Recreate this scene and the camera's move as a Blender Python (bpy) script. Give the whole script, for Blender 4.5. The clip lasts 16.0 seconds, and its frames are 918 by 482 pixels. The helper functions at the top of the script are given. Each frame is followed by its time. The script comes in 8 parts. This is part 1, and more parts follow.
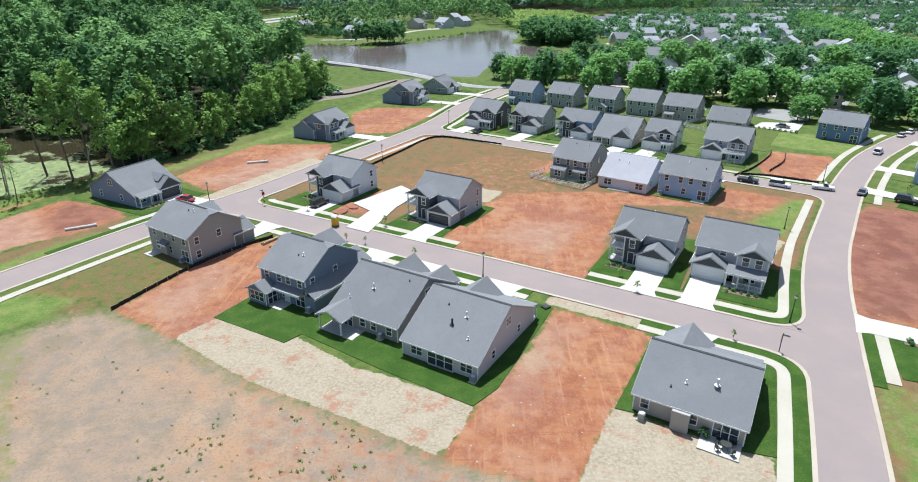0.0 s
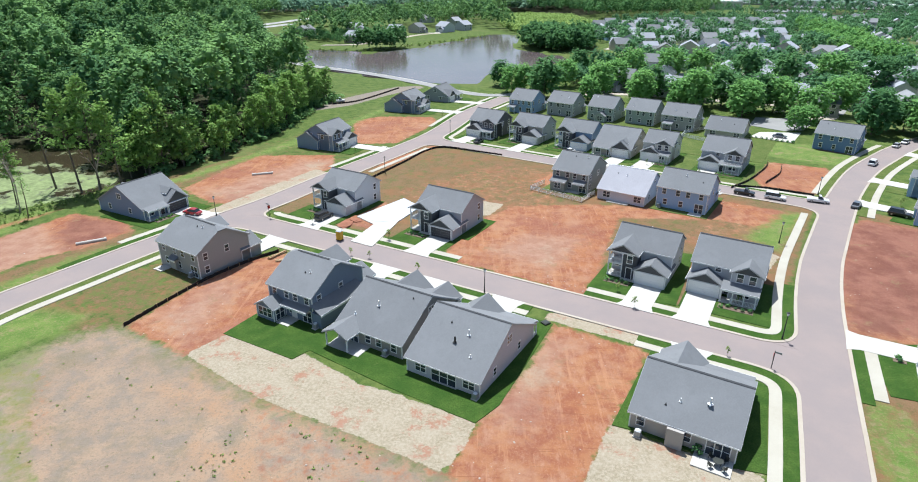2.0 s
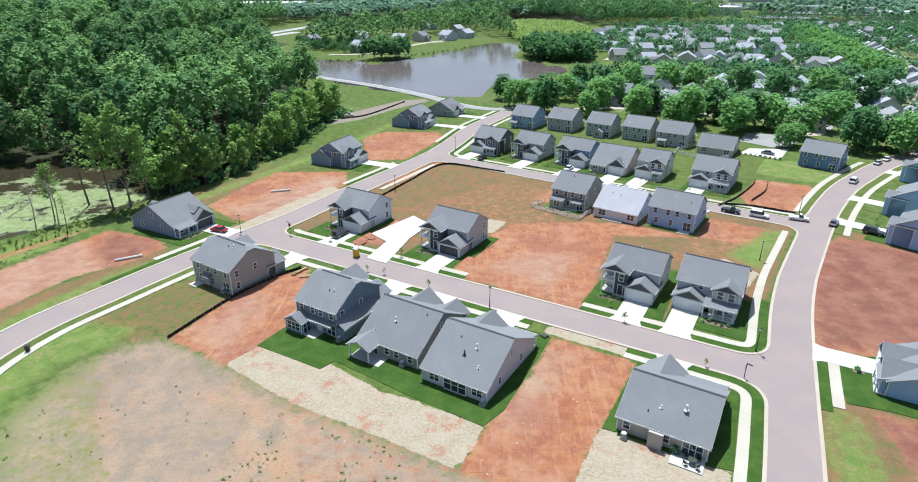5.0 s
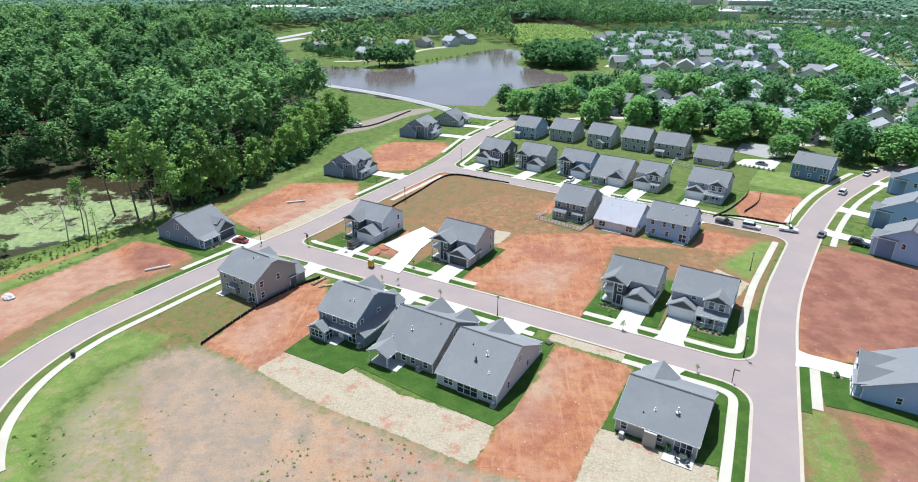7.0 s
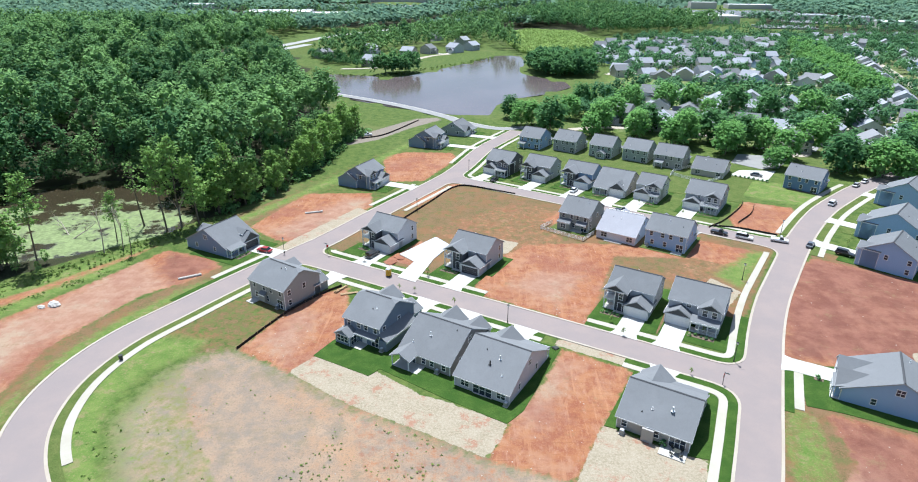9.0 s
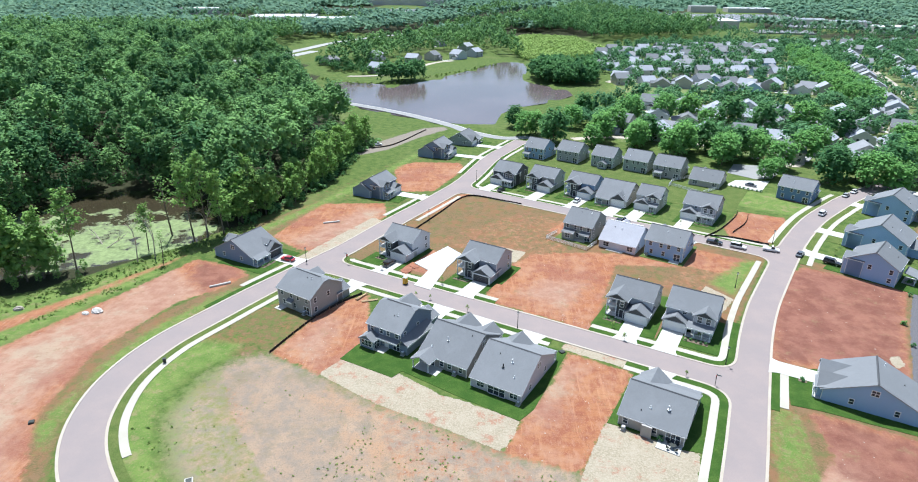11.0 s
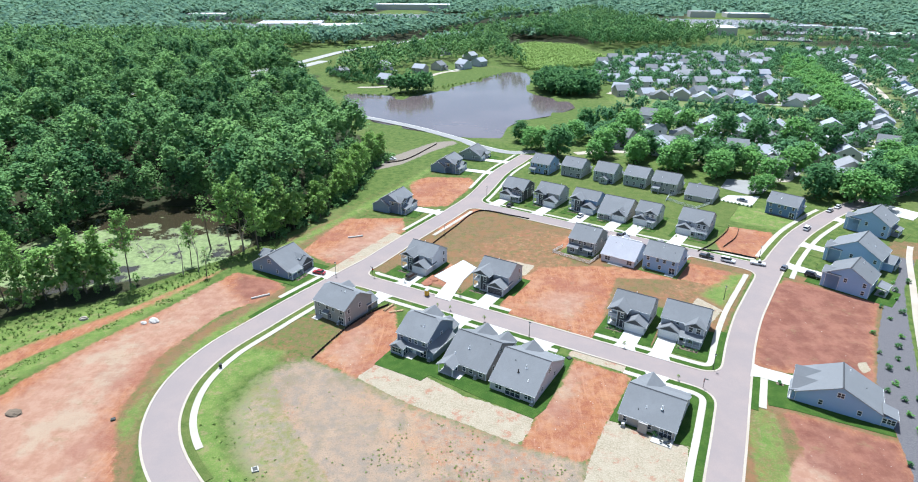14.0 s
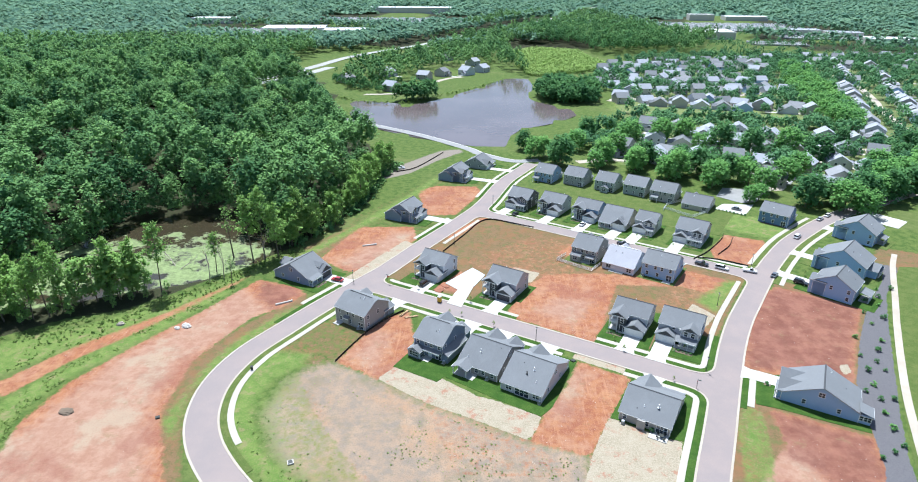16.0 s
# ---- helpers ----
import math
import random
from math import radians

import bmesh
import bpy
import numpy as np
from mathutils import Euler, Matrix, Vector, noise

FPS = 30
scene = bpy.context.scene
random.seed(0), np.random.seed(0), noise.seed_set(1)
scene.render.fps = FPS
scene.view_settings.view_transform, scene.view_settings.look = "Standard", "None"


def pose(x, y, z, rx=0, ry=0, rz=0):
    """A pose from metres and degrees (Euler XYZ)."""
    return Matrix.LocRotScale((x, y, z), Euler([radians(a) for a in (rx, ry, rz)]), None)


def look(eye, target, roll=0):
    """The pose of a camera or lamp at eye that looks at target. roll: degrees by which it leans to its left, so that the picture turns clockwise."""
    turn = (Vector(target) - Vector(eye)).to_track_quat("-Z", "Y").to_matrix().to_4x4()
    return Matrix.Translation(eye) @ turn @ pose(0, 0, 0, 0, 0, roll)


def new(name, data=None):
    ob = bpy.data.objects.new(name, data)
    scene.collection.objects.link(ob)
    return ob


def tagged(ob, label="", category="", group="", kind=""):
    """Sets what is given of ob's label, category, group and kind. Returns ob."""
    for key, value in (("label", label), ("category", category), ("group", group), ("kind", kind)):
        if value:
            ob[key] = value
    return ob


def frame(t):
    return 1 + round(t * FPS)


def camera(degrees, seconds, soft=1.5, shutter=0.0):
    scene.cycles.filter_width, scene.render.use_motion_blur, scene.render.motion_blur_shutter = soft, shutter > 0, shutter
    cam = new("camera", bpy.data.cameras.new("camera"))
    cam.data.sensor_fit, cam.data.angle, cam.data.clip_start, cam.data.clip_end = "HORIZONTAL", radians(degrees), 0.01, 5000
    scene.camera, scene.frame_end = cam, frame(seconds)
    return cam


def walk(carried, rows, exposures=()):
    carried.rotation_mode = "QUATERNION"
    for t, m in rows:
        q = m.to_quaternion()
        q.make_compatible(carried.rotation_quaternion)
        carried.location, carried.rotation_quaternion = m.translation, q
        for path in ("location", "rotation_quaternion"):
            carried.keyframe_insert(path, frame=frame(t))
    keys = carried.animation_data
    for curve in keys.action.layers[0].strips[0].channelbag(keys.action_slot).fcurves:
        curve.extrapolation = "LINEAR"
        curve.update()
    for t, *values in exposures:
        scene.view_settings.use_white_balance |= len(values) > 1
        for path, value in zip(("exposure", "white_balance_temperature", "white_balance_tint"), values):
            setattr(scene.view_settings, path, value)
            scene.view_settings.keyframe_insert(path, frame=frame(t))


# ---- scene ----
cam = camera(74.0, 16.0, 1.0)
PATH = [
    (0, (0.716, 1.166, 48.341), (-2.406, 92.556, 7.868), 0.18),
    (0.5, (0.585, 1.261, 49.098), (-2.540, 92.653, 8.629), 0.18),
    (1, (0.494, 1.045, 50.002), (-2.641, 92.435, 9.528), 0.17),
    (1.5, (0.406, 0.623, 51.053), (-2.749, 92.010, 10.574), 0.18),
    (2, (0.424, -0.256, 52.144), (-2.736, 91.132, 11.667), 0.18),
    (2.5, (0.390, -1.404, 53.313), (-2.782, 89.982, 12.833), 0.18),
    (3, (0.322, -2.677, 54.578), (-2.860, 88.716, 14.114), 0.18),
    (3.5, (0.203, -4.113, 55.956), (-3.009, 87.283, 15.504), 0.19),
    (4, (-0.018, -5.779, 57.389), (-3.281, 85.612, 16.927), 0.22),
    (6.5, (-1.879, -14.642, 64.995), (-5.216, 76.741, 24.523), 0.25),
    (7, (-2.408, -16.500, 66.569), (-5.776, 74.878, 26.087), 0.27),
    (7.5, (-3.004, -18.530, 68.209), (-6.387, 72.849, 27.729), 0.28),
    (8, (-3.660, -20.693, 69.868), (-7.057, 70.688, 29.396), 0.29),
    (8.5, (-4.354, -23.076, 71.711), (-7.780, 68.307, 31.246), 0.31),
    (9, (-5.017, -25.329, 73.463), (-8.465, 66.058, 33.010), 0.32),
    (11.5, (-8.739, -37.382, 82.688), (-12.238, 54.012, 42.253), 0.34),
    (12, (-9.450, -39.930, 84.668), (-12.978, 51.462, 44.233), 0.34),
    (12.5, (-10.212, -42.534, 86.808), (-13.747, 48.850, 46.355), 0.34),
    (13, (-10.957, -45.053, 88.963), (-14.494, 46.319, 48.484), 0.34),
    (13.5, (-11.699, -47.671, 91.093), (-15.227, 43.688, 50.582), 0.35),
    (14, (-12.453, -50.329, 93.267), (-15.989, 41.013, 52.719), 0.35),
    (14.5, (-13.233, -53.012, 95.424), (-16.773, 38.313, 54.837), 0.35),
    (15, (-14.002, -55.688, 97.554), (-17.534, 35.626, 56.943), 0.35),
    (15.5, (-14.831, -58.397, 99.516), (-18.349, 32.914, 58.897), 0.34),
    (16, (-15.620, -61.086, 101.724), (-19.133, 30.224, 61.102), 0.33),
]
walk(cam, [(t, look(eye, target, roll)) for t, eye, target, roll in PATH], ((0, 0.53, 6000, 6), (16, 0.74, 5700, 5)))

# ---- daylight ----
SUN_AZ = (-0.29, 0.957)
SUN_EL = radians(67)
world = bpy.data.worlds.new("sky")
world.use_nodes = True
scene.world = world
wn = world.node_tree.nodes
sky = wn.new("ShaderNodeTexSky")
sky.sky_type = "NISHITA"
sky.sun_disc = False
sky.sun_elevation = SUN_EL
sky.sun_rotation = math.atan2(SUN_AZ[0], SUN_AZ[1])
sky.dust_density = 1.6
wn["Background"].inputs["Strength"].default_value = 0.088
world.node_tree.links.new(sky.outputs["Color"], wn["Background"].inputs["Color"])
sun = new("sun", bpy.data.lights.new("sun", "SUN"))
sun.data.energy = 4.5
sun.data.angle = radians(0.53)
sun.data.color = (1.0, 0.975, 0.94)
sun.matrix_world = look((0, 0, 300), (-SUN_AZ[0] * math.cos(SUN_EL), -SUN_AZ[1] * math.cos(SUN_EL), 300 - math.sin(SUN_EL)))

# ---- materials ----
class Nodes:
    """Small wrapper to write node trees in short lines."""

    def __init__(self, name):
        self.mat = bpy.data.materials.new(name)
        self.mat.use_nodes = True
        self.tree = self.mat.node_tree
        self.bsdf = self.tree.nodes["Principled BSDF"]
        self.pos = None

    def link(self, a, b):
        self.tree.links.new(a, b)

    def where(self):
        if self.pos is None:
            self.pos = self.tree.nodes.new("ShaderNodeNewGeometry").outputs["Position"]
        return self.pos

    def noise(self, scale, detail=4.0, rough=0.6, stretch=None):
        n = self.tree.nodes.new("ShaderNodeTexNoise")
        n.inputs["Scale"].default_value = scale
        n.inputs["Detail"].default_value = detail
        n.inputs["Roughness"].default_value = rough
        src = self.where()
        if stretch:
            m = self.tree.nodes.new("ShaderNodeMapping")
            m.inputs["Scale"].default_value = stretch[:3]
            if len(stretch) > 3:
                m.inputs["Rotation"].default_value = (0, 0, radians(stretch[3]))
            self.link(src, m.inputs["Vector"])
            src = m.outputs["Vector"]
        self.link(src, n.inputs["Vector"])
        return n.outputs["Fac"]

    def math(self, op, a, b=0.0, c=0.0):
        n = self.tree.nodes.new("ShaderNodeMath")
        n.operation = op
        for i, v in enumerate((a, b, c)):
            if isinstance(v, (int, float)):
                n.inputs[i].default_value = v
            else:
                self.link(v, n.inputs[i])
        return n.outputs[0]

    def span(self, fac, lo, hi, a=0.0, b=1.0):
        n = self.tree.nodes.new("ShaderNodeMapRange")
        n.interpolation_type = "SMOOTHSTEP"
        self.link(fac, n.inputs["Value"])
        for k, v in (("From Min", lo), ("From Max", hi), ("To Min", a), ("To Max", b)):
            n.inputs[k].default_value = v
        return n.outputs["Result"]

    def mix(self, fac, a, b, blend="MIX"):
        n = self.tree.nodes.new("ShaderNodeMix")
        n.data_type = "RGBA"
        n.blend_type = blend
        for slot, v in ((n.inputs[0], fac), (n.inputs[6], a), (n.inputs[7], b)):
            if isinstance(v, (int, float)):
                slot.default_value = v
            elif isinstance(v, tuple):
                slot.default_value = (*v, 1.0)
            else:
                self.link(v, slot)
        return n.outputs[2]

    def attr(self, name):
        n = self.tree.nodes.new("ShaderNodeAttribute")
        n.attribute_name = name
        return n.outputs["Fac"]

    def random(self):
        return self.tree.nodes.new("ShaderNodeObjectInfo").outputs["Random"]

    def island(self):
        return self.tree.nodes.new("ShaderNodeNewGeometry").outputs["Random Per Island"]

    def bump(self, height, strength, distance=0.05):
        n = self.tree.nodes.new("ShaderNodeBump")
        n.inputs["Strength"].default_value = strength
        n.inputs["Distance"].default_value = distance
        self.link(height, n.inputs["Height"])
        self.link(n.outputs["Normal"], self.bsdf.inputs["Normal"])

    def done(self, color, rough=0.9, spec=0.3, metal=0.0):
        if isinstance(color, tuple):
            self.bsdf.inputs["Base Color"].default_value = (*color, 1.0)
        else:
            self.link(color, self.bsdf.inputs["Base Color"])
        if isinstance(rough, (int, float)):
            self.bsdf.inputs["Roughness"].default_value = rough
        else:
            self.link(rough, self.bsdf.inputs["Roughness"])
        self.bsdf.inputs["Specular IOR Level"].default_value = spec
        self.bsdf.inputs["Metallic"].default_value = metal
        return self.mat


def scaled(c, k):
    return tuple(min(1.0, v * k) for v in c)


def plain(name, c, rough=0.6, var=0.12, grain=3.0, metal=0.0, spec=0.4):
    """Painted or moulded surface with slight grime at two scales."""
    n = Nodes(name)
    a = n.mix(n.noise(grain), scaled(c, 1 - var), scaled(c, 1 + var))
    col = n.mix(n.span(n.noise(grain * 0.17, 5), 0.45, 0.75, 0.0, 0.5), a, scaled(c, 1 - 1.5 * var))
    return n.done(col, rough, spec, metal)


def siding(name, c):
    """Lap siding: horizontal boards 18 cm high, lap shade painted in, with slight fading."""
    n = Nodes(name)
    sep = n.tree.nodes.new("ShaderNodeSeparateXYZ")
    n.link(n.where(), sep.inputs[0])
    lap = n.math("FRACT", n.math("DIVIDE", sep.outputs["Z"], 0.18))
    # shade at the lap, painted as a darker band on each board
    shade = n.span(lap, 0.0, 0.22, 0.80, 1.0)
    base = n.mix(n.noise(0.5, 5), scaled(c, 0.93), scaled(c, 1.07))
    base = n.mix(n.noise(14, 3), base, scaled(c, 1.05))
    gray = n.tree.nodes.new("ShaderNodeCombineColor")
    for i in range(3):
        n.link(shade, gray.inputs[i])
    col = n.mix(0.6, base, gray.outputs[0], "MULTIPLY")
    n.bump(lap, 0.5, 0.02)
    return n.done(col, 0.65, 0.3)


def shingle(name, c):
    """Asphalt shingles: courses and tabs of uneven grey."""
    n = Nodes(name)
    sep = n.tree.nodes.new("ShaderNodeSeparateXYZ")
    n.link(n.where(), sep.inputs[0])
    course = n.math("FRACT", n.math("DIVIDE", sep.outputs["Z"], 0.08))
    tabs = n.noise(4.5, 5, 0.75)
    fine = n.noise(14, 3, 0.7)
    col = n.mix(n.span(tabs, 0.3, 0.7), scaled(c, 0.93), scaled(c, 1.07))
    col = n.mix(n.span(fine, 0.35, 0.65, 0.0, 0.5), col, scaled(c, 0.85))
    col = n.mix(n.span(n.noise(0.22, 4), 0.45, 0.7, 0.0, 0.35), col, scaled(c, 1.2))
    col = n.mix(n.span(n.noise(1.2, 4, 0.6, (1, 1, 0.12)), 0.5, 0.75, 0.0, 0.22), col, scaled(c, 0.7))
    tint = n.math("MULTIPLY_ADD", n.random(), 0.16, 0.92)
    gray = n.tree.nodes.new("ShaderNodeCombineColor")
    for i in range(3):
        n.link(tint, gray.inputs[i])
    col = n.mix(1.0, col, gray.outputs[0], "MULTIPLY")
    n.bump(n.math("ADD", n.math("MULTIPLY", course, 0.5), fine), 0.35, 0.02)
    return n.done(col, 0.9, 0.25)


def paving(name, c, stain, joint=0.0):
    """Concrete or asphalt with broad stains and fine aggregate."""
    n = Nodes(name)
    col = n.mix(n.span(n.noise(0.12, 6, 0.65), 0.35, 0.7), c, stain)
    col = n.mix(n.span(n.noise(26, 3, 0.8), 0.3, 0.7, 0.0, 0.35), col, scaled(c, 0.72))
    col = n.mix(n.span(n.noise(1.3, 6, 0.7), 0.52, 0.75, 0.0, 0.4), col, scaled(stain, 0.86))
    n.bump(n.noise(30, 3), 0.15, 0.01)
    return n.done(col, 0.88, 0.3)


def turf(name, c, c2, dry):
    n = Nodes(name)
    col = n.mix(n.span(n.noise(0.35, 5), 0.35, 0.7), c, c2)
    col = n.mix(n.span(n.noise(5.0, 5, 0.75), 0.35, 0.7, 0.0, 0.75), col, scaled(c, 0.55))
    col = n.mix(n.span(n.noise(0.9, 6, 0.7), 0.58, 0.76, 0.0, 0.65), col, dry)
    n.bump(n.noise(7, 4, 0.8), 0.8, 0.12)
    return n.done(col, 1.0, 0.1)


def foliage(name, c, c2, island=True, thin=0.22):
    n = Nodes(name)
    f = n.math("ADD", n.math("MULTIPLY", n.attr("tint"), 0.75), n.math("MULTIPLY", n.island(), 0.25)) if island else n.attr("tint")
    col = n.mix(f, c, c2)
    col = n.mix(n.span(n.noise(1.1, 4), 0.4, 0.7, 0.0, 0.5), col, scaled(c, 0.7))
    n.done(col, 0.85, 0.08)
    trans = n.tree.nodes.new("ShaderNodeBsdfTranslucent")
    n.link(n.mix(0.6, col, scaled(c2, 1.7)), trans.inputs["Color"])
    add = n.tree.nodes.new("ShaderNodeMixShader")
    add.inputs[0].default_value = thin
    n.link(n.bsdf.outputs[0], add.inputs[1])
    n.link(trans.outputs[0], add.inputs[2])
    n.link(add.outputs[0], n.tree.nodes["Material Output"].inputs["Surface"])
    return n.mat


def ground_material():
    """Bare clay, straw, weeds and grass, laid by the sheet's zone weights with ragged edges."""
    n = Nodes("ground")
    edge = n.math("MULTIPLY_ADD", n.noise(0.55, 8, 0.72), 0.9, -0.45)
    big = n.noise(0.06, 6, 0.6)
    mid = n.noise(0.35, 7, 0.65)
    fine = n.noise(2.6, 6, 0.72)
    grit = n.noise(9.0, 4, 0.8)

    def zone(name, soft=0.12):
        return n.span(n.math("ADD", n.attr(name), edge), 0.5 - soft, 0.5 + soft)

    # meadow grass
    col = n.mix(n.span(mid, 0.35, 0.65), (0.062, 0.105, 0.022), (0.125, 0.16, 0.042))
    col = n.mix(n.span(fine, 0.45, 0.7, 0.0, 0.6), col, (0.04, 0.07, 0.018))
    col = n.mix(n.span(n.noise(0.02, 4), 0.5, 0.7, 0.0, 0.6), col, (0.15, 0.16, 0.06))
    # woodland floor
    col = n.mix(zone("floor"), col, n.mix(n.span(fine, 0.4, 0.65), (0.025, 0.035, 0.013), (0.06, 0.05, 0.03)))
    # thin dry grass
    dry = n.mix(n.span(mid, 0.38, 0.62), (0.19, 0.12, 0.062), (0.12, 0.10, 0.04))
    dry = n.mix(n.span(fine, 0.42, 0.62), dry, (0.205, 0.125, 0.07))
    dry = n.mix(n.span(n.noise(0.12, 6, 0.6), 0.48, 0.64, 0.0, 0.85), dry, (0.22, 0.115, 0.058))
    dry = n.mix(n.span(n.noise(0.28, 8, 0.72), 0.50, 0.64, 0.0, 0.75), dry, (0.115, 0.125, 0.042))
    dry = n.mix(n.span(grit, 0.54, 0.7, 0.0, 0.7), dry, (0.08, 0.09, 0.028))
    col = n.mix(zone("dry"), col, dry)
    # weedy grey soil
    weed = n.mix(n.span(big, 0.35, 0.65), (0.29, 0.208, 0.148), (0.35, 0.25, 0.172))
    weed = n.mix(n.span(mid, 0.40, 0.64), weed, (0.235, 0.19, 0.15))
    weed = n.mix(n.span(n.noise(0.05, 6, 0.65), 0.48, 0.66, 0.0, 0.85), weed, (0.36, 0.215, 0.125))
    weed = n.mix(n.span(n.noise(0.09, 7, 0.7), 0.50, 0.64, 0.0, 0.7), weed, (0.20, 0.165, 0.105))
    weed = n.mix(n.span(fine, 0.48, 0.68, 0.0, 0.75), weed, (0.19, 0.16, 0.115))
    weed = n.mix(n.span(grit, 0.56, 0.72, 0.0, 0.65), weed, (0.37, 0.32, 0.27))
    col = n.mix(zone("weed", 0.25), col, weed)
    # red clay, with graded ruts along the lots
    clay = n.mix(n.span(big, 0.35, 0.65), (0.325, 0.138, 0.066), (0.355, 0.178, 0.092))
    clay = n.mix(n.span(mid, 0.38, 0.66), clay, (0.245, 0.09, 0.05))
    clay = n.mix(n.span(n.noise(0.7, 8, 0.72, (1, 0.38, 1, 29)), 0.5, 0.70, 0.0, 0.6), clay, (0.41, 0.235, 0.155))
    clay = n.mix(n.span(n.noise(1.1, 7, 0.7, (1, 0.22, 1, 29)), 0.54, 0.68, 0.0, 0.5), clay, (0.20, 0.072, 0.042))
    tracks = n.noise(1.6, 5, 0.6, (1, 0.06, 1, 24))
    clay = n.mix(n.span(tracks, 0.56, 0.66, 0.0, 0.5), clay, (0.43, 0.225, 0.125))
    clay = n.mix(n.span(n.noise(2.1, 5, 0.6, (0.07, 1, 1, 33)), 0.58, 0.68, 0.0, 0.5), clay, (0.205, 0.078, 0.04))
    clay = n.mix(n.span(n.noise(0.11, 8, 0.68), 0.50, 0.66, 0.0, 0.7), clay, (0.36, 0.20, 0.125))
    clay = n.mix(n.span(fine, 0.52, 0.72, 0.0, 0.5), clay, (0.42, 0.23, 0.15))
    clay = n.mix(n.span(grit, 0.55, 0.72, 0.0, 0.65), clay, (0.165, 0.062, 0.036))
    clay = n.mix(n.span(n.noise(21.0, 3, 0.7), 0.62, 0.72, 0.0, 0.6), clay, (0.52, 0.40, 0.32))
    pale = n.mix(n.span(mid, 0.36, 0.64), (0.37, 0.235, 0.17), (0.31, 0.175, 0.12))
    pale = n.mix(n.span(n.noise(0.08, 7, 0.65), 0.50, 0.64, 0.0, 0.8), pale, (0.37, 0.30, 0.215))
    pale = n.mix(n.span(fine, 0.5, 0.7, 0.0, 0.6), pale, (0.30, 0.165, 0.11))
    clay = n.mix(n.span(n.math("ADD", n.attr("pale"), edge), 0.25, 0.8, 0.0, 0.85), clay, pale)
    clay = n.mix(n.span(n.noise(0.045, 7, 0.68), 0.50, 0.62, 0.0, 0.55), clay, n.mix(n.span(fine, 0.4, 0.65), (0.215, 0.088, 0.062), (0.28, 0.125, 0.088)))
    clay = n.mix(n.span(n.math("ADD", n.attr("damp"), edge), 0.3, 0.8, 0.0, 0.85), clay, n.mix(n.span(n.noise(0.16, 7, 0.7), 0.36, 0.64), (0.15, 0.06, 0.046), (0.25, 0.115, 0.082)))
    clay = n.mix(n.span(n.noise(4.5, 4, 0.7), 0.6, 0.7, 0.0, 0.4), clay, (0.37, 0.225, 0.16))
    clay = n.mix(n.span(n.noise(0.19, 9, 0.75), 0.57, 0.66, 0.0, 0.55), clay, (0.235, 0.155, 0.085))
    col = n.mix(zone("clay"), col, clay)
    # straw mulch
    straw = n.mix(n.span(mid, 0.35, 0.65), (0.34, 0.285, 0.205), (0.27, 0.225, 0.15))
    straw = n.mix(n.span(fine, 0.38, 0.66), straw, (0.40, 0.345, 0.265))
    straw = n.mix(n.span(n.noise(0.22, 9, 0.78), 0.53, 0.63, 0.0, 0.85), straw, (0.33, 0.165, 0.11))
    straw = n.mix(n.span(grit, 0.55, 0.7, 0.0, 0.6), straw, (0.21, 0.17, 0.11))
    col = n.mix(zone("straw", 0.05), col, straw)
    # lush weeds and new grass
    lush = n.mix(n.span(mid, 0.35, 0.65), (0.098, 0.165, 0.033), (0.155, 0.215, 0.052))
    lush = n.mix(n.span(fine, 0.48, 0.68, 0.0, 0.7), lush, (0.25, 0.22, 0.105))
    lush = n.mix(n.span(n.noise(0.26, 8, 0.72), 0.52, 0.64, 0.0, 0.6), lush, (0.27, 0.20, 0.115))
    lush = n.mix(n.span(grit, 0.52, 0.68, 0.0, 0.5), lush, (0.05, 0.09, 0.015))
    col = n.mix(zone("lush", 0.2), col, lush)
    # grey bark mulch
    bark = n.mix(n.span(fine, 0.35, 0.65), (0.105, 0.10, 0.108), (0.15, 0.14, 0.145))
    bark = n.mix(n.span(grit, 0.5, 0.7, 0.0, 0.6), bark, (0.22, 0.21, 0.20))
    col = n.mix(zone("bark", 0.05), col, bark)
    # pale gravel
    col = n.mix(zone("gravel"), col, n.mix(n.span(fine, 0.4, 0.65), (0.25, 0.215, 0.18), (0.20, 0.165, 0.13)))
    n.bump(n.math("ADD", fine, n.math("MULTIPLY", grit, 0.5)), 0.55, 0.18)
    return n.done(col, 0.97, 0.15)


def water_material(name, body, algae=None):
    n = Nodes(name)
    n.bump(n.noise(1.6, 4, 0.6, (1.0, 0.5, 1.0)), 0.10, 0.05)
    shallow = n.mix(n.span(n.noise(0.02, 4), 0.4, 0.65), body, scaled(body, 1.25))
    if algae:
        sep = n.tree.nodes.new("ShaderNodeSeparateXYZ")
        n.link(n.where(), sep.inputs[0])
        drift = n.span(sep.outputs["Y"], 150, 182, 0.03, -0.16)
        f = n.span(n.math("ADD", n.math("ADD", n.noise(0.085, 8, 0.68), drift), n.span(n.noise(0.018, 2, 0.4), 0.36, 0.60, 0.05, -0.08)), 0.44, 0.53)
        green = n.mix(n.span(n.noise(0.8, 6, 0.7), 0.35, 0.65), algae, scaled(algae, 0.6))
        col = n.mix(f, shallow, green)
        return n.done(col, n.math("MULTIPLY_ADD", f, 0.75, 0.12), 0.4)
    return n.done(shallow, 0.12, 0.35)


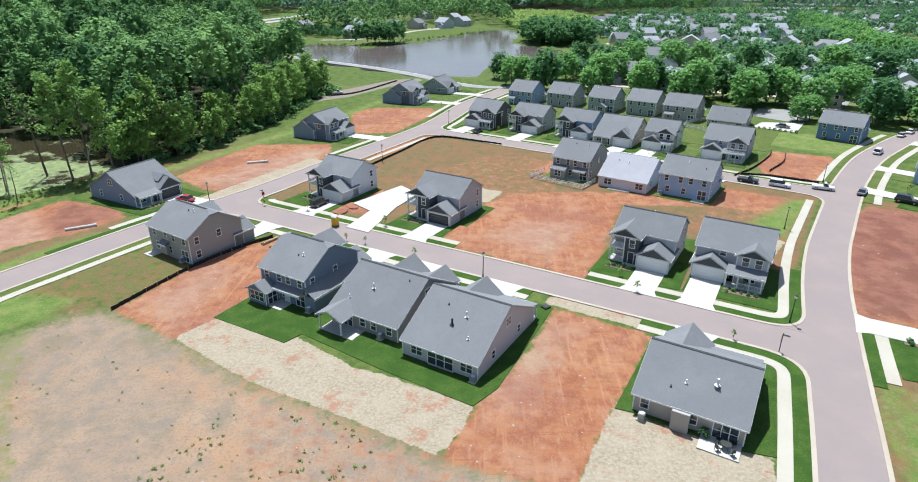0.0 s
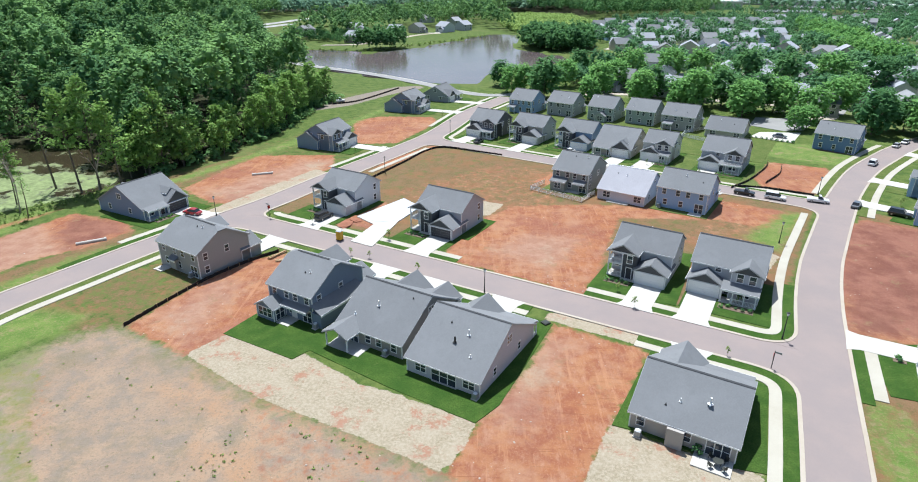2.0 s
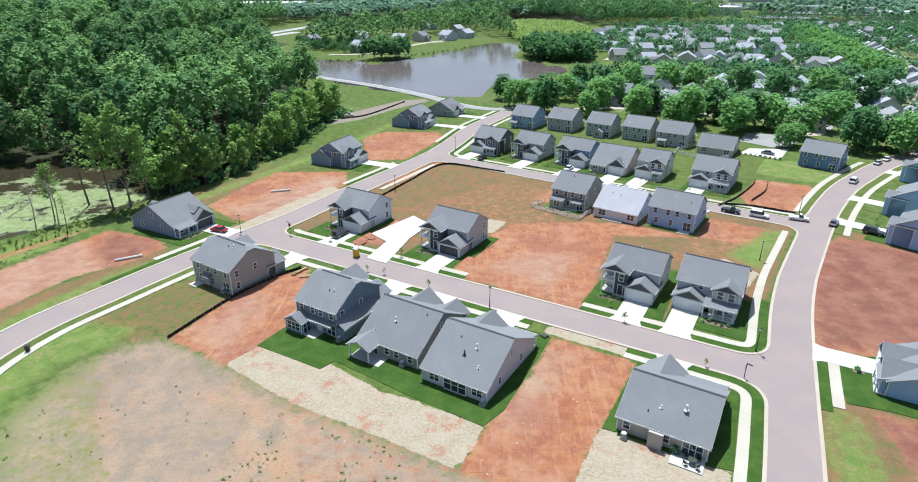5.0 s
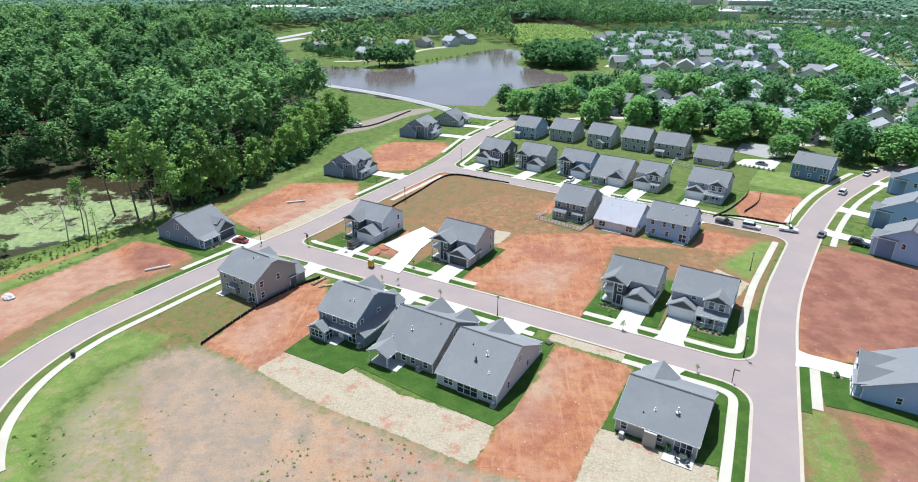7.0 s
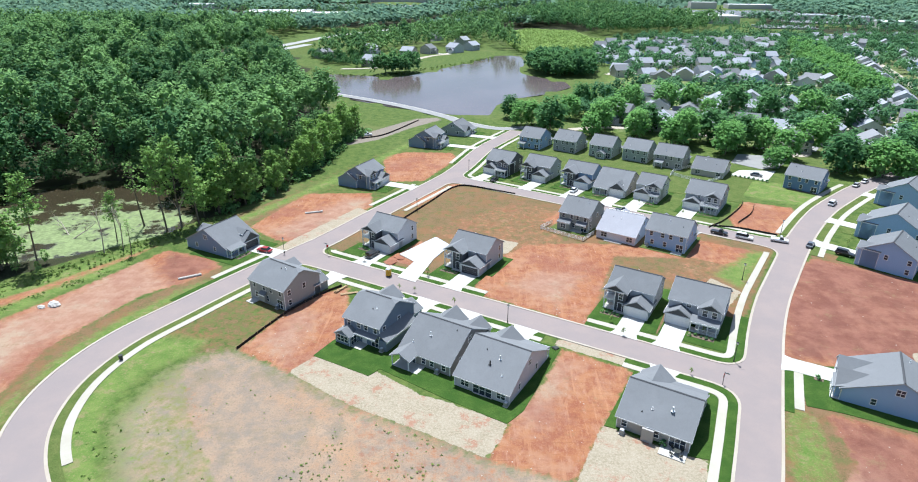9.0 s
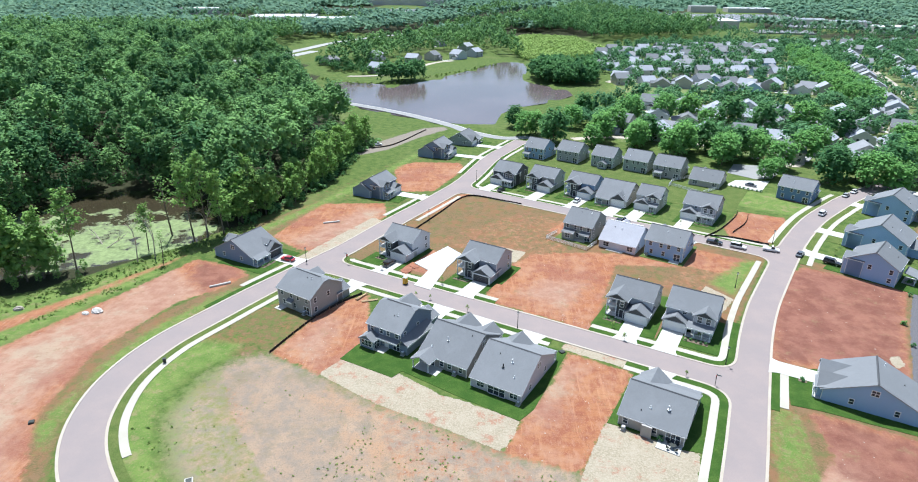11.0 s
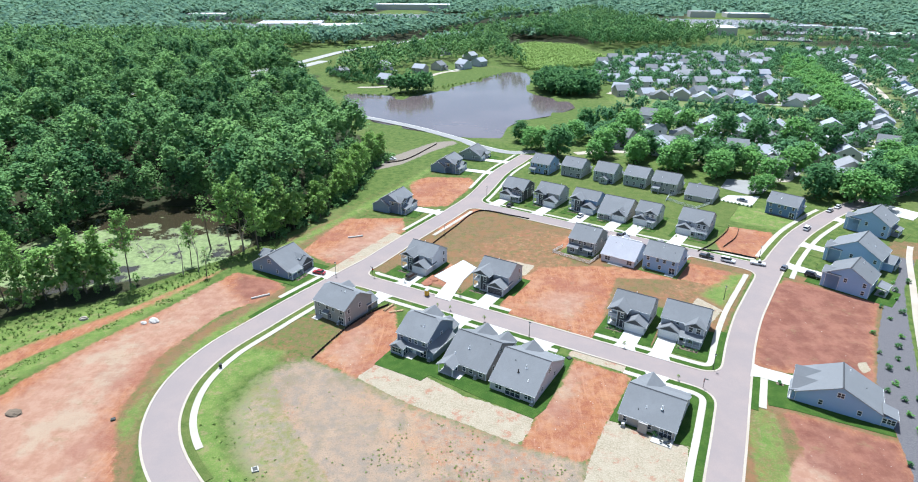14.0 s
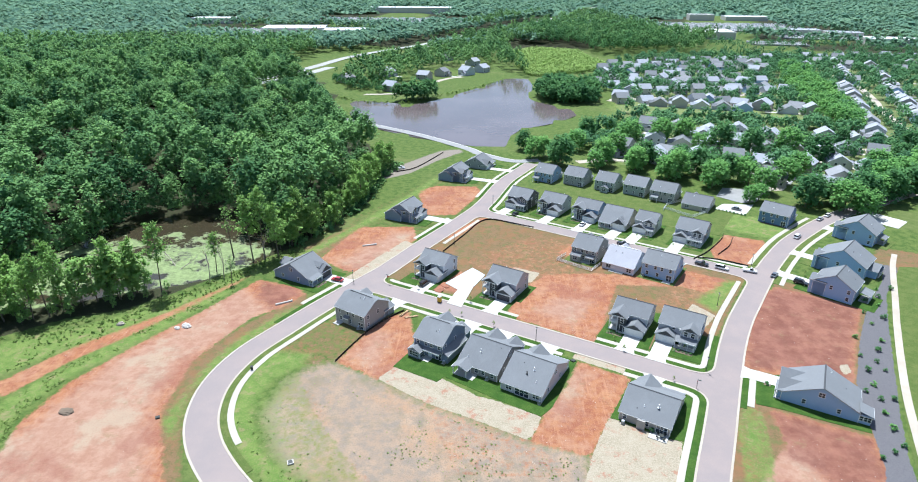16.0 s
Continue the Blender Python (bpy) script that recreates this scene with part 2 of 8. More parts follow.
def glass_material():
    n = Nodes("window_glass")
    return n.done((0.035, 0.045, 0.06), 0.06, 0.8)


ROOF = shingle("grey_shingle", (0.195, 0.20, 0.208))
# vent shingle, its dark tone also painting the thin shadow line along ridges
RIDGE_SHADOW = shingle("ridge_shadow_shingle", (0.085, 0.087, 0.092))
ROOF_TAN = shingle("weathered_shingle", (0.265, 0.265, 0.275))
ROOF_FELT = shingle("white_roof_felt", (0.37, 0.365, 0.395))
TRIM = plain("white_trim", (0.78, 0.78, 0.77), 0.5, 0.05)
RAKE_TRIM = plain("grey_rake_trim", (0.36, 0.365, 0.375), 0.6, 0.08)
GLASS = glass_material()
# colour of dark doors, and of the shade painted into open garages
DOOR_DARK = plain("dark_door_and_opening", (0.05, 0.05, 0.06), 0.45)
DOOR_WHITE = plain("white_door", (0.74, 0.74, 0.73), 0.5, 0.05)
DARK_GABLE = siding("charcoal_siding", (0.075, 0.08, 0.085))
CONCRETE = paving("new_concrete", (0.56, 0.54, 0.495), (0.48, 0.45, 0.405))
FAR_CONCRETE = paving("worn_concrete", (0.40, 0.39, 0.375), (0.34, 0.33, 0.315))
SIDEWALK = paving("sidewalk_concrete", (0.47, 0.44, 0.37), (0.41, 0.37, 0.30))
KERB = paving("kerb_concrete", (0.46, 0.405, 0.335), (0.40, 0.335, 0.265))
ASPHALT = paving("dusty_asphalt", (0.265, 0.222, 0.212), (0.305, 0.245, 0.225))
ASPHALT_FAR = paving("grey_asphalt", (0.27, 0.265, 0.26), (0.32, 0.31, 0.30))
SOD = turf("sod", (0.045, 0.098, 0.018), (0.082, 0.14, 0.028), (0.135, 0.145, 0.05))
SOD_THIN = turf("thin_grass", (0.098, 0.14, 0.036), (0.15, 0.175, 0.055), (0.25, 0.19, 0.10))
PAD = paving("sheeted_concrete", (0.50, 0.53, 0.58), (0.58, 0.585, 0.59))
ROOF_PALE = shingle("pale_shingle", (0.355, 0.365, 0.40))
BARK = plain("tree_bark", (0.16, 0.13, 0.10), 0.95, 0.3, 2.0)
LEAF = foliage("broad_leaves", (0.04, 0.115, 0.048), (0.145, 0.29, 0.095))
LEAF_BRIGHT = foliage("bright_leaves", (0.11, 0.26, 0.08), (0.22, 0.40, 0.11))
LEAF_WOODS = foliage("woodland_leaves", (0.042, 0.118, 0.05), (0.245, 0.41, 0.13), True, 0.12)
SCRUB = foliage("scrub_leaves", (0.14, 0.22, 0.06), (0.26, 0.34, 0.095))
LEAF_SWAMP = foliage("swamp_leaves", (0.16, 0.29, 0.085), (0.29, 0.44, 0.12))
GROUND = ground_material()
POND = water_material("pond_water", (0.12, 0.096, 0.095))
SWAMP = water_material("swamp_water", (0.042, 0.034, 0.02), (0.24, 0.30, 0.12))

# ---- helpers for shapes ----
def mesh_of(name, verts, faces, material):
    me = bpy.data.meshes.new(name)
    me.from_pydata([tuple(v) for v in verts], [], [tuple(f) for f in faces])
    if material:
        me.materials.append(material)
    me.update()
    return me


def under(ob, parent):
    if parent is not None:
        ob.parent = parent
    return ob


def part(name, bm, material, parent, label=""):
    """Links a bmesh as one mesh object under a thing or under a part."""
    me = bpy.data.meshes.new(name)
    bm.to_mesh(me)
    bm.free()
    me.materials.append(material)
    return tagged(under(new(name, me), parent), label)


def add_box(bm, x0, x1, y0, y1, z0, z1):
    v = [bm.verts.new((x, y, z)) for z in (z0, z1) for x, y in ((x0, y0), (x1, y0), (x1, y1), (x0, y1))]
    for f in ((3, 2, 1, 0), (4, 5, 6, 7), (0, 1, 5, 4), (1, 2, 6, 5), (2, 3, 7, 6), (3, 0, 4, 7)):
        bm.faces.new([v[i] for i in f])
    return v


def box(name, x0, x1, y0, y1, z0, z1, material, parent, label="", bevel=0.0):
    bm = bmesh.new()
    add_box(bm, x0, x1, y0, y1, z0, z1)
    if bevel:
        bmesh.ops.bevel(bm, geom=bm.edges[:], offset=bevel, segments=2, affect="EDGES")
    return part(name, bm, material, parent, label)


def smooth_line(points, step=2.0):
    """A Catmull-Rom line through the points, in steps of about step metres."""
    p = np.array(points, float)
    p = np.vstack([2 * p[0] - p[1], p, 2 * p[-1] - p[-2]])
    out = []
    for i in range(1, len(p) - 2):
        k = max(1, int(np.linalg.norm(p[i + 1] - p[i]) / step))
        t = np.linspace(0, 1, k, endpoint=False)[:, None]
        a, b, c, d = p[i - 1], p[i], p[i + 1], p[i + 2]
        out.append(0.5 * (2 * b + (c - a) * t + (2 * a - 5 * b + 4 * c - d) * t**2 + (3 * b - a - 3 * c + d) * t**3))
    return np.vstack([*out, p[-2][None]])


def side_shift(line, off):
    """The line moved to its left by off metres."""
    d = np.gradient(line, axis=0)
    d /= np.linalg.norm(d, axis=1)[:, None] + 1e-9
    return line + off * np.stack([-d[:, 1], d[:, 0]], 1)


def slab_between(name, a, b, top, bottom, material, parent=None):
    """A strip between two lines of equally many points, with thickness."""
    n = len(a)
    v = [(x, y, top) for x, y in a] + [(x, y, top) for x, y in b] + [(x, y, bottom) for x, y in a] + [(x, y, bottom) for x, y in b]
    f = []
    for i in range(n - 1):
        f.append((i, n + i, n + i + 1, i + 1))
        f.append((i, i + 1, 2 * n + i + 1, 2 * n + i))
        f.append((n + i, 3 * n + i, 3 * n + i + 1, n + i + 1))
    f += [(0, 2 * n, 3 * n, n), (n - 1, 2 * n - 1, 4 * n - 1, 3 * n - 1)]
    me = mesh_of(name, v, f, material)
    bm = bmesh.new()
    bm.from_mesh(me)
    bmesh.ops.recalc_face_normals(bm, faces=bm.faces[:])
    bm.to_mesh(me)
    bm.free()
    return under(new(name, me), parent)


def strip(name, line, a, b, top, material, parent=None, bottom=-0.3):
    return slab_between(name, side_shift(line, a), side_shift(line, b), top, bottom, material, parent)


def poly_slab(name, pts, top, material, parent=None, bottom=-0.3):
    bm = bmesh.new()
    lo = [bm.verts.new((x, y, bottom)) for x, y in pts]
    hi = [bm.verts.new((x, y, top)) for x, y in pts]
    n = len(pts)
    bm.faces.new(hi)
    for i in range(n):
        bm.faces.new((lo[i], lo[(i + 1) % n], hi[(i + 1) % n], hi[i]))
    bmesh.ops.recalc_face_normals(bm, faces=bm.faces[:])
    return part(name, bm, material, parent)


def cross(a, b):
    """Where two lines first meet: the indices and the place."""
    for i in range(len(a) - 1):
        p, r = a[i], a[i + 1] - a[i]
        q, s = b[:-1], b[1:] - b[:-1]
        den = r[0] * s[:, 1] - r[1] * s[:, 0]
        den = np.where(abs(den) < 1e-9, 1e-9, den)
        w = q - p
        t = (w[:, 0] * s[:, 1] - w[:, 1] * s[:, 0]) / den
        u = (w[:, 0] * r[1] - w[:, 1] * r[0]) / den
        ok = np.where((t >= 0) & (t <= 1) & (u >= 0) & (u <= 1))[0]
        if len(ok):
            return i, int(ok[0]), p + t[ok[0]] * r
    return None


def inside(px, py, poly):
    """Which points lie in a polygon."""
    res = np.zeros(px.shape, bool)
    n = len(poly)
    for i in range(n):
        (x0, y0), (x1, y1) = poly[i], poly[(i + 1) % n]
        if y0 == y1:
            continue
        c = ((y0 > py) != (y1 > py)) & (px < (x1 - x0) * (py - y0) / (y1 - y0) + x0)
        res ^= c
    return res


def near_poly(px, py, poly):
    """Distance to a polygon's outline, negative inside."""
    d = np.full(px.shape, 1e9)
    n = len(poly)
    for i in range(n):
        a, b = np.array(poly[i], float), np.array(poly[(i + 1) % n], float)
        e = b - a
        t = np.clip(((px - a[0]) * e[0] + (py - a[1]) * e[1]) / (e @ e + 1e-9), 0, 1)
        d = np.minimum(d, np.hypot(px - a[0] - t * e[0], py - a[1] - t * e[1]))
    return np.where(inside(px, py, poly), -d, d)


# ---- the plan's last correction ----
LAID = set()
LAY_Y = (-6000, 0, 60, 100, 150, 200, 250, 300, 340, 460, 640, 1140, 2500, 9000)
LAY_DY = (1.2, 1.2, 1.4, 0.7, -1.3, -4.7, -9.3, -16, -23, -42, -68, -160, -350, -350)
LAY_KY = (300, 460, 640, 1140, 2500)
LAY_K = (0.0, 0.045, 0.075, 0.135, 0.14)


def lay(x, y):
    """Plan coordinates as first drawn to true ones: the depth and width had been drawn a little too large."""
    x, y = np.asarray(x, float), np.asarray(y, float)
    c, n = np.clip(x, -150, 150) / 100, np.clip(y, 0, 300) / 100
    fade = np.clip(1 - (y - 1200) / 1500, 0, 1)
    dx = (0.25 - 1.68 * c - 1.44 * n + 0.265 * n * n) * fade * np.clip((y - 30) / 80, 0.35, 1.0) - x * np.interp(y, LAY_KY, LAY_K)
    dy = np.interp(y, LAY_Y, LAY_DY) + 0.68 * c * fade
    return x + dx, y + dy


# ---- roads ----
ROAD_A = smooth_line([(-59, 131.2), (0, 99.9), (55, 70.7)], 2)
ROAD_B = smooth_line([(-36, 15), (-50, 21.5), (-61, 28), (-70.6, 36), (-79.4, 46.3), (-84.4, 57), (-86.0, 70), (-83.0, 84), (-75.4, 98.6), (-67.2, 113.3), (-55.8, 131.8), (-49, 143), (-37.4, 166.6), (-21.9, 196.7), (-12.6, 218.5), (-2.1, 255), (7, 277), (15, 295)], 1.5)
ROAD_C = smooth_line([(-17, 206.7), (38, 172.8), (92, 139.6)], 2)
ROAD_D = smooth_line([(24, 8), (30.8, 25), (37.0, 40), (42.7, 52.6), (49, 66.6), (56, 81.7), (62, 94), (69.5, 107.5), (78.5, 122), (88, 137), (98.5, 153), (113.5, 173), (128.5, 188.8), (142, 201.5), (160, 216), (190, 236)], 1.5)
DAM = smooth_line([(20, 303), (4, 300), (-14.5, 316), (-24.7, 332), (-50, 361), (-74, 383), (-107, 409), (-126, 426)], 3)
HALF = 3.8
road_a = tagged(strip("road", ROAD_A, HALF, -HALF, 0.004, ASPHALT), "dusty pinkish-grey asphalt street between building lots", "road", kind="structure")
road_b = tagged(strip("road", ROAD_B, HALF, -HALF, 0.010, ASPHALT), "dusty grey asphalt street curving round the bare field", "road", kind="structure")
road_c = tagged(strip("road", ROAD_C, HALF - 0.3, -HALF + 0.3, 0.000, ASPHALT), "grey asphalt street in front of the far row of houses", "road", kind="structure")
road_d = tagged(strip("road", ROAD_D, HALF, -3.1, 0.016, ASPHALT), "wide pinkish-grey asphalt road sweeping past the houses", "road", kind="structure")
road_dam = tagged(strip("road", DAM, 3.0, -3.0, 0.022, ASPHALT_FAR), "pale asphalt road over the pond dam", "road", kind="structure")


def joined(runs, radius=5.0, fill=None):
    """Runs of road edge trimmed where they meet, with rounded corners; the corners are paved."""
    out = runs[0]
    for nxt in runs[1:]:
        hit = cross(out, nxt)
        i, j, c = hit
        a, b = out[: i + 1], nxt[j + 1:]
        a = a[np.linalg.norm(a - c, axis=1) > radius]
        keep = np.linalg.norm(b - c, axis=1) > radius
        b = b[np.argmax(keep):]
        t = np.linspace(0, 1, 9)[:, None]
        arc = (1 - t) ** 2 * a[-1] + 2 * t * (1 - t) * c + t**2 * b[0]
        if fill:
            poly_slab("road_corner", [tuple(c), *[tuple(p) for p in arc]], 0.02, ASPHALT, fill)
        out = np.vstack([a, arc[1:-1], b])
    return out


A_L, A_R = side_shift(ROAD_A, HALF), side_shift(ROAD_A, -HALF)
B_L, B_R = side_shift(ROAD_B, HALF), side_shift(ROAD_B, -HALF)
C_L, C_R = side_shift(ROAD_C, HALF - 0.3), side_shift(ROAD_C, -HALF + 0.3)
D_L, D_R = side_shift(ROAD_D, HALF), side_shift(ROAD_D, -3.1)
EDGE_Y = joined([B_R, A_R, D_L[::-1]], 5.0, road_a)
B_HIGH = B_R[(B_R[:, 1] >= 168) & (B_R[:, 1] < 225)][::-1]
EDGE_X = joined([side_shift(ROAD_B, -HALF)[(ROAD_B[:, 1] > 118) & (ROAD_B[:, 1] < 168)][::-1], A_L, D_L, C_R[::-1], B_HIGH], 5.0, road_a)
EDGE_X = np.vstack([EDGE_X, EDGE_X[:1]])
EDGE_Z = joined([B_R[::-1], C_L, D_L], 5.0, road_c)
for run, s in ((EDGE_Y, -1), (EDGE_X, 1), (EDGE_Z, 1), (B_L, 1), (D_R, -1)):
    tagged(strip("kerb", run, -0.12 * s, 0.42 * s, 0.085, KERB), "pale concrete kerb and gutter along the street", "kerb", "kerbs", "structure")
tagged(strip("kerb", DAM, -3.0, -3.8, 0.09, CONCRETE), "white concrete walk along the dam road", "kerb", "kerbs", "structure")


def piece_of(run, p, q):
    """The part of a run between the points nearest to p and q."""
    i = int(np.argmin(np.hypot(run[:, 0] - p[0], run[:, 1] - p[1])))
    j = int(np.argmin(np.hypot(run[:, 0] - q[0], run[:, 1] - q[1])))
    return run[min(i, j): max(i, j) + 1]


def walkway(run, s, p, q, near=2.2, wide=1.6):
    seg = piece_of(run, p, q)
    return tagged(strip("sidewalk", seg, near * s, (near + wide) * s, 0.06, SIDEWALK), "bright new concrete sidewalk beside the street", "sidewalk", "sidewalks", "structure")


def verge(run, s, p, q, m=None, near=0.42, far=2.2):
    seg = piece_of(run, p, q)
    return tagged(strip("verge", seg, near * s, far * s, 0.045, m or SOD), "green grass verge between kerb and sidewalk", "grass verge", "verges", "structure")


walkway(EDGE_Y, -1, (-72, 47), (-45, 118))
verge(EDGE_Y, -1, (-66, 38), (-52, 118), SOD_THIN)
walkway(EDGE_Y, -1, (-40, 117), (12, 90))
verge(EDGE_Y, -1, (-32, 112), (12, 90))
walkway(EDGE_Y, -1, (27, 81), (30, 30))
verge(EDGE_Y, -1, (27, 81), (28, 25))
walkway(EDGE_X, 1, (-50, 133), (-3, 108))
verge(EDGE_X, 1, (-46, 130), (-3, 108))
walkway(EDGE_X, 1, (20, 93), (83, 136))
verge(EDGE_X, 1, (20, 93), (60, 98))
walkway(EDGE_X, 1, (-30, 168), (-14, 195), 2.0, 1.5)
walkway(EDGE_Z, 1, (12, 280), (88, 149), 1.9, 1.5)
verge(EDGE_Z, 1, (5, 265), (88, 149), None, 0.42, 1.9)
walkway(EDGE_Z, 1, (91, 151), (138, 204), 2.2, 1.7)
verge(EDGE_Z, 1, (91, 151), (138, 204), SOD_THIN)
walkway(B_L, 1, (-72, 112), (-60, 131))
verge(B_L, 1, (-78, 100), (-60, 131))
walkway(B_L, 1, (-40, 171), (-27, 196))
verge(B_L, 1, (-40, 171), (-27, 196))
walkway(B_L, 1, (-14, 228), (9, 295))
verge(B_L, 1, (-14, 228), (9, 295))
walkway(D_R, -1, (53, 66), (60, 82), 2.1, 1.7)
verge(D_R, -1, (52, 66), (60, 82), None, 0.42, 2.1)
walkway(D_R, -1, (92, 136), (150, 205), 2.6, 1.6)
verge(D_R, -1, (92, 136), (150, 205), SOD_THIN, 0.42, 2.6)

# ---- the ground sheet ----
POND_POLY = smooth_line([(-145, 508), (-135, 508), (-107, 504), (-79, 494), (-56, 520), (-43, 546), (-24, 583), (-6, 623), (14, 655), (37, 647), (35, 587), (28, 535), (36, 511), (50, 494), (64, 484), (79, 483), (62, 453), (43, 423), (19, 400), (8, 381), (3, 358), (1, 339), (-11, 338), (-34, 347), (-64, 367), (-87, 387), (-104, 405), (-120, 436), (-132, 470), (-145, 508)], 6)
SWAMP_POLY = smooth_line([(-190, 100), (-160, 108), (-137, 120), (-120, 127), (-106, 139), (-98, 152), (-104, 172), (-122, 195), (-143, 198), (-162, 192), (-178, 168), (-184, 140), (-192, 116), (-190, 100)], 5)


def axis_steps(lo, hi, fine, far):
    core = np.arange(lo, hi, fine)
    grow = fine * 1.22 ** np.arange(1, 60)
    up = hi + np.cumsum(grow)
    dn = lo - np.cumsum(grow)
    return np.concatenate([dn[dn > -far][::-1], core, up[up < far]])


GX = axis_steps(-145, 130, 0.95, 6000)
GY = axis_steps(15, 270, 0.95, 6000)
gx, gy = np.meshgrid(GX, GY)


def ramp(v, lo, hi):
    t = np.clip((v - lo) / (hi - lo), 0, 1)
    return t * t * (3 - 2 * t)


def wavy(x, y, size, seed):
    """Smooth value noise from -1 to 1 (sums of sines with odd turns)."""
    r = np.random.RandomState(seed)
    s = np.zeros(np.shape(x))
    for k in range(6):
        a, ph = r.uniform(0, 6.28), r.uniform(0, 6.28)
        f = 6.28 / size * r.uniform(0.6, 1.7)
        s += np.sin((x * math.cos(a) + y * math.sin(a)) * f + ph)
    return s / 3.5


def hill(x, y):
    """The rise under the woods and the far country."""
    x, y = np.asarray(x, float), np.asarray(y, float)
    w = 11 * ramp(-x, 120, 210) * ramp(y, 185, 300) * (1 - 0.6 * ramp(y, 450, 650))
    return w + 14 * ramp(y, 900, 2600) + 22 * ramp(np.hypot(x, y), 3200, 4800)


ponds = np.minimum(near_poly(gx, gy, POND_POLY), near_poly(gx, gy, SWAMP_POLY))
gz = -0.055 + 0.022 * wavy(gx, gy, 9, 3) + 0.012 * wavy(gx, gy, 3.1, 4) + hill(gx, gy) - 1.1 * ramp(-ponds, -1.5, 3.0)

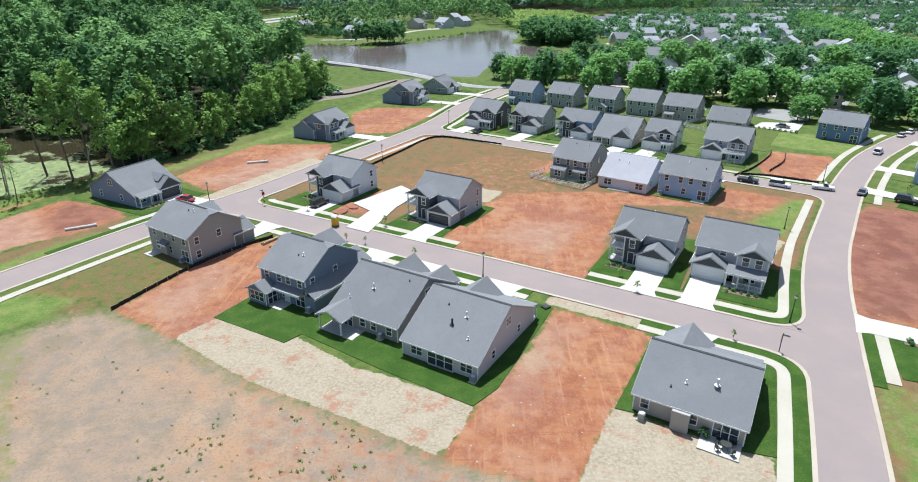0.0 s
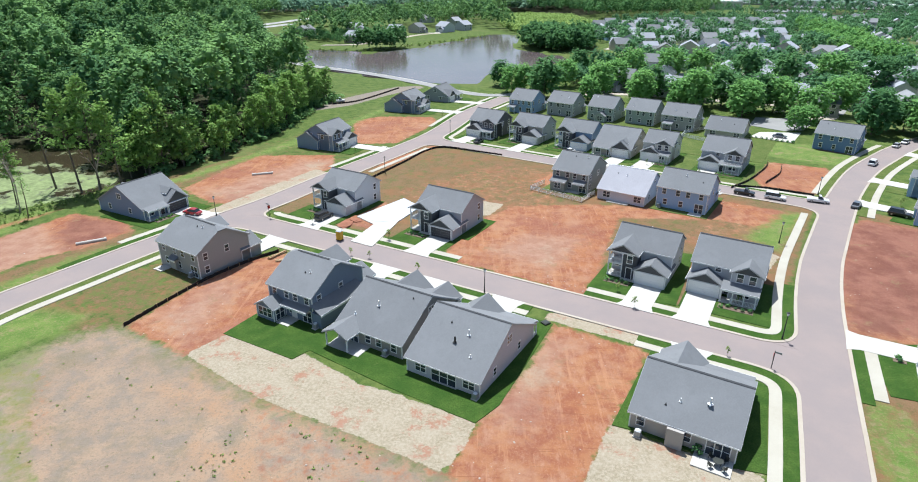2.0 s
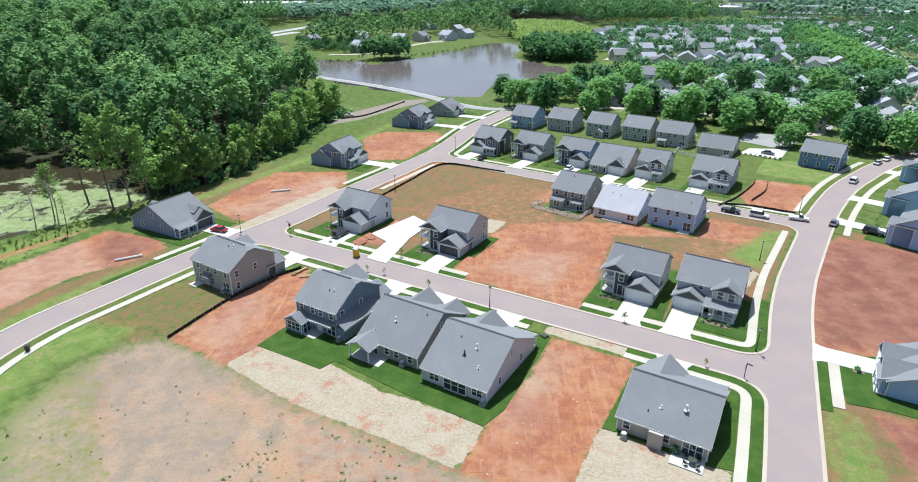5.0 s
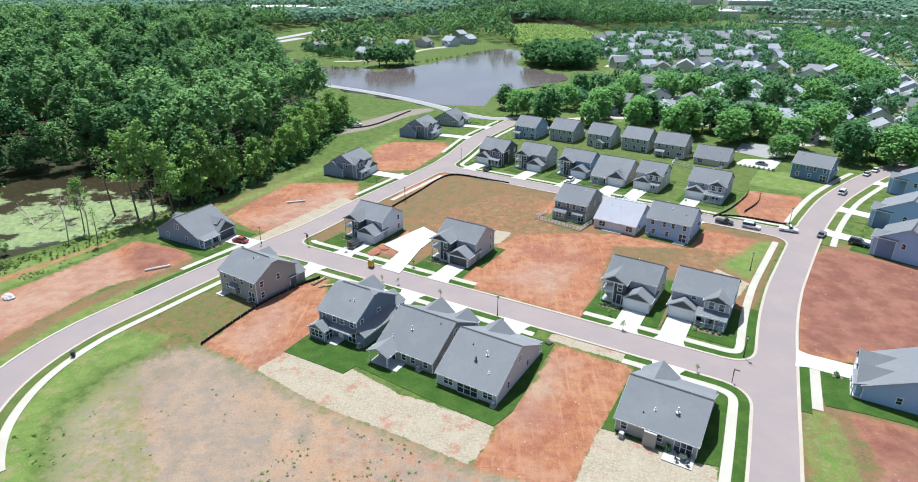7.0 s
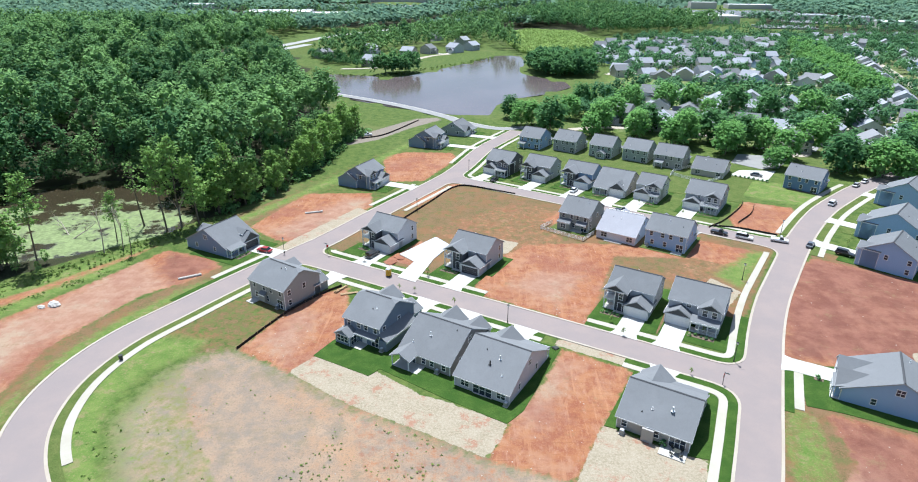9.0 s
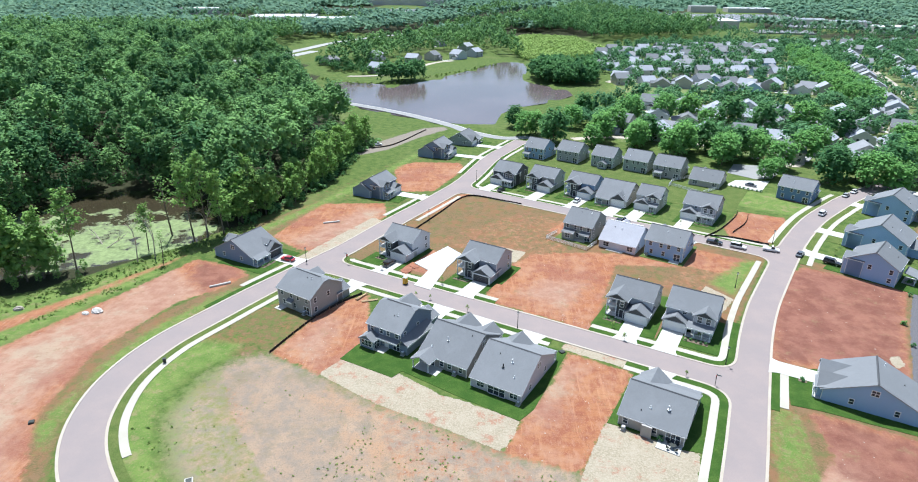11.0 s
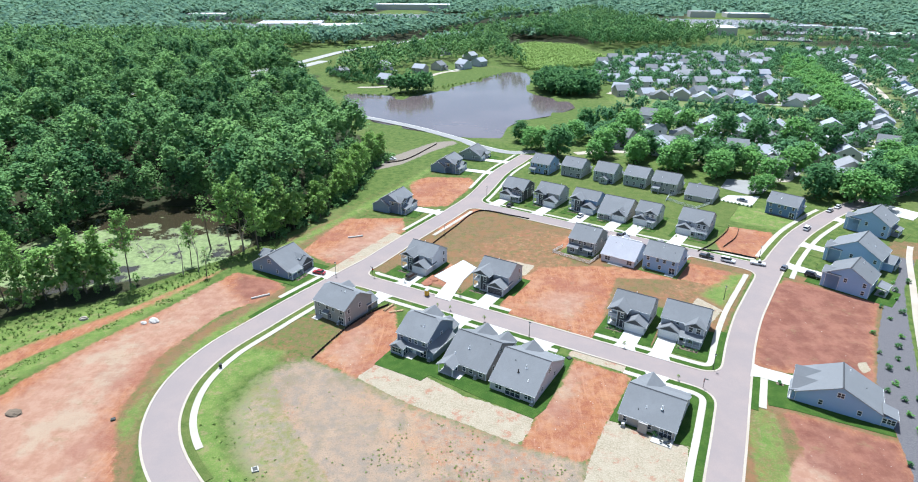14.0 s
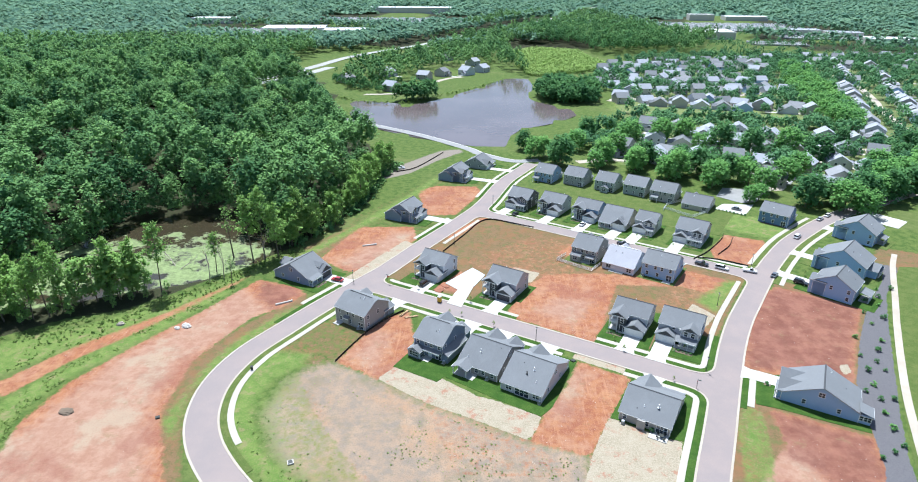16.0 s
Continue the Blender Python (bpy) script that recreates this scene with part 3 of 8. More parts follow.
ZONES = {
    "clay": [
        [(13.8, 84), (27, 76.3), (18.2, 59.9), (11, 46), (-3, 50.5), (0.9, 59.3), (8.1, 71.1)],
        [(-38, 111), (-45.5, 105.3), (-49.9, 97.4), (-55.8, 80.5), (-42.4, 73), (-38.3, 79), (-33, 84), (-36, 100)],
        [(-6, 108.5), (19.6, 94.5), (24, 102), (35, 133), (58, 132), (70, 125), (80, 136), (60, 148), (44, 140), (30, 142), (10, 140), (0, 128)],
        [(-30, 128), (-22, 123), (-18, 130), (-22, 142), (-27, 146)],
        [(-77, 150), (-68, 184), (-44, 186), (-41, 172), (-50, 154), (-58, 138), (-66, 140)],
        [(-47, 238), (-38, 246), (-17, 246), (-14, 236), (-26, 202), (-40, 200)],
        [(-95, 131), (-80, 126), (-75.5, 121), (-79, 113.5), (-83.5, 108.5), (-88.5, 104), (-93, 92), (-97, 80), (-95.5, 58), (-83, 34), (-86, 15), (-140, 15), (-124, 36), (-128, 52), (-126, 68), (-118, 86), (-107, 106)],
        [(-139, 62), (-131, 79), (-113, 103.5), (-99, 134), (-101, 136), (-117, 107), (-135, 86), (-147, 64)],
        [(82, 126), (92, 134), (114.5, 119), (100, 97), (88, 77), (75, 77.5), (60, 83), (67, 97)],
        [(59.5, 65), (80.5, 55), (76, 41), (60, 20), (40, 25), (47, 40), (58, 52)],
        [(90.5, 182.9), (105, 177), (103, 170), (89, 151), (78, 158), (79, 166)],
        [(16, 160), (24, 170), (64, 150), (63, 142), (44, 154), (30, 152)],
        [(14, 96.5), (20, 93), (22, 97), (14, 102)],
        [(-30, 176), (-14, 199), (-11, 198), (-26, 172)],
    ],
    "straw": [
        [(-39, 79), (-25, 74.2), (-15.7, 67.2), (-10.8, 65.3), (0.8, 59.6), (-0.8, 54.9), (-3.0, 51.0), (-13.7, 56.5), (-28.5, 63.6), (-42.8, 73.2)],
        [(17.6, 59.8), (30, 52.9), (33.6, 52.0), (27, 34), (8, 37), (11.5, 47)],
        [(12, 85.5), (27, 77.6), (29, 80), (14, 88)],
        [(-66, 118), (-58, 131), (-49, 148), (-41, 166), (-46, 170), (-56, 150), (-64, 134), (-68, 122)],
        [(-6, 135), (4, 133), (8, 141), (-2, 146)],
        [(57, 104), (63, 112), (58, 120), (53, 112)],
        [(87, 80), (90, 82), (91, 86), (88, 85)],
        [(20, 250), (40, 262), (30, 235), (20, 225), (12, 230)],
    ],
    "weed": [
        [(-56, 80.3), (-42.6, 73), (-28.5, 63.5), (-13.7, 56.4), (-2.5, 51), (11, 46.5), (6, 20), (-20, 12), (-45, 30), (-62, 44), (-69, 58), (-67, 72), (-62, 78)],
        [(-121, 54), (-111, 53), (-102, 48), (-97, 40), (-101, 36), (-112, 35), (-118, 44)], [(-104, 96), (-97, 100), (-99, 92)],
    ],
    "dry": [
        [(-28, 164), (-14, 192), (0, 190), (24, 176), (17, 156), (22, 150), (38, 141), (60, 132), (66, 122), (54, 112), (46, 118), (38, 128), (8, 136), (2, 146), (-18, 152)],
        [(-79, 149), (-72, 165), (-62, 184), (-70, 188), (-86, 160)],
        [(-80, 98), (-72, 116), (-76, 122), (-90, 98), (-99, 79), (-98, 57), (-86, 30), (-80, 34), (-90, 58), (-91, 72)],
        [(40, 24), (47, 40), (60, 57), (58, 66), (52, 66), (40, 42)],
        [(132, 150), (150, 172), (165, 165), (150, 140)],
        [(75, 112), (84, 128), (86, 124), (78, 110)],
    ],
    "lush": [
        [(-76, 86), (-64, 84), (-66, 78), (-72, 72), (-73, 60), (-66, 46), (-52, 34), (-50, 24), (-62, 36), (-73, 46), (-79, 58), (-80, 72)],
        [(-150, 92), (-140, 96), (-118, 116), (-102, 136), (-95, 140), (-103, 128), (-118, 106), (-133, 88), (-148, 70), (-170, 76)],
        [(-138, 60), (-132, 76), (-122, 92), (-104, 124), (-101, 122), (-112, 100), (-121, 82), (-129, 68), (-131, 54), (-127, 42), (-135, 42)],
        [(48, 52), (51, 58), (54, 57), (52, 50)],
        [(-92, 78), (-88, 92), (-78, 110), (-75, 112), (-84, 90), (-92, 66), (-88, 48), (-93, 54)],
        [(-88, 150), (-68, 190), (-62, 206), (-50, 232), (-40, 262), (-36, 262), (-46, 232), (-58, 200), (-66, 186), (-80, 156)],
        [(60, 122), (76, 138), (80, 137), (64, 114)],
        [(105, 520), (96, 470), (190, 430), (262, 420), (268, 455), (190, 478)],
        [(78, 205), (98, 186), (112, 178), (128, 196), (112, 206), (92, 214)],
    ],
    "pale": [
        [(-100, 125), (-84, 110), (-92, 92), (-99, 79), (-98, 58), (-86, 34), (-88, 15), (-150, 15), (-124, 52), (-119.5, 80), (-108, 100)],
        [(40, 40), (58, 54), (64, 50), (60, 30), (40, 20)], [(2, 62), (12, 80), (16, 78), (6, 58)], [(-52, 84), (-46, 98), (-42, 96), (-44, 76)], [(4, 112), (12, 122), (24, 120), (16, 104)],
        [(-70, 146), (-58, 140), (-48, 160), (-42, 180), (-52, 178)],
    ],
    "damp": [
        [(82, 126), (92, 134), (114, 119), (100, 97), (88, 77), (60, 83), (67, 97)],
        [(59, 65), (80, 55), (76, 41), (66, 36), (56, 48)], [(-94, 130), (-80, 126), (-76, 121), (-84, 110), (-92, 118)],
    ],
    "bark": [[(84, 66), (88.5, 77), (101, 97), (116, 119), (133, 140), (143, 156), (146, 152), (128, 128.6), (111, 98), (92.5, 65), (84, 48), (78, 30), (68, 30), (77, 45)]],
    "gravel": [[(-24, 326), (-42, 322), (-62, 285), (-76, 268), (-66, 258), (-54, 270), (-40, 300)]],
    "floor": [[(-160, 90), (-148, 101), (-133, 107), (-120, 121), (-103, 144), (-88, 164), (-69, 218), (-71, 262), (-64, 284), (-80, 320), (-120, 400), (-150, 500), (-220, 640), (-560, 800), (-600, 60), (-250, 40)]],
}


PATCHY = {
    "dry": [
        ([(-78, 88), (-60, 106), (-49, 99), (-55, 82), (-57, 79), (-70, 80)], 0.52),
        ([(-50, 136), (-16, 201), (84, 141), (50, 84)], 0.75),
        ([(45, 25), (60, 84), (95, 140), (116, 120), (86, 66), (74, 36)], 0.7),
        ([(-100, 150), (-66, 206), (-40, 262), (-8, 262), (-50, 148), (-62, 136)], 0.42),
    ],
    "clay": [([(-20, 150), (10, 180), (24, 168), (20, 140), (0, 132)], 0.45), ([(44, 120), (60, 134), (72, 128), (60, 112)], 0.45), ([(-30, 66), (-6, 56), (6, 40), (-20, 40)], 0.42), ([(-68, 70), (-62, 50), (-44, 32), (-36, 34), (-50, 48), (-58, 66)], 0.4)],
    "gravel": [([(60, 300), (165, 250), (300, 320), (420, 520), (640, 780), (200, 860), (110, 545), (90, 400)], 0.43)],
    "lush": [([(60, 300), (165, 235), (300, 320), (420, 520), (640, 780), (200, 860), (110, 545), (60, 380)], 0.5), ([(42, 32), (49, 58), (54, 66), (57, 63), (53, 48), (47, 33)], 0.54), ([(-66, 76), (-58, 60), (-40, 36), (-30, 20), (-60, 30), (-74, 56)], 0.45)],
}


CLEARINGS = ((-377, 1110, 95), (-290, 1100, 70), (-541, 925, 60), (-510, 1150, 80), (-611, 1335, 60), (-260, 1450, 140), (-222, 1690, 90), (-84, 1464, 60), (420, 1190, 75), (500, 1420, 150), (600, 1590, 110), (640, 1220, 90), (700, 1090, 50), (85, 880, 110), (80, 760, 110), (350, 850, 300), (-60, 760, 120), (-240, 700, 70))


SOFT_EDGE = {"straw": 2.0, "bark": 2.0, "weed": 12.0, "lush": 9.0, "dry": 8.0, "pale": 14.0, "damp": 9.0}


def build_ground():
    ny, nx = gx.shape
    idx = np.arange(nx * ny).reshape(ny, nx)
    quads = np.stack([idx[:-1, :-1], idx[:-1, 1:], idx[1:, 1:], idx[1:, :-1]], -1).reshape(-1, 4)
    co = np.stack([gx, gy, gz], -1).reshape(-1, 3)
    me = bpy.data.meshes.new("ground")
    me.vertices.add(len(co))
    me.vertices.foreach_set("co", co.ravel())
    me.loops.add(quads.size)
    me.loops.foreach_set("vertex_index", quads.ravel())
    me.polygons.add(len(quads))
    me.polygons.foreach_set("loop_start", np.arange(0, quads.size, 4))
    me.update(calc_edges=True)
    me.polygons.foreach_set("use_smooth", np.ones(len(quads), bool))
    me.materials.append(GROUND)
    for key, polys in ZONES.items():
        d = np.full(gx.shape, 1e9)
        for p in polys:
            d = np.minimum(d, near_poly(gx, gy, p))
        w = np.clip(0.5 - d / SOFT_EDGE.get(key, 5.0), 0, 1)
        for p, most in PATCHY.get(key, ()):
            w = np.maximum(w, np.clip(0.5 - near_poly(gx, gy, p) / 4.0, 0, most))
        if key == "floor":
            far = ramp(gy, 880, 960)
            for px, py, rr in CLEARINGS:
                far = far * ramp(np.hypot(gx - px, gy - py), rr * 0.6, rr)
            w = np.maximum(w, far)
        at = me.attributes.new(key, "FLOAT", "POINT")
        at.data.foreach_set("value", w.ravel())
    return tagged(new("ground", me), "wide ground of red clay lots, straw, weeds and meadow grass", "ground", kind="structure")


build_ground()
pond = poly_slab("pond", [tuple(p) for p in side_shift(POND_POLY, 0.0)[:-1]], -0.45, POND, None, -0.6)
tagged(pond, "brown still pond water reflecting the sky", "pond", kind="structure")
swamp = poly_slab("swamp", [tuple(p) for p in SWAMP_POLY[:-1]], -0.45, SWAMP, None, -0.6)
tagged(swamp, "brown swamp water covered with green duckweed", "swamp", kind="structure")

# ---- houses ----
WALLS = {}


def wall_mat(key):
    colours = {
        "lavender": (0.495, 0.476, 0.504), "greytan": (0.285, 0.271, 0.253), "bluegrey": (0.225, 0.285, 0.39), "slate": (0.175, 0.215, 0.28), "beige": (0.381, 0.356, 0.328),
        "pale": (0.523, 0.533, 0.551), "mist": (0.418, 0.428, 0.456), "olive": (0.285, 0.305, 0.276),
        "taupe": (0.35, 0.34, 0.325), "white": (0.647, 0.628, 0.656), "sky": (0.35, 0.475, 0.66), "blue": (0.133, 0.210, 0.343), "steel": (0.26, 0.37, 0.53),
        "sand": (0.438, 0.409, 0.361), "cream": (0.590, 0.571, 0.523), "sage": (0.314, 0.361, 0.333), "grey": (0.323, 0.333, 0.343), "charcoal": (0.105, 0.110, 0.115),
    }
    if key not in WALLS:
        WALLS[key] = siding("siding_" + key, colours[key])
    return WALLS[key]


MESHES = {}


def shared(key, make):
    if key not in MESHES:
        MESHES[key] = make()
    return MESHES[key]


def bm_mesh(bm, name, material):
    me = bpy.data.meshes.new(name)
    bmesh.ops.recalc_face_normals(bm, faces=bm.faces[:])
    bm.to_mesh(me)
    bm.free()
    me.materials.append(material)
    return me


FACING = {"front": 0, "right": 90, "back": 180, "left": -90}


def on_wall(name, me, h, face, x, y, z, parent=None):
    ob = under(new(name, me), parent or h)
    ob.matrix_local = pose(x, y, z, 0, 0, FACING[face])
    return ob


def window(h, face, x, y, z, w=0.9, hh=1.4, cols=1, trim=None):
    """A framed sash window; x, y: its middle on the wall's plane; z: its sill."""
    trim = trim or TRIM

    def frame_mesh():
        t = 0.11
        xs = [-w / 2 - t, -w / 2]
        for i in range(1, cols):
            c = -w / 2 + w * i / cols
            xs += [c - 0.055, c + 0.055]
        xs += [w / 2, w / 2 + t]
        zs = [-t, 0, hh * 0.5 - 0.035, hh * 0.5 + 0.035, hh, hh + t * 1.3]
        bm = bmesh.new()
        g = [[bm.verts.new((x, -0.06, z)) for x in xs] for z in zs]
        cells = [bm.faces.new((g[j][i], g[j][i + 1], g[j + 1][i + 1], g[j + 1][i])) for j in range(5) for i in range(len(xs) - 1) if i % 2 == 0 or j % 2 == 0]
        ex = bmesh.ops.extrude_face_region(bm, geom=cells)
        bmesh.ops.translate(bm, verts=[v for v in ex["geom"] if isinstance(v, bmesh.types.BMVert)], vec=(0, 0.08, 0))
        loose = [v for v in bm.verts if not v.link_faces]
        bmesh.ops.delete(bm, geom=loose, context="VERTS")
        return bm_mesh(bm, "window_frame", trim)

    def pane_mesh():
        bm = bmesh.new()
        add_box(bm, -w / 2, w / 2, -0.02, 0.015, 0, hh)
        return bm_mesh(bm, "pane", GLASS)

    k = (w, hh, cols, trim.name)
    f = on_wall("window", shared(("wf",) + k, frame_mesh), h, face, x, y, z)
    under(new("pane", shared(("wp",) + k, pane_mesh)), f)
    return f


def door(h, face, x, y, z=0.15, w=0.95, hh=2.05, m=None, name="door"):
    def leaf():
        bm = bmesh.new()
        add_box(bm, -w / 2, w / 2, -0.04, 0.02, 0, hh)
        for a in (0.12, 0.55):
            add_box(bm, -w / 2 + 0.14, w / 2 - 0.14, -0.055, -0.03, hh * a, hh * (a + 0.33))
        return bm_mesh(bm, name, m or DOOR_WHITE)

    def casing():
        bm = bmesh.new()
        add_box(bm, -w / 2 - 0.12, -w / 2, -0.06, 0.02, 0, hh + 0.12)
        add_box(bm, w / 2, w / 2 + 0.12, -0.06, 0.02, 0, hh + 0.12)
        add_box(bm, -w / 2, w / 2, -0.06, 0.02, hh, hh + 0.12)
        return bm_mesh(bm, "door_frame", TRIM)

    d = on_wall(name, shared((name, w, hh, (m or DOOR_WHITE).name), leaf), h, face, x, y, z)
    under(new("door_frame", shared(("casing", w, hh), casing)), d)
    return d


def garage_door(h, x, y, w=4.9, hh=2.15, m=None, dark_opening=False):
    def leaf():
        bm = bmesh.new()
        for i in range(4):
            z = hh * i / 4
            add_box(bm, -w / 2, w / 2, -0.03, 0.02, z + 0.015, z + hh / 4 - 0.015)
            for j in range(8):
                a = -w / 2 + w * j / 8
                add_box(bm, a + 0.08, a + w / 8 - 0.08, -0.045, -0.02, z + 0.12, z + hh / 4 - 0.12)
        return bm_mesh(bm, "garage_door", m or DOOR_WHITE)

    def casing():
        bm = bmesh.new()
        add_box(bm, -w / 2 - 0.16, -w / 2, -0.07, 0.02, 0, hh + 0.18)
        add_box(bm, w / 2, w / 2 + 0.16, -0.07, 0.02, 0, hh + 0.18)
        add_box(bm, -w / 2, w / 2, -0.07, 0.02, hh, hh + 0.18)
        return bm_mesh(bm, "garage_door_frame", TRIM)

    # an open garage keeps its leaf, coloured dark for the shade inside
    mat = DOOR_DARK if dark_opening else (m or DOOR_WHITE)
    m = mat
    d = on_wall("garage_door", shared(("gd", w, hh, mat.name), leaf), h, "front", x, y, 0.05)
    under(new("garage_door_frame", shared(("gdc", w, hh), casing)), d)
    return d


def roof_mesh(a0, a1, b0, b1, ze, axis, pitch, over, rake, clip=0.0):
    """Gable roof over a rectangle: ridge along a; b across. Returns one roof bmesh and a list of fascia boards. clip: how far the ridge ends are hipped."""
    k = math.tan(radians(pitch))
    mid, half = (b0 + b1) / 2, (b1 - b0) / 2
    zr = ze + half * k
    zl = ze - over * k
    t = 0.17
    bm = bmesh.new()
    boards = []

    def v(m, a, b, z):
        return m.verts.new((a, b, z) if axis == "x" else (b, a, z))

    s0, s1 = a0 - rake, a1 + rake
    r0, r1 = s0 + clip, s1 - clip
    c = clip * 0.55
    for sgn in (-1, 1):
        e = mid + sgn * (half + over)
        cb = mid + sgn * c
        zc = zr - c * k
        if clip:
            top = [(s0, e, zl), (s1, e, zl), (s1, cb, zc), (r1, mid, zr), (r0, mid, zr), (s0, cb, zc)]
            walls = (0, 1, 5)
        else:
            top = [(s0, e, zl), (s1, e, zl), (s1, mid, zr), (s0, mid, zr)]
            walls = (0, 1, 3)
        hi = [v(bm, a, b, z + t) for a, b, z in top]
        lo = [v(bm, a, b, z) for a, b, z in top]
        bm.faces.new(hi)
        bm.faces.new(lo[::-1])
        n = len(top)
        for i in walls:
            bm.faces.new((lo[i], lo[(i + 1) % n], hi[(i + 1) % n], hi[i]))
        y0, y1 = sorted((e, e + sgn * 0.05))
        fb = bmesh.new()
        if axis == "x":
            add_box(fb, s0, s1, y0, y1, zl - 0.06, zl + t * 0.85)
        else:
            add_box(fb, y0, y1, s0, s1, zl - 0.06, zl + t * 0.85)
        boards.append(("eave_board", fb))
        for s, d in ((s0, -0.05), (s1, 0.05)):
            zt = zc if clip else zr
            bt = cb if clip else mid
            q = [(s, e, zl - 0.08), (s, bt, zt - 0.08), (s, bt, zt + t * 0.85), (s, e, zl + t * 0.85)]
            fb = bmesh.new()
            f0 = [v(fb, a, b, z) for a, b, z in q]
            f1 = [v(fb, a + d, b, z) for a, b, z in q]
            fb.faces.new(f0)
            fb.faces.new(f1[::-1])
            for i in range(4):
                fb.faces.new((f0[i], f0[(i + 1) % 4], f1[(i + 1) % 4], f1[i]))
            boards.append(("rake_board", fb))
    if clip:
        for s, r in ((s0, r0), (s1, r1)):
            q = [(s, mid - c, zr - c * k), (s, mid + c, zr - c * k), (r, mid, zr)]
            hi = [v(bm, a, b, z + t) for a, b, z in q]
            lo = [v(bm, a, b, z) for a, b, z in q]
            bm.faces.new(hi)
            bm.faces.new(lo[::-1])
            bm.faces.new((lo[0], lo[1], hi[1], hi[0]))
    bmesh.ops.remove_doubles(bm, verts=bm.verts[:], dist=0.002)
    bmesh.ops.recalc_face_normals(bm, faces=bm.faces[:])
    for _, m in boards:
        bmesh.ops.recalc_face_normals(m, faces=m.faces[:])
    return bm, boards


def put_boards(h, boards):
    for name, fb in boards:
        part(name, fb, RAKE_TRIM if name == "rake_board" else TRIM, h)


def ridge_cap(h, a0, a1, b, z, k, axis):
    """Raised shingle vent strip folded over the ridge, darkened for its shadow line too."""
    bm = bmesh.new()
    prof = ((-0.2, -0.2 * k), (-0.2, 0.07 - 0.2 * k), (0.0, 0.085), (0.2, 0.07 - 0.2 * k), (0.2, -0.2 * k))
    ends = [[bm.verts.new((a, b + q, z + dz) if axis == "x" else (b + q, a, z + dz)) for q, dz in prof] for a in (a0, a1)]
    for e in ends:
        bm.faces.new(e)
    for i in range(4):
        bm.faces.new((ends[0][i], ends[0][i + 1], ends[1][i + 1], ends[1][i]))
    bmesh.ops.recalc_face_normals(bm, faces=bm.faces[:])
    part("ridge_cap", bm, RIDGE_SHADOW, h)


def volume(h, x0, x1, y0, y1, ze, axis="x", wall=None, roof=None, pitch=30, over=0.4, rake=0.3, z0=-0.3, gable=None, clip=0.0, trims=True):
    """One block of a house: gabled walls, roof, white fascia and corner boards."""
    k = math.tan(radians(pitch))
    bm = bmesh.new()
    if axis == "x":
        mid, half = (y0 + y1) / 2, (y1 - y0) / 2
        prof = [(y0, z0), (y1, z0), (y1, ze), (mid, ze + half * k), (y0, ze)]
        if clip:
            c = clip * 0.55 + 0.25
            prof = [(y0, z0), (y1, z0), (y1, ze), (mid + c, ze + (half - c) * k), (mid - c, ze + (half - c) * k), (y0, ze)]
        ends = [[(x, a, z) for a, z in prof] for x in (x0, x1)]
    else:
        mid, half = (x0 + x1) / 2, (x1 - x0) / 2
        prof = [(x0, z0), (x1, z0), (x1, ze), (mid, ze + half * k), (x0, ze)]
        ends = [[(a, y, z) for a, z in prof] for y in (y0, y1)]
    r = [[bm.verts.new(p) for p in e] for e in ends]
    n = len(prof)
    bm.faces.new(r[0])
    bm.faces.new(r[1][::-1])
    for i in range(n):
        bm.faces.new((r[0][i], r[0][(i + 1) % n], r[1][(i + 1) % n], r[1][i]))
    bmesh.ops.recalc_face_normals(bm, faces=bm.faces[:])
    part("wall", bm, wall, h)
    if axis == "x":
        rb, fb = roof_mesh(x0, x1, y0, y1, ze, "x", pitch, over, rake, clip)
    else:
        rb, fb = roof_mesh(y0, y1, x0, x1, ze, "y", pitch, over, rake)
    part("roof", rb, roof or ROOF, h)
    put_boards(h, fb)
    if trims and roof is None and axis == "x":
        ends = (x0 - rake + clip, x1 + rake - clip)
        ridge_cap(h, *ends, mid, ze + half * k + 0.17, k, axis)
    if gable is not None and axis == "y":
        gm = bmesh.new()
        q = [(x0 + 0.05, ze - 0.05), (x1 - 0.05, ze - 0.05), (mid, ze - 0.05 + (half - 0.05) * k)]
        f0 = [gm.verts.new((a, y0 - 0.03, z)) for a, z in q]
        f1 = [gm.verts.new((a, y0 + 0.05, z)) for a, z in q]
        gm.faces.new(f0)
        gm.faces.new(f1[::-1])
        for i in range(3):
            gm.faces.new((f0[i], f0[(i + 1) % 3], f1[(i + 1) % 3], f1[i]))
        bmesh.ops.recalc_face_normals(gm, faces=gm.faces[:])
        part("gable_panel", gm, gable, h)
    if trims:
        def post():
            b = bmesh.new()
            add_box(b, -0.07, 0.07, -0.07, 0.07, 0.1, ze - 0.02)
            return bm_mesh(b, "corner_board", TRIM)

        for cx, cy in ((x0, y0), (x1, y0), (x1, y1), (x0, y1)):
            ob = under(new("corner_board", shared(("cb", round(ze, 2)), post)), h)
            ob.location = (cx, cy, 0)


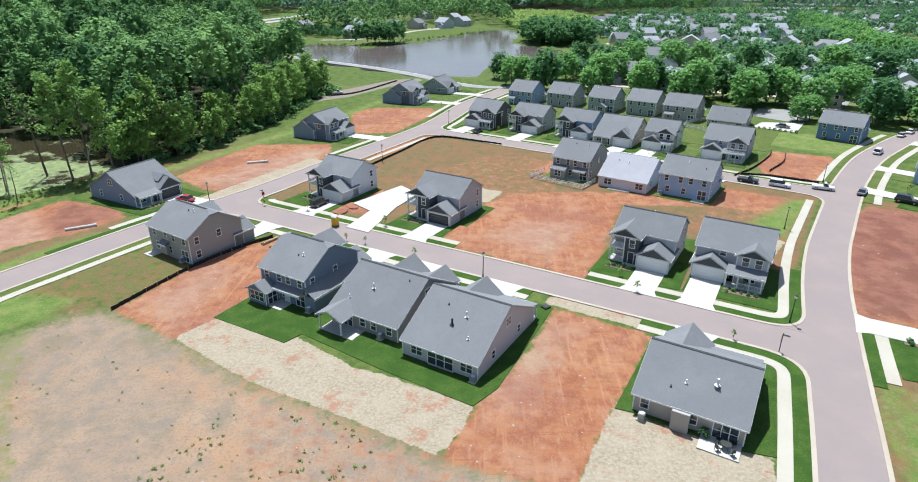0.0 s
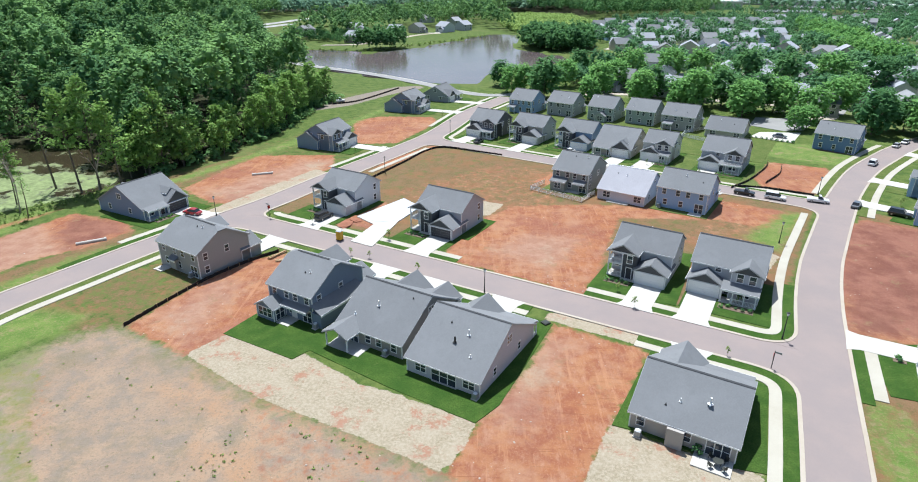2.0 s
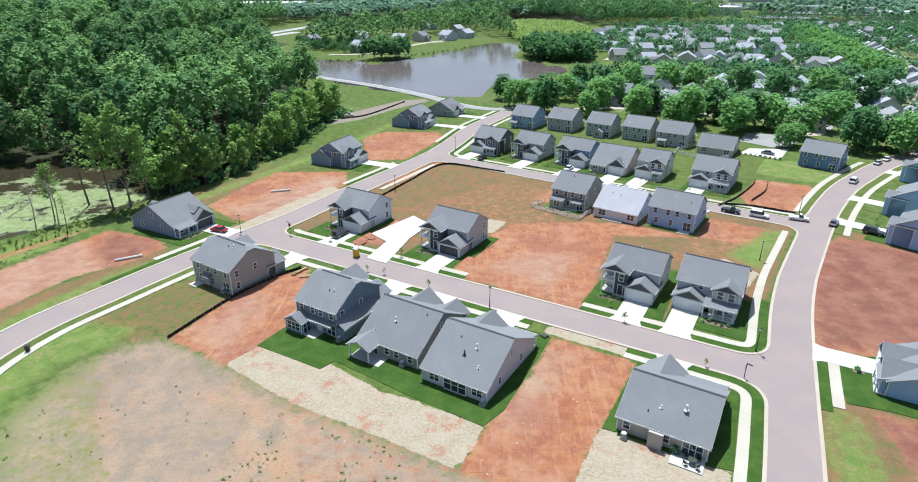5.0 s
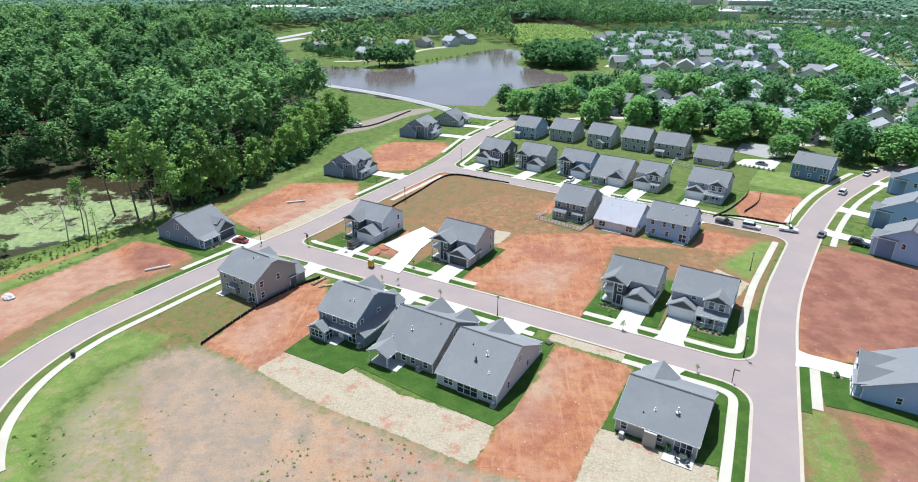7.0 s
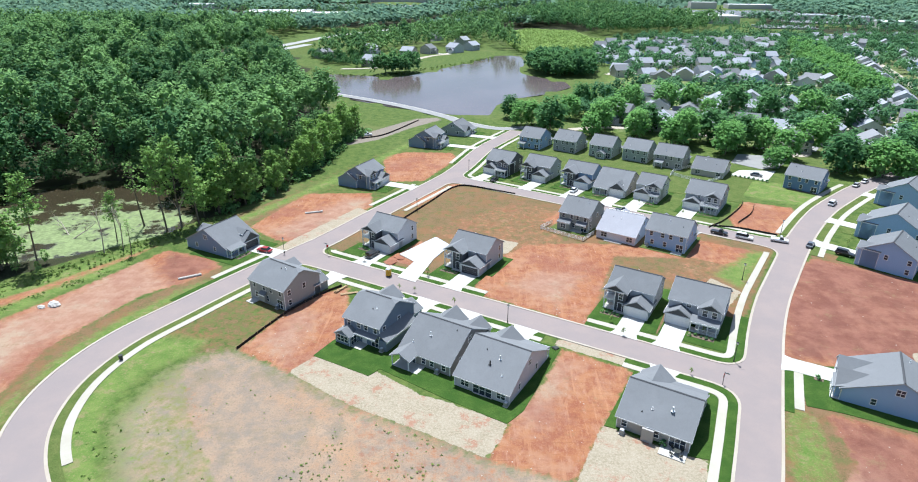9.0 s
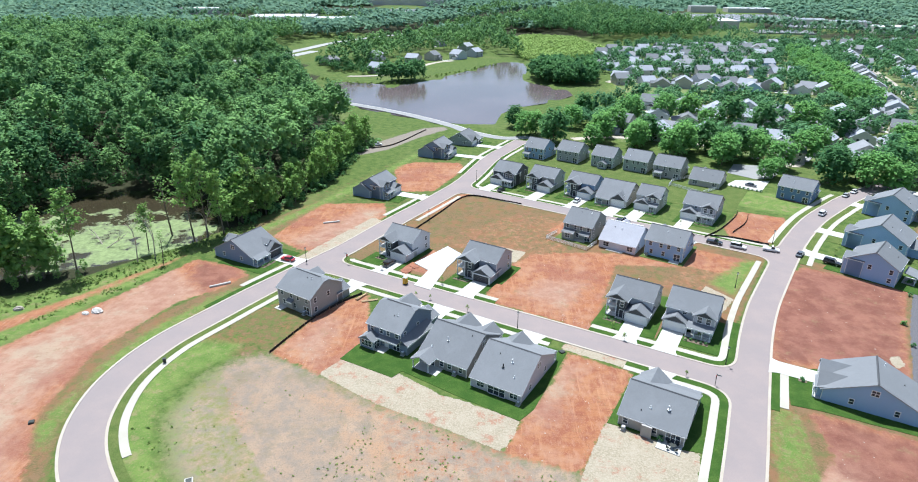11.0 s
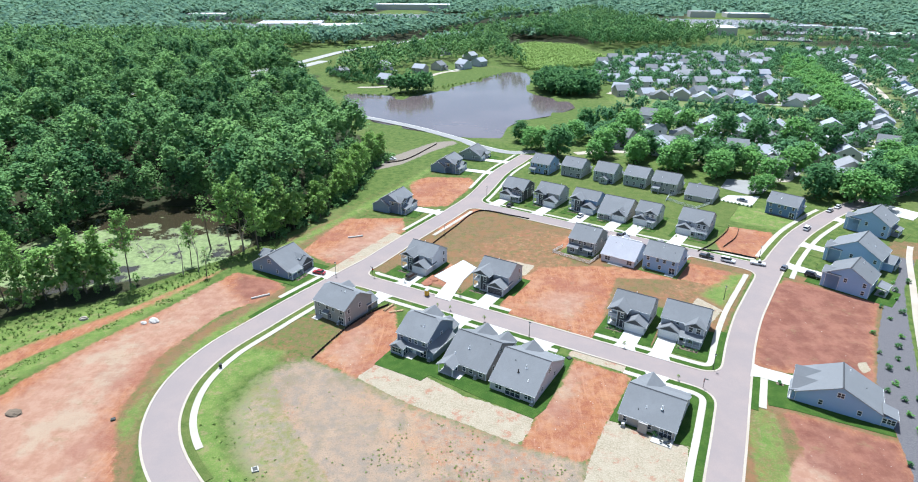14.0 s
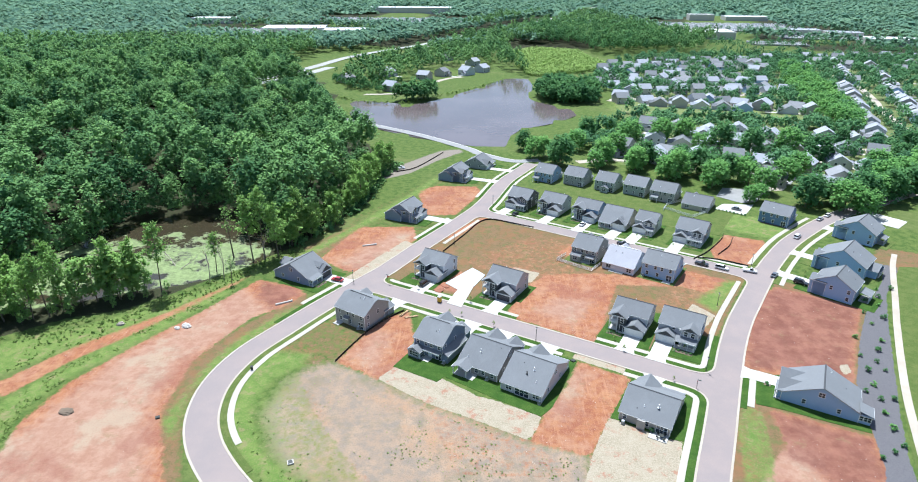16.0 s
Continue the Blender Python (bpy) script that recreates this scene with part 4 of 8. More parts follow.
def shed(h, x0, x1, y0, y1, zlow, zhigh, low="front", wall=None, roof=None):
    """A lean-to roof slab falling to its low side, with a fascia board."""
    bm, fb = bmesh.new(), bmesh.new()
    t = 0.15
    zf, zb = (zlow, zhigh) if low == "front" else (zhigh, zlow)
    if low in ("front", "back"):
        q = [(x0, y0, zf), (x1, y0, zf), (x1, y1, zb), (x0, y1, zb)]
    else:
        zl, zr = (zlow, zhigh) if low == "left" else (zhigh, zlow)
        q = [(x0, y0, zl), (x1, y0, zr), (x1, y1, zr), (x0, y1, zl)]
    lo = [bm.verts.new(p) for p in q]
    hi = [bm.verts.new((a, b, c + t)) for a, b, c in q]
    bm.faces.new(hi)
    bm.faces.new(lo[::-1])
    for i in range(4):
        bm.faces.new((lo[i], lo[(i + 1) % 4], hi[(i + 1) % 4], hi[i]))
    bmesh.ops.recalc_face_normals(bm, faces=bm.faces[:])
    part("porch_roof", bm, roof or ROOF, h)
    if low in ("front", "back"):
        y = y0 if low == "front" else y1
        add_box(fb, x0 - 0.03, x1 + 0.03, y - 0.04, y + 0.04, zlow - 0.2, zlow + t)
    else:
        x = x0 if low == "left" else x1
        add_box(fb, x - 0.04, x + 0.04, y0 - 0.03, y1 + 0.03, zlow - 0.2, zlow + t)
    part("fascia", fb, TRIM, h)


def column(h, x, y, z0, z1, r=0.1):
    def make():
        b = bmesh.new()
        add_box(b, -r, r, -r, r, 0, z1 - z0)
        add_box(b, -r - 0.05, r + 0.05, -r - 0.05, r + 0.05, 0, 0.18)
        add_box(b, -r - 0.05, r + 0.05, -r - 0.05, r + 0.05, z1 - z0 - 0.14, z1 - z0)
        return bm_mesh(b, "column", TRIM)

    ob = under(new("column", shared(("col", round(z1 - z0, 2), r), make)), h)
    ob.location = (x, y, z0)


def railing(h, x0, x1, y0, y1, z):
    """A lattice of balusters between two rails, as one piece."""
    L = math.hypot(x1 - x0, y1 - y0)
    n = max(3, int(L / 0.22))
    xs = []
    for i in range(n + 1):
        c = L * i / n
        xs += [c - 0.025, c + 0.025]
    zs = [0.1, 0.17, 0.88, 0.96]
    bm = bmesh.new()
    g = [[bm.verts.new((x, -0.025, q)) for x in xs] for q in zs]
    cells = [bm.faces.new((g[j][i], g[j][i + 1], g[j + 1][i + 1], g[j + 1][i])) for j in range(3) for i in range(len(xs) - 1) if i % 2 == 0 or j % 2 == 0]
    ex = bmesh.ops.extrude_face_region(bm, geom=cells)
    bmesh.ops.translate(bm, verts=[v for v in ex["geom"] if isinstance(v, bmesh.types.BMVert)], vec=(0, 0.05, 0))
    bmesh.ops.recalc_face_normals(bm, faces=bm.faces[:])
    ob = part("railing", bm, TRIM, h)
    ob.matrix_local = pose(x0, y0, z, 0, 0, math.degrees(math.atan2(y1 - y0, x1 - x0)))


def roof_pipe(h, x, y, z, m=None, r=0.07, hh=0.5):
    bm = bmesh.new()
    bmesh.ops.create_cone(bm, cap_ends=True, segments=10, radius1=r, radius2=r, depth=hh + 0.6, matrix=Matrix.Translation((x, y, z + hh / 2 - 0.3)))
    bmesh.ops.create_cone(bm, cap_ends=True, segments=10, radius1=r * 2.6, radius2=r * 1.4, depth=0.12, matrix=Matrix.Translation((x, y, z + 0.06)))
    part("roof_vent", bm, m or TRIM, h)


VENT_DARK = plain("dark_pipe", (0.03, 0.03, 0.03), 0.6)


def house_at(corner, which, w, d, rot, label):
    """An empty at the middle of the house's front, so that the named corner lies at the given place."""
    sx, sy = {"RF": (0.5, 0), "LF": (-0.5, 0), "RB": (0.5, 1), "LB": (-0.5, 1)}[which]
    a = radians(rot)
    lx, ly = sx * w, sy * d
    x = corner[0] - (lx * math.cos(a) - ly * math.sin(a))
    y = corner[1] - (lx * math.sin(a) + ly * math.cos(a))
    h = new("house")
    h.matrix_world = pose(x, y, 0.0, 0, 0, rot)
    h.empty_display_size = 2
    return tagged(h, label, "house", "houses of the new estate")


def row_windows(h, face, line, spots, z, w=0.9, hh=1.4, cols=1):
    for s in spots:
        if face in ("front", "back"):
            window(h, face, s, line, z, w, hh, cols)
        else:
            window(h, face, line, s, z, w, hh, cols)


def pipes(h, w, y0, y1, ze, pitch, seed):
    """A few vents on the rear slope."""
    r = random.Random(seed)
    mid = (y0 + y1) / 2
    for i in range(2):
        x, y = r.uniform(-w * 0.35, w * 0.35), r.uniform(mid + 0.8, y1 - 1.5)
        z = ze + (y1 - y) * math.tan(radians(pitch)) + 0.15
        roof_pipe(h, x, y, z, VENT_DARK if i == 1 else TRIM, 0.06 + 0.03 * (i == 0), 0.3 + 0.2 * (i == 0))


def stacked_porch_house(corner, which, w, d, rot, colour, label, mirror=False, dark_opening=False, gable=None, roof=None, seed=1):
    """Two storeys: a gabled bay with porches one above the other, and a single-storey garage with its own gable."""
    h = house_at(corner, which, w, d, rot, label)
    m = wall_mat(colour)
    g = gable or DARK_GABLE
    s = -1 if mirror else 1
    f = {"right": "left", "left": "right"} if mirror else {"right": "right", "left": "left"}
    yb = 3.9
    volume(h, -w / 2, w / 2, yb, d, 5.2, "x", m, roof)
    gx0, gx1 = sorted((s * (w / 2 - 5.6), s * (w / 2)))
    volume(h, gx0, gx1, 0, yb + 2.2, 2.65, "y", m, roof, gable=g, rake=0.25)
    garage_door(h, (gx0 + gx1) / 2, 0, dark_opening=dark_opening)
    # bay and porches
    bx0, bx1 = sorted((-s * w / 2, s * (w / 2 - 5.6)))
    px0, px1 = sorted((-s * w / 2, -s * (w / 2 - 2.7)))
    cx0, cx1 = sorted((-s * (w / 2 - 2.7), s * (w / 2 - 5.6)))
    box("bay", cx0, cx1, 0.9, yb + 0.5, -0.3, 5.2, DARK_GABLE if g is DARK_GABLE else m, h)
    k = math.tan(radians(30))
    rb, fb = roof_mesh(0.7, yb + 3.0, bx0, bx1, 5.2, "y", 30, 0.35, 0.3)
    part("roof", rb, roof or ROOF, h)
    put_boards(h, fb)
    gm = bmesh.new()
    mid = (bx0 + bx1) / 2
    q = [(bx0, 5.15), (bx1, 5.15), (mid, 5.15 + (bx1 - bx0) / 2 * k)]
    f0 = [gm.verts.new((a, 0.75, z)) for a, z in q]
    f1 = [gm.verts.new((a, 0.95, z)) for a, z in q]
    gm.faces.new(f0)
    gm.faces.new(f1[::-1])
    for i in range(3):
        gm.faces.new((f0[i], f0[(i + 1) % 3], f1[(i + 1) % 3], f1[i]))
    bmesh.ops.recalc_face_normals(gm, faces=gm.faces[:])
    part("gable_panel", gm, g, h)
    box("beam", bx0, bx1, 0.72, 0.95, 4.95, 5.2, TRIM, h)
    box("porch_floor", px0, px1, 0.75, yb, 0.0, 0.18, CONCRETE, h)
    box("balcony_floor", px0, px1, 0.75, yb, 2.6, 2.85, TRIM, h)
    xo = px0 if s > 0 else px1
    xi = px1 if s > 0 else px0
    for x in (xo + s * 0.12, xi - s * 0.12):
        column(h, x, 0.87, 0.18, 2.6)
        column(h, x, 0.87, 2.85, 4.95)
    railing(h, px0 + 0.15, px1 - 0.15, 0.85, 0.85, 2.85)
    railing(h, px0 + 0.15, px1 - 0.15, 0.85, 0.85, 0.18)
    railing(h, xo + s * 0.08, xo + s * 0.08, 0.9, yb, 2.85)
    window(h, "front", (px0 + px1) / 2, yb, 0.9, 1.5, 1.4, 2)
    window(h, "front", (px0 + px1) / 2, yb, 3.5, 1.5, 1.4, 2)
    window(h, "front", (cx0 + cx1) / 2, 0.9, 3.2, 0.9, 1.5)
    door(h, "front", (cx0 + cx1) / 2, 0.9, 0.18, 0.95, 2.1, DOOR_DARK)
    box("step", cx0, cx1, 0.0, 0.9, -0.1, 0.1, CONCRETE, h)
    # rear and sides
    row_windows(h, "back", d, (-w * 0.33, -w * 0.05, w * 0.28), 3.5)
    row_windows(h, "back", d, (-w * 0.3, w * 0.3), 0.9)
    for face, xx in (("right", w / 2), ("left", -w / 2)):
        row_windows(h, face, xx, (d - 2.0,), 3.5)
        row_windows(h, face, xx, (d - 2.0,), 0.9)
    pipes(h, w, yb, d, 5.2, 30, seed)
    return h


def wide_porch_house(corner, which, w, d, rot, colour, label, mirror=False, gable=None, roof=None, seed=1, balcony=False):
    """Two storeys: garage with a low gable, and a gabled bay over a full-width porch with a lean-to roof."""
    h = house_at(corner, which, w, d, rot, label)
    m = wall_mat(colour)
    g = gable or DARK_GABLE
    s = -1 if mirror else 1
    yb = 2.4
    volume(h, -w / 2, w / 2, yb, d, 5.2, "x", m, roof)
    gx0, gx1 = sorted((-s * w / 2, -s * (w / 2 - 5.6)))
    volume(h, gx0, gx1, 0.0, yb + 2.5, 2.65, "y", m, roof, gable=g, rake=0.25)
    garage_door(h, (gx0 + gx1) / 2, 0)
    bx0, bx1 = sorted((s * (w / 2 - 4.8), s * (w / 2)))
    volume(h, bx0, bx1, 1.0, yb + 4.0, 5.2, "y", m, roof, gable=g)
    nx0, nx1 = sorted((-s * (w / 2 - 5.4), s * (w / 2 - 4.8)))
    px0, px1 = sorted((-s * (w / 2 - 5.6), s * w / 2))
    shed(h, px0, px1 + 0.2, -1.3, 1.1, 2.55, 3.2, "front", roof=roof)
    box("porch_floor", px0, px1, -1.1, 1.0, 0.0, 0.18, CONCRETE, h)
    for i in range(4):
        column(h, px0 + 0.25 + (px1 - px0 - 0.5) * i / 3, -1.0, 0.18, 2.45)
    railing(h, px0 + 1.8, px1 - 0.25, -1.0, -1.0, 0.18)
    row_windows(h, "front", 1.0, ((bx0 + bx1) / 2 - 1.0, (bx0 + bx1) / 2 + 1.0), 3.5, 1.0, 1.5)
    window(h, "front", (bx0 + bx1) / 2, 1.0, 0.8, 1.8, 1.5, 2)
    door(h, "front", px0 + 0.9, yb, 0.18, 0.95, 2.1, DOOR_DARK)
    if balcony:
        box("balcony_floor", bx0, bx1, -0.4, 1.0, 2.75, 2.95, TRIM, h)
        railing(h, bx0, bx1, -0.35, -0.35, 2.95)
    window(h, "front", -s * (w / 2 - 4.4), yb, 4.0, 0.9, 1.0)
    row_windows(h, "back", d, (-w * 0.33, -w * 0.05, w * 0.28), 3.5)
    row_windows(h, "back", d, (-w * 0.3, w * 0.3), 0.9)
    for face, xx in (("right", w / 2), ("left", -w / 2)):
        row_windows(h, face, xx, (d - 2.2, d - 6.5), 3.5)
        row_windows(h, face, xx, (d - 2.2,), 0.9)
    pipes(h, w, yb, d, 5.2, 30, seed)
    return h


def ranch_house(corner, which, w, d, rot, colour, label, mirror=False, gable=None, roof=None, seed=1, ze=2.6, pitch=30, front=0.0, rear=(), dark_opening=False, dormer=False):
    """One storey under a broad side-gabled roof, with a front garage gable and a porch. front: how far the garage stands forward."""
    h = house_at(corner, which, w, d, rot, label)
    m = wall_mat(colour)
    g = gable or DARK_GABLE
    s = -1 if mirror else 1
    volume(h, -w / 2, w / 2, 0, d, ze, "x", m, roof, pitch)
    gx0, gx1 = sorted((s * (w / 2 - 6.0), s * (w / 2 - 0.2)))
    y0 = -max(front, 0.4)
    volume(h, gx0, gx1, y0, d * 0.36, ze, "y", m, roof, 38, gable=g, rake=0.25)
    garage_door(h, (gx0 + gx1) / 2, y0, dark_opening=dark_opening)
    px0, px1 = sorted((-s * w / 2, s * (w / 2 - 6.0)))
    shed(h, px0, px1, -1.6, 0.6, ze - 0.35, ze + 0.3, "front", roof=roof)
    box("porch_floor", px0, px1, -1.5, 0.0, 0.0, 0.16, CONCRETE, h)
    for i in range(3):
        column(h, px0 + 0.2 + (px1 - px0 - 0.4) * i / 2, -1.4, 0.16, ze - 0.4)
    window(h, "front", px0 + 1.6, 0, 0.8, 1.6, 1.4, 2)
    door(h, "front", px1 - 0.9, 0, 0.16, 0.95, 2.1, DOOR_DARK)
    if dormer:
        c = (gx0 + gx1) / 2
        volume(h, c - 1.1, c + 1.1, y0 + 1.6, d * 0.4, 4.4, "y", m, roof, 38, gable=None, rake=0.2, z0=2.5, trims=False)
        window(h, "front", c, y0 + 1.6, 3.5, 1.0, 0.9, 2)
    for x, z, ww, hh, cols in rear:
        if ww > 1.7 and hh > 1.9:
            window(h, "back", x, d, 0.12, ww, hh, cols)
        else:
            window(h, "back", x, d, z, ww, hh, cols)
    for face, xx in (("right", w / 2), ("left", -w / 2)):
        window(h, face, xx, d / 2, ze + 1.4, 1.3, 1.2, 2)
        row_windows(h, face, xx, (d * 0.3, d * 0.75), 1.0, 0.8, 1.2)
    pipes(h, w, 0, d, ze, pitch, seed)
    return h


def plain_two_storey(corner, which, w, d, rot, colour, label, roof=None, seed=1, clip=0.0, rear_gable=None, porch=False, front=0.0):
    """Two storeys, side gables, seen mostly from behind."""
    h = house_at(corner, which, w, d, rot, label)
    m = wall_mat(colour)
    volume(h, -w / 2, w / 2, 0, d, 5.2, "x", m, roof, clip=clip)
    volume(h, -w / 2, -w / 2 + 5.6, -max(front, 2.0), 2.0, 2.65, "y", m, roof, gable=DARK_GABLE, rake=0.25)
    garage_door(h, -w / 2 + 2.8, -max(front, 2.0))
    volume(h, w / 2 - 4.2, w / 2, -1.0, 4.0, 5.2, "y", m, roof, gable=DARK_GABLE)
    row_windows(h, "front", -1.0, (w / 2 - 2.1,), 3.4, 1.6, 1.4, 2)
    row_windows(h, "front", -1.0, (w / 2 - 2.1,), 0.8, 1.6, 1.4, 2)
    door(h, "front", 0.3, 0, 0.15, 0.95, 2.1, DOOR_DARK)
    r = random.Random(seed)
    for x in (-0.38, -0.12, 0.08, 0.36):
        window(h, "back", w * x, d, 3.45, 0.85, 1.35)
    window(h, "back", -w * 0.36, d, 0.15, 1.8, 2.1, 2)
    for x in (0.0, 0.32):
        window(h, "back", w * x, d, 0.85, 0.85, 1.35)
    for face, xx in (("right", w / 2), ("left", -w / 2)):
        row_windows(h, face, xx, (d - 1.6, d * 0.45), 3.45, 0.85, 1.3)
        row_windows(h, face, xx, (d - 1.6,), 0.85, 0.85, 1.3)
    pipes(h, w, 0, d, 5.2, 30, seed)
    return h


R1W = ((-4.2, 0.75, 1.7, 1.4, 2), (3.6, 0.75, 1.7, 1.4, 2))
SOUTH, NORTH, EAST, WEST = 151, -29, 64, -116

# the three houses with new lawns and their neighbours
h1 = ranch_house((1.5, 64.8), "LB", 11.8, 17.0, SOUTH, "lavender", "pale lavender-grey single-storey house with a broad grey shingle roof", False, None, None, 1, 2.5, 28, 1.0, R1W)
hm = ranch_house((-9.9, 73.3), "LB", 12.2, 15.6, SOUTH, "greytan", "grey-tan single-storey house with a gabled covered patio", False, None, None, 2, 2.6, 29, 1.5, ((-4.6, 0.8, 0.9, 1.3, 1), (-1.8, 0.8, 0.9, 1.3, 1), (0.2, 0.8, 0.9, 1.3, 1)))
h3 = plain_two_storey((-25.3, 82.4), "LB", 9.6, 12.4, SOUTH, "slate", "dark slate-blue two-storey house with a sunroom", None, 3, 1.6, None, False, 3.0)
h4 = plain_two_storey((-50.3, 97.9), "LB", 12.0, 11.4, 149, "taupe", "taupe two-storey house with clipped gables", None, 4, 1.8, None, False, 2.5)
h2 = ranch_house((31.1, 53.5), "LB", 12.4, 13.9, SOUTH, "beige", "beige corner house with a broad grey shingle roof and small patio", False, None, None, 5, 2.6, 27, 1.5, ((4.9, 0.8, 0.9, 1.3, 1), (1.2, 0.8, 0.9, 1.3, 1), (-0.6, 0.8, 0.9, 1.3, 1), (-4.2, 0.1, 2.6, 2.1, 3)))
h9 = ranch_house((-75.3, 126.7), "LF", 11.6, 16.0, EAST, "bluegrey", "blue-grey single-storey house beside the swamp", False, None, None, 6, 2.6, 29, 0.6, R1W, True, True)
# north of the middle street
h7 = stacked_porch_house((-29.8, 131.3), "RF", 10.6, 13.0, NORTH, "pale", "pale grey two-storey house with stacked white porches", seed=7)
h8 = stacked_porch_house((-4.2, 117.6), "RF", 11.2, 13.4, NORTH, "mist", "lavender-grey two-storey house with stacked porches and open garage", dark_opening=True, seed=8)
h5 = stacked_porch_house((35.0, 96.3), "RF", 10.8, 13.2, NORTH, "pale", "pale two-storey house with dark gables and stacked porches", seed=9)
h6 = wide_porch_house((38.9, 96.0), "LF", 11.6, 13.2, NORTH, "mist", "grey two-storey house with a columned front porch", seed=10)
# west of the curving street
h10 = wide_porch_house((-44.0, 190.0), "LF", 11.5, 11.5, 66, "bluegrey", "blue-grey two-storey house beside the woods", True, seed=11)
h11 = wide_porch_house((-23.5, 253.0), "LF", 11.5, 11.5, 68, "bluegrey", "blue-grey two-storey house near the dam", True, seed=12)
h12 = ranch_house((-12.0, 280.0), "LF", 11.5, 13.0, 68, "grey", "dark grey single-storey house near the pond", True, seed=13)
# far row facing the far street
CD = -31.6
n1 = wide_porch_house((6.3, 208.6), "RF", 10.5, 13.0, CD, "charcoal", "charcoal two-storey house with a full front porch", seed=14)
n2 = stacked_porch_house((21.0, 201.4), "RF", 11.0, 13.5, CD, "sand", "sand-coloured two-storey house with stacked white porches", seed=15)
n3 = stacked_porch_house((36.2, 193.4), "RF", 11.4, 13.0, CD, "steel", "blue-grey two-storey house with stacked porches", seed=16)
n4 = ranch_house((38.3, 191.1), "LF", 11.8, 16.5, CD, "sand", "sand-coloured single-storey house with a dormer", False, seed=17, ze=2.8, dormer=True)
n5 = wide_porch_house((58.8, 179.6), "RF", 8.6, 12.0, CD, "cream", "cream two-storey house with a dark gable over its porch", seed=18)
n6 = wide_porch_house((76.0, 168.6), "RF", 11.4, 13.5, CD, "mist", "grey two-storey house with a balcony and porch", False, seed=19, balcony=True)
# their rear neighbours, seen from behind
m_rows = [((22.8, 255.2), 10.0, "steel"), ((38.5, 249.5), 10.6, "grey"), ((53.0, 240.4), 10.0, "sage"), ((67.0, 233.6), 10.6, "sage"), ((79.0, 224.0), 11.4, "taupe")]
for i, (c, w, col) in enumerate(m_rows):
    back = plain_two_storey(c, "LB", w, 11.5, 180 + CD, col, ("blue-grey", "grey", "sage-green", "sage-green", "taupe")[i] + " two-storey house with a low-pitched grey roof", seed=20 + i)
    if i == 2:
        volume(back, -2.6, 1.0, 11.5, 14.0, 2.4, "y", wall_mat(col), None, 28, 0.25, 0.2)
        window(back, "back", -0.8, 14.0, 0.8, 1.8, 1.4, 2)
    if i in (0, 4):
        shed(back, 1.2, 4.8, 11.5, 14.2, 2.4, 3.0, "back")
        column(back, 1.5, 14.0, 0.1, 2.3)
        column(back, 4.5, 14.0, 0.1, 2.3)
m6 = ranch_house((92.0, 211.8), "LB", 12.0, 12.0, 180 + CD, "sand", "sand-coloured low house behind a white fence", seed=26, rear=R1W)
m7 = plain_two_storey((121.0, 193.5), "LB", 12.0, 10.5, 140, "blue", "deep blue two-storey house on a green lawn", seed=27)
# houses backing on to the bare block
s1 = plain_two_storey((30.0, 150.6), "LB", 9.8, 12.0, 180 + CD, "olive", "olive-grey two-storey house with a fenced yard", seed=28)
s2 = ranch_house((42.4, 141.2), "LB", 11.8, 14.5, 180 + CD, "white", "white wrapped house under construction with a pale felt roof", False, None, ROOF_FELT, 29, 2.7, 29, 1.0, R1W)
s3 = plain_two_storey((55.6, 135.6), "LB", 11.6, 11.0, 180 + CD, "sky", "light blue two-storey house with a grey roof", seed=30)
# east of the wide road
r1 = ranch_house((64.1, 68.8), "RF", 11.0, 17.4, -118, "sky", "light blue-grey single-storey house with twin front gables", True, None, None, 31, 2.8, 26, 0.8, R1W)
r2 = plain_two_storey((102.3, 130.0), "RF", 10.8, 12.6, -132, "sky", "light blue two-storey house with side gables", seed=32)
r3 = plain_two_storey((113.5, 151.0), "RF", 12.8, 16.0, -133, "sky", "pale blue two-storey house with a screened porch", seed=33)
r4 = plain_two_storey((137.0, 183.0), "RF", 12.0, 14.0, -135, "sky", "pale blue two-storey house beside a grass lot", seed=34)


# second front gable of the grey-tan house, raised cross gable of the slate one
volume(hm, -5.9, -1.0, -1.2, 5.6, 2.6, "y", wall_mat("greytan"), None, 38, gable=DARK_GABLE, rake=0.25)
volume(h3, -0.8, 4.6, -1.2, 6.0, 5.5, "y", wall_mat("slate"), None, 34, gable=DARK_GABLE, rake=0.3)
volume(h9, 0.6, 5.2, 15.8, 19.0, 2.3, "y", wall_mat("bluegrey"), None, 30, rake=0.25)
row_windows(h9, "back", 19.0, (1.8, 2.9, 4.0), 0.8, 0.85, 1.3)


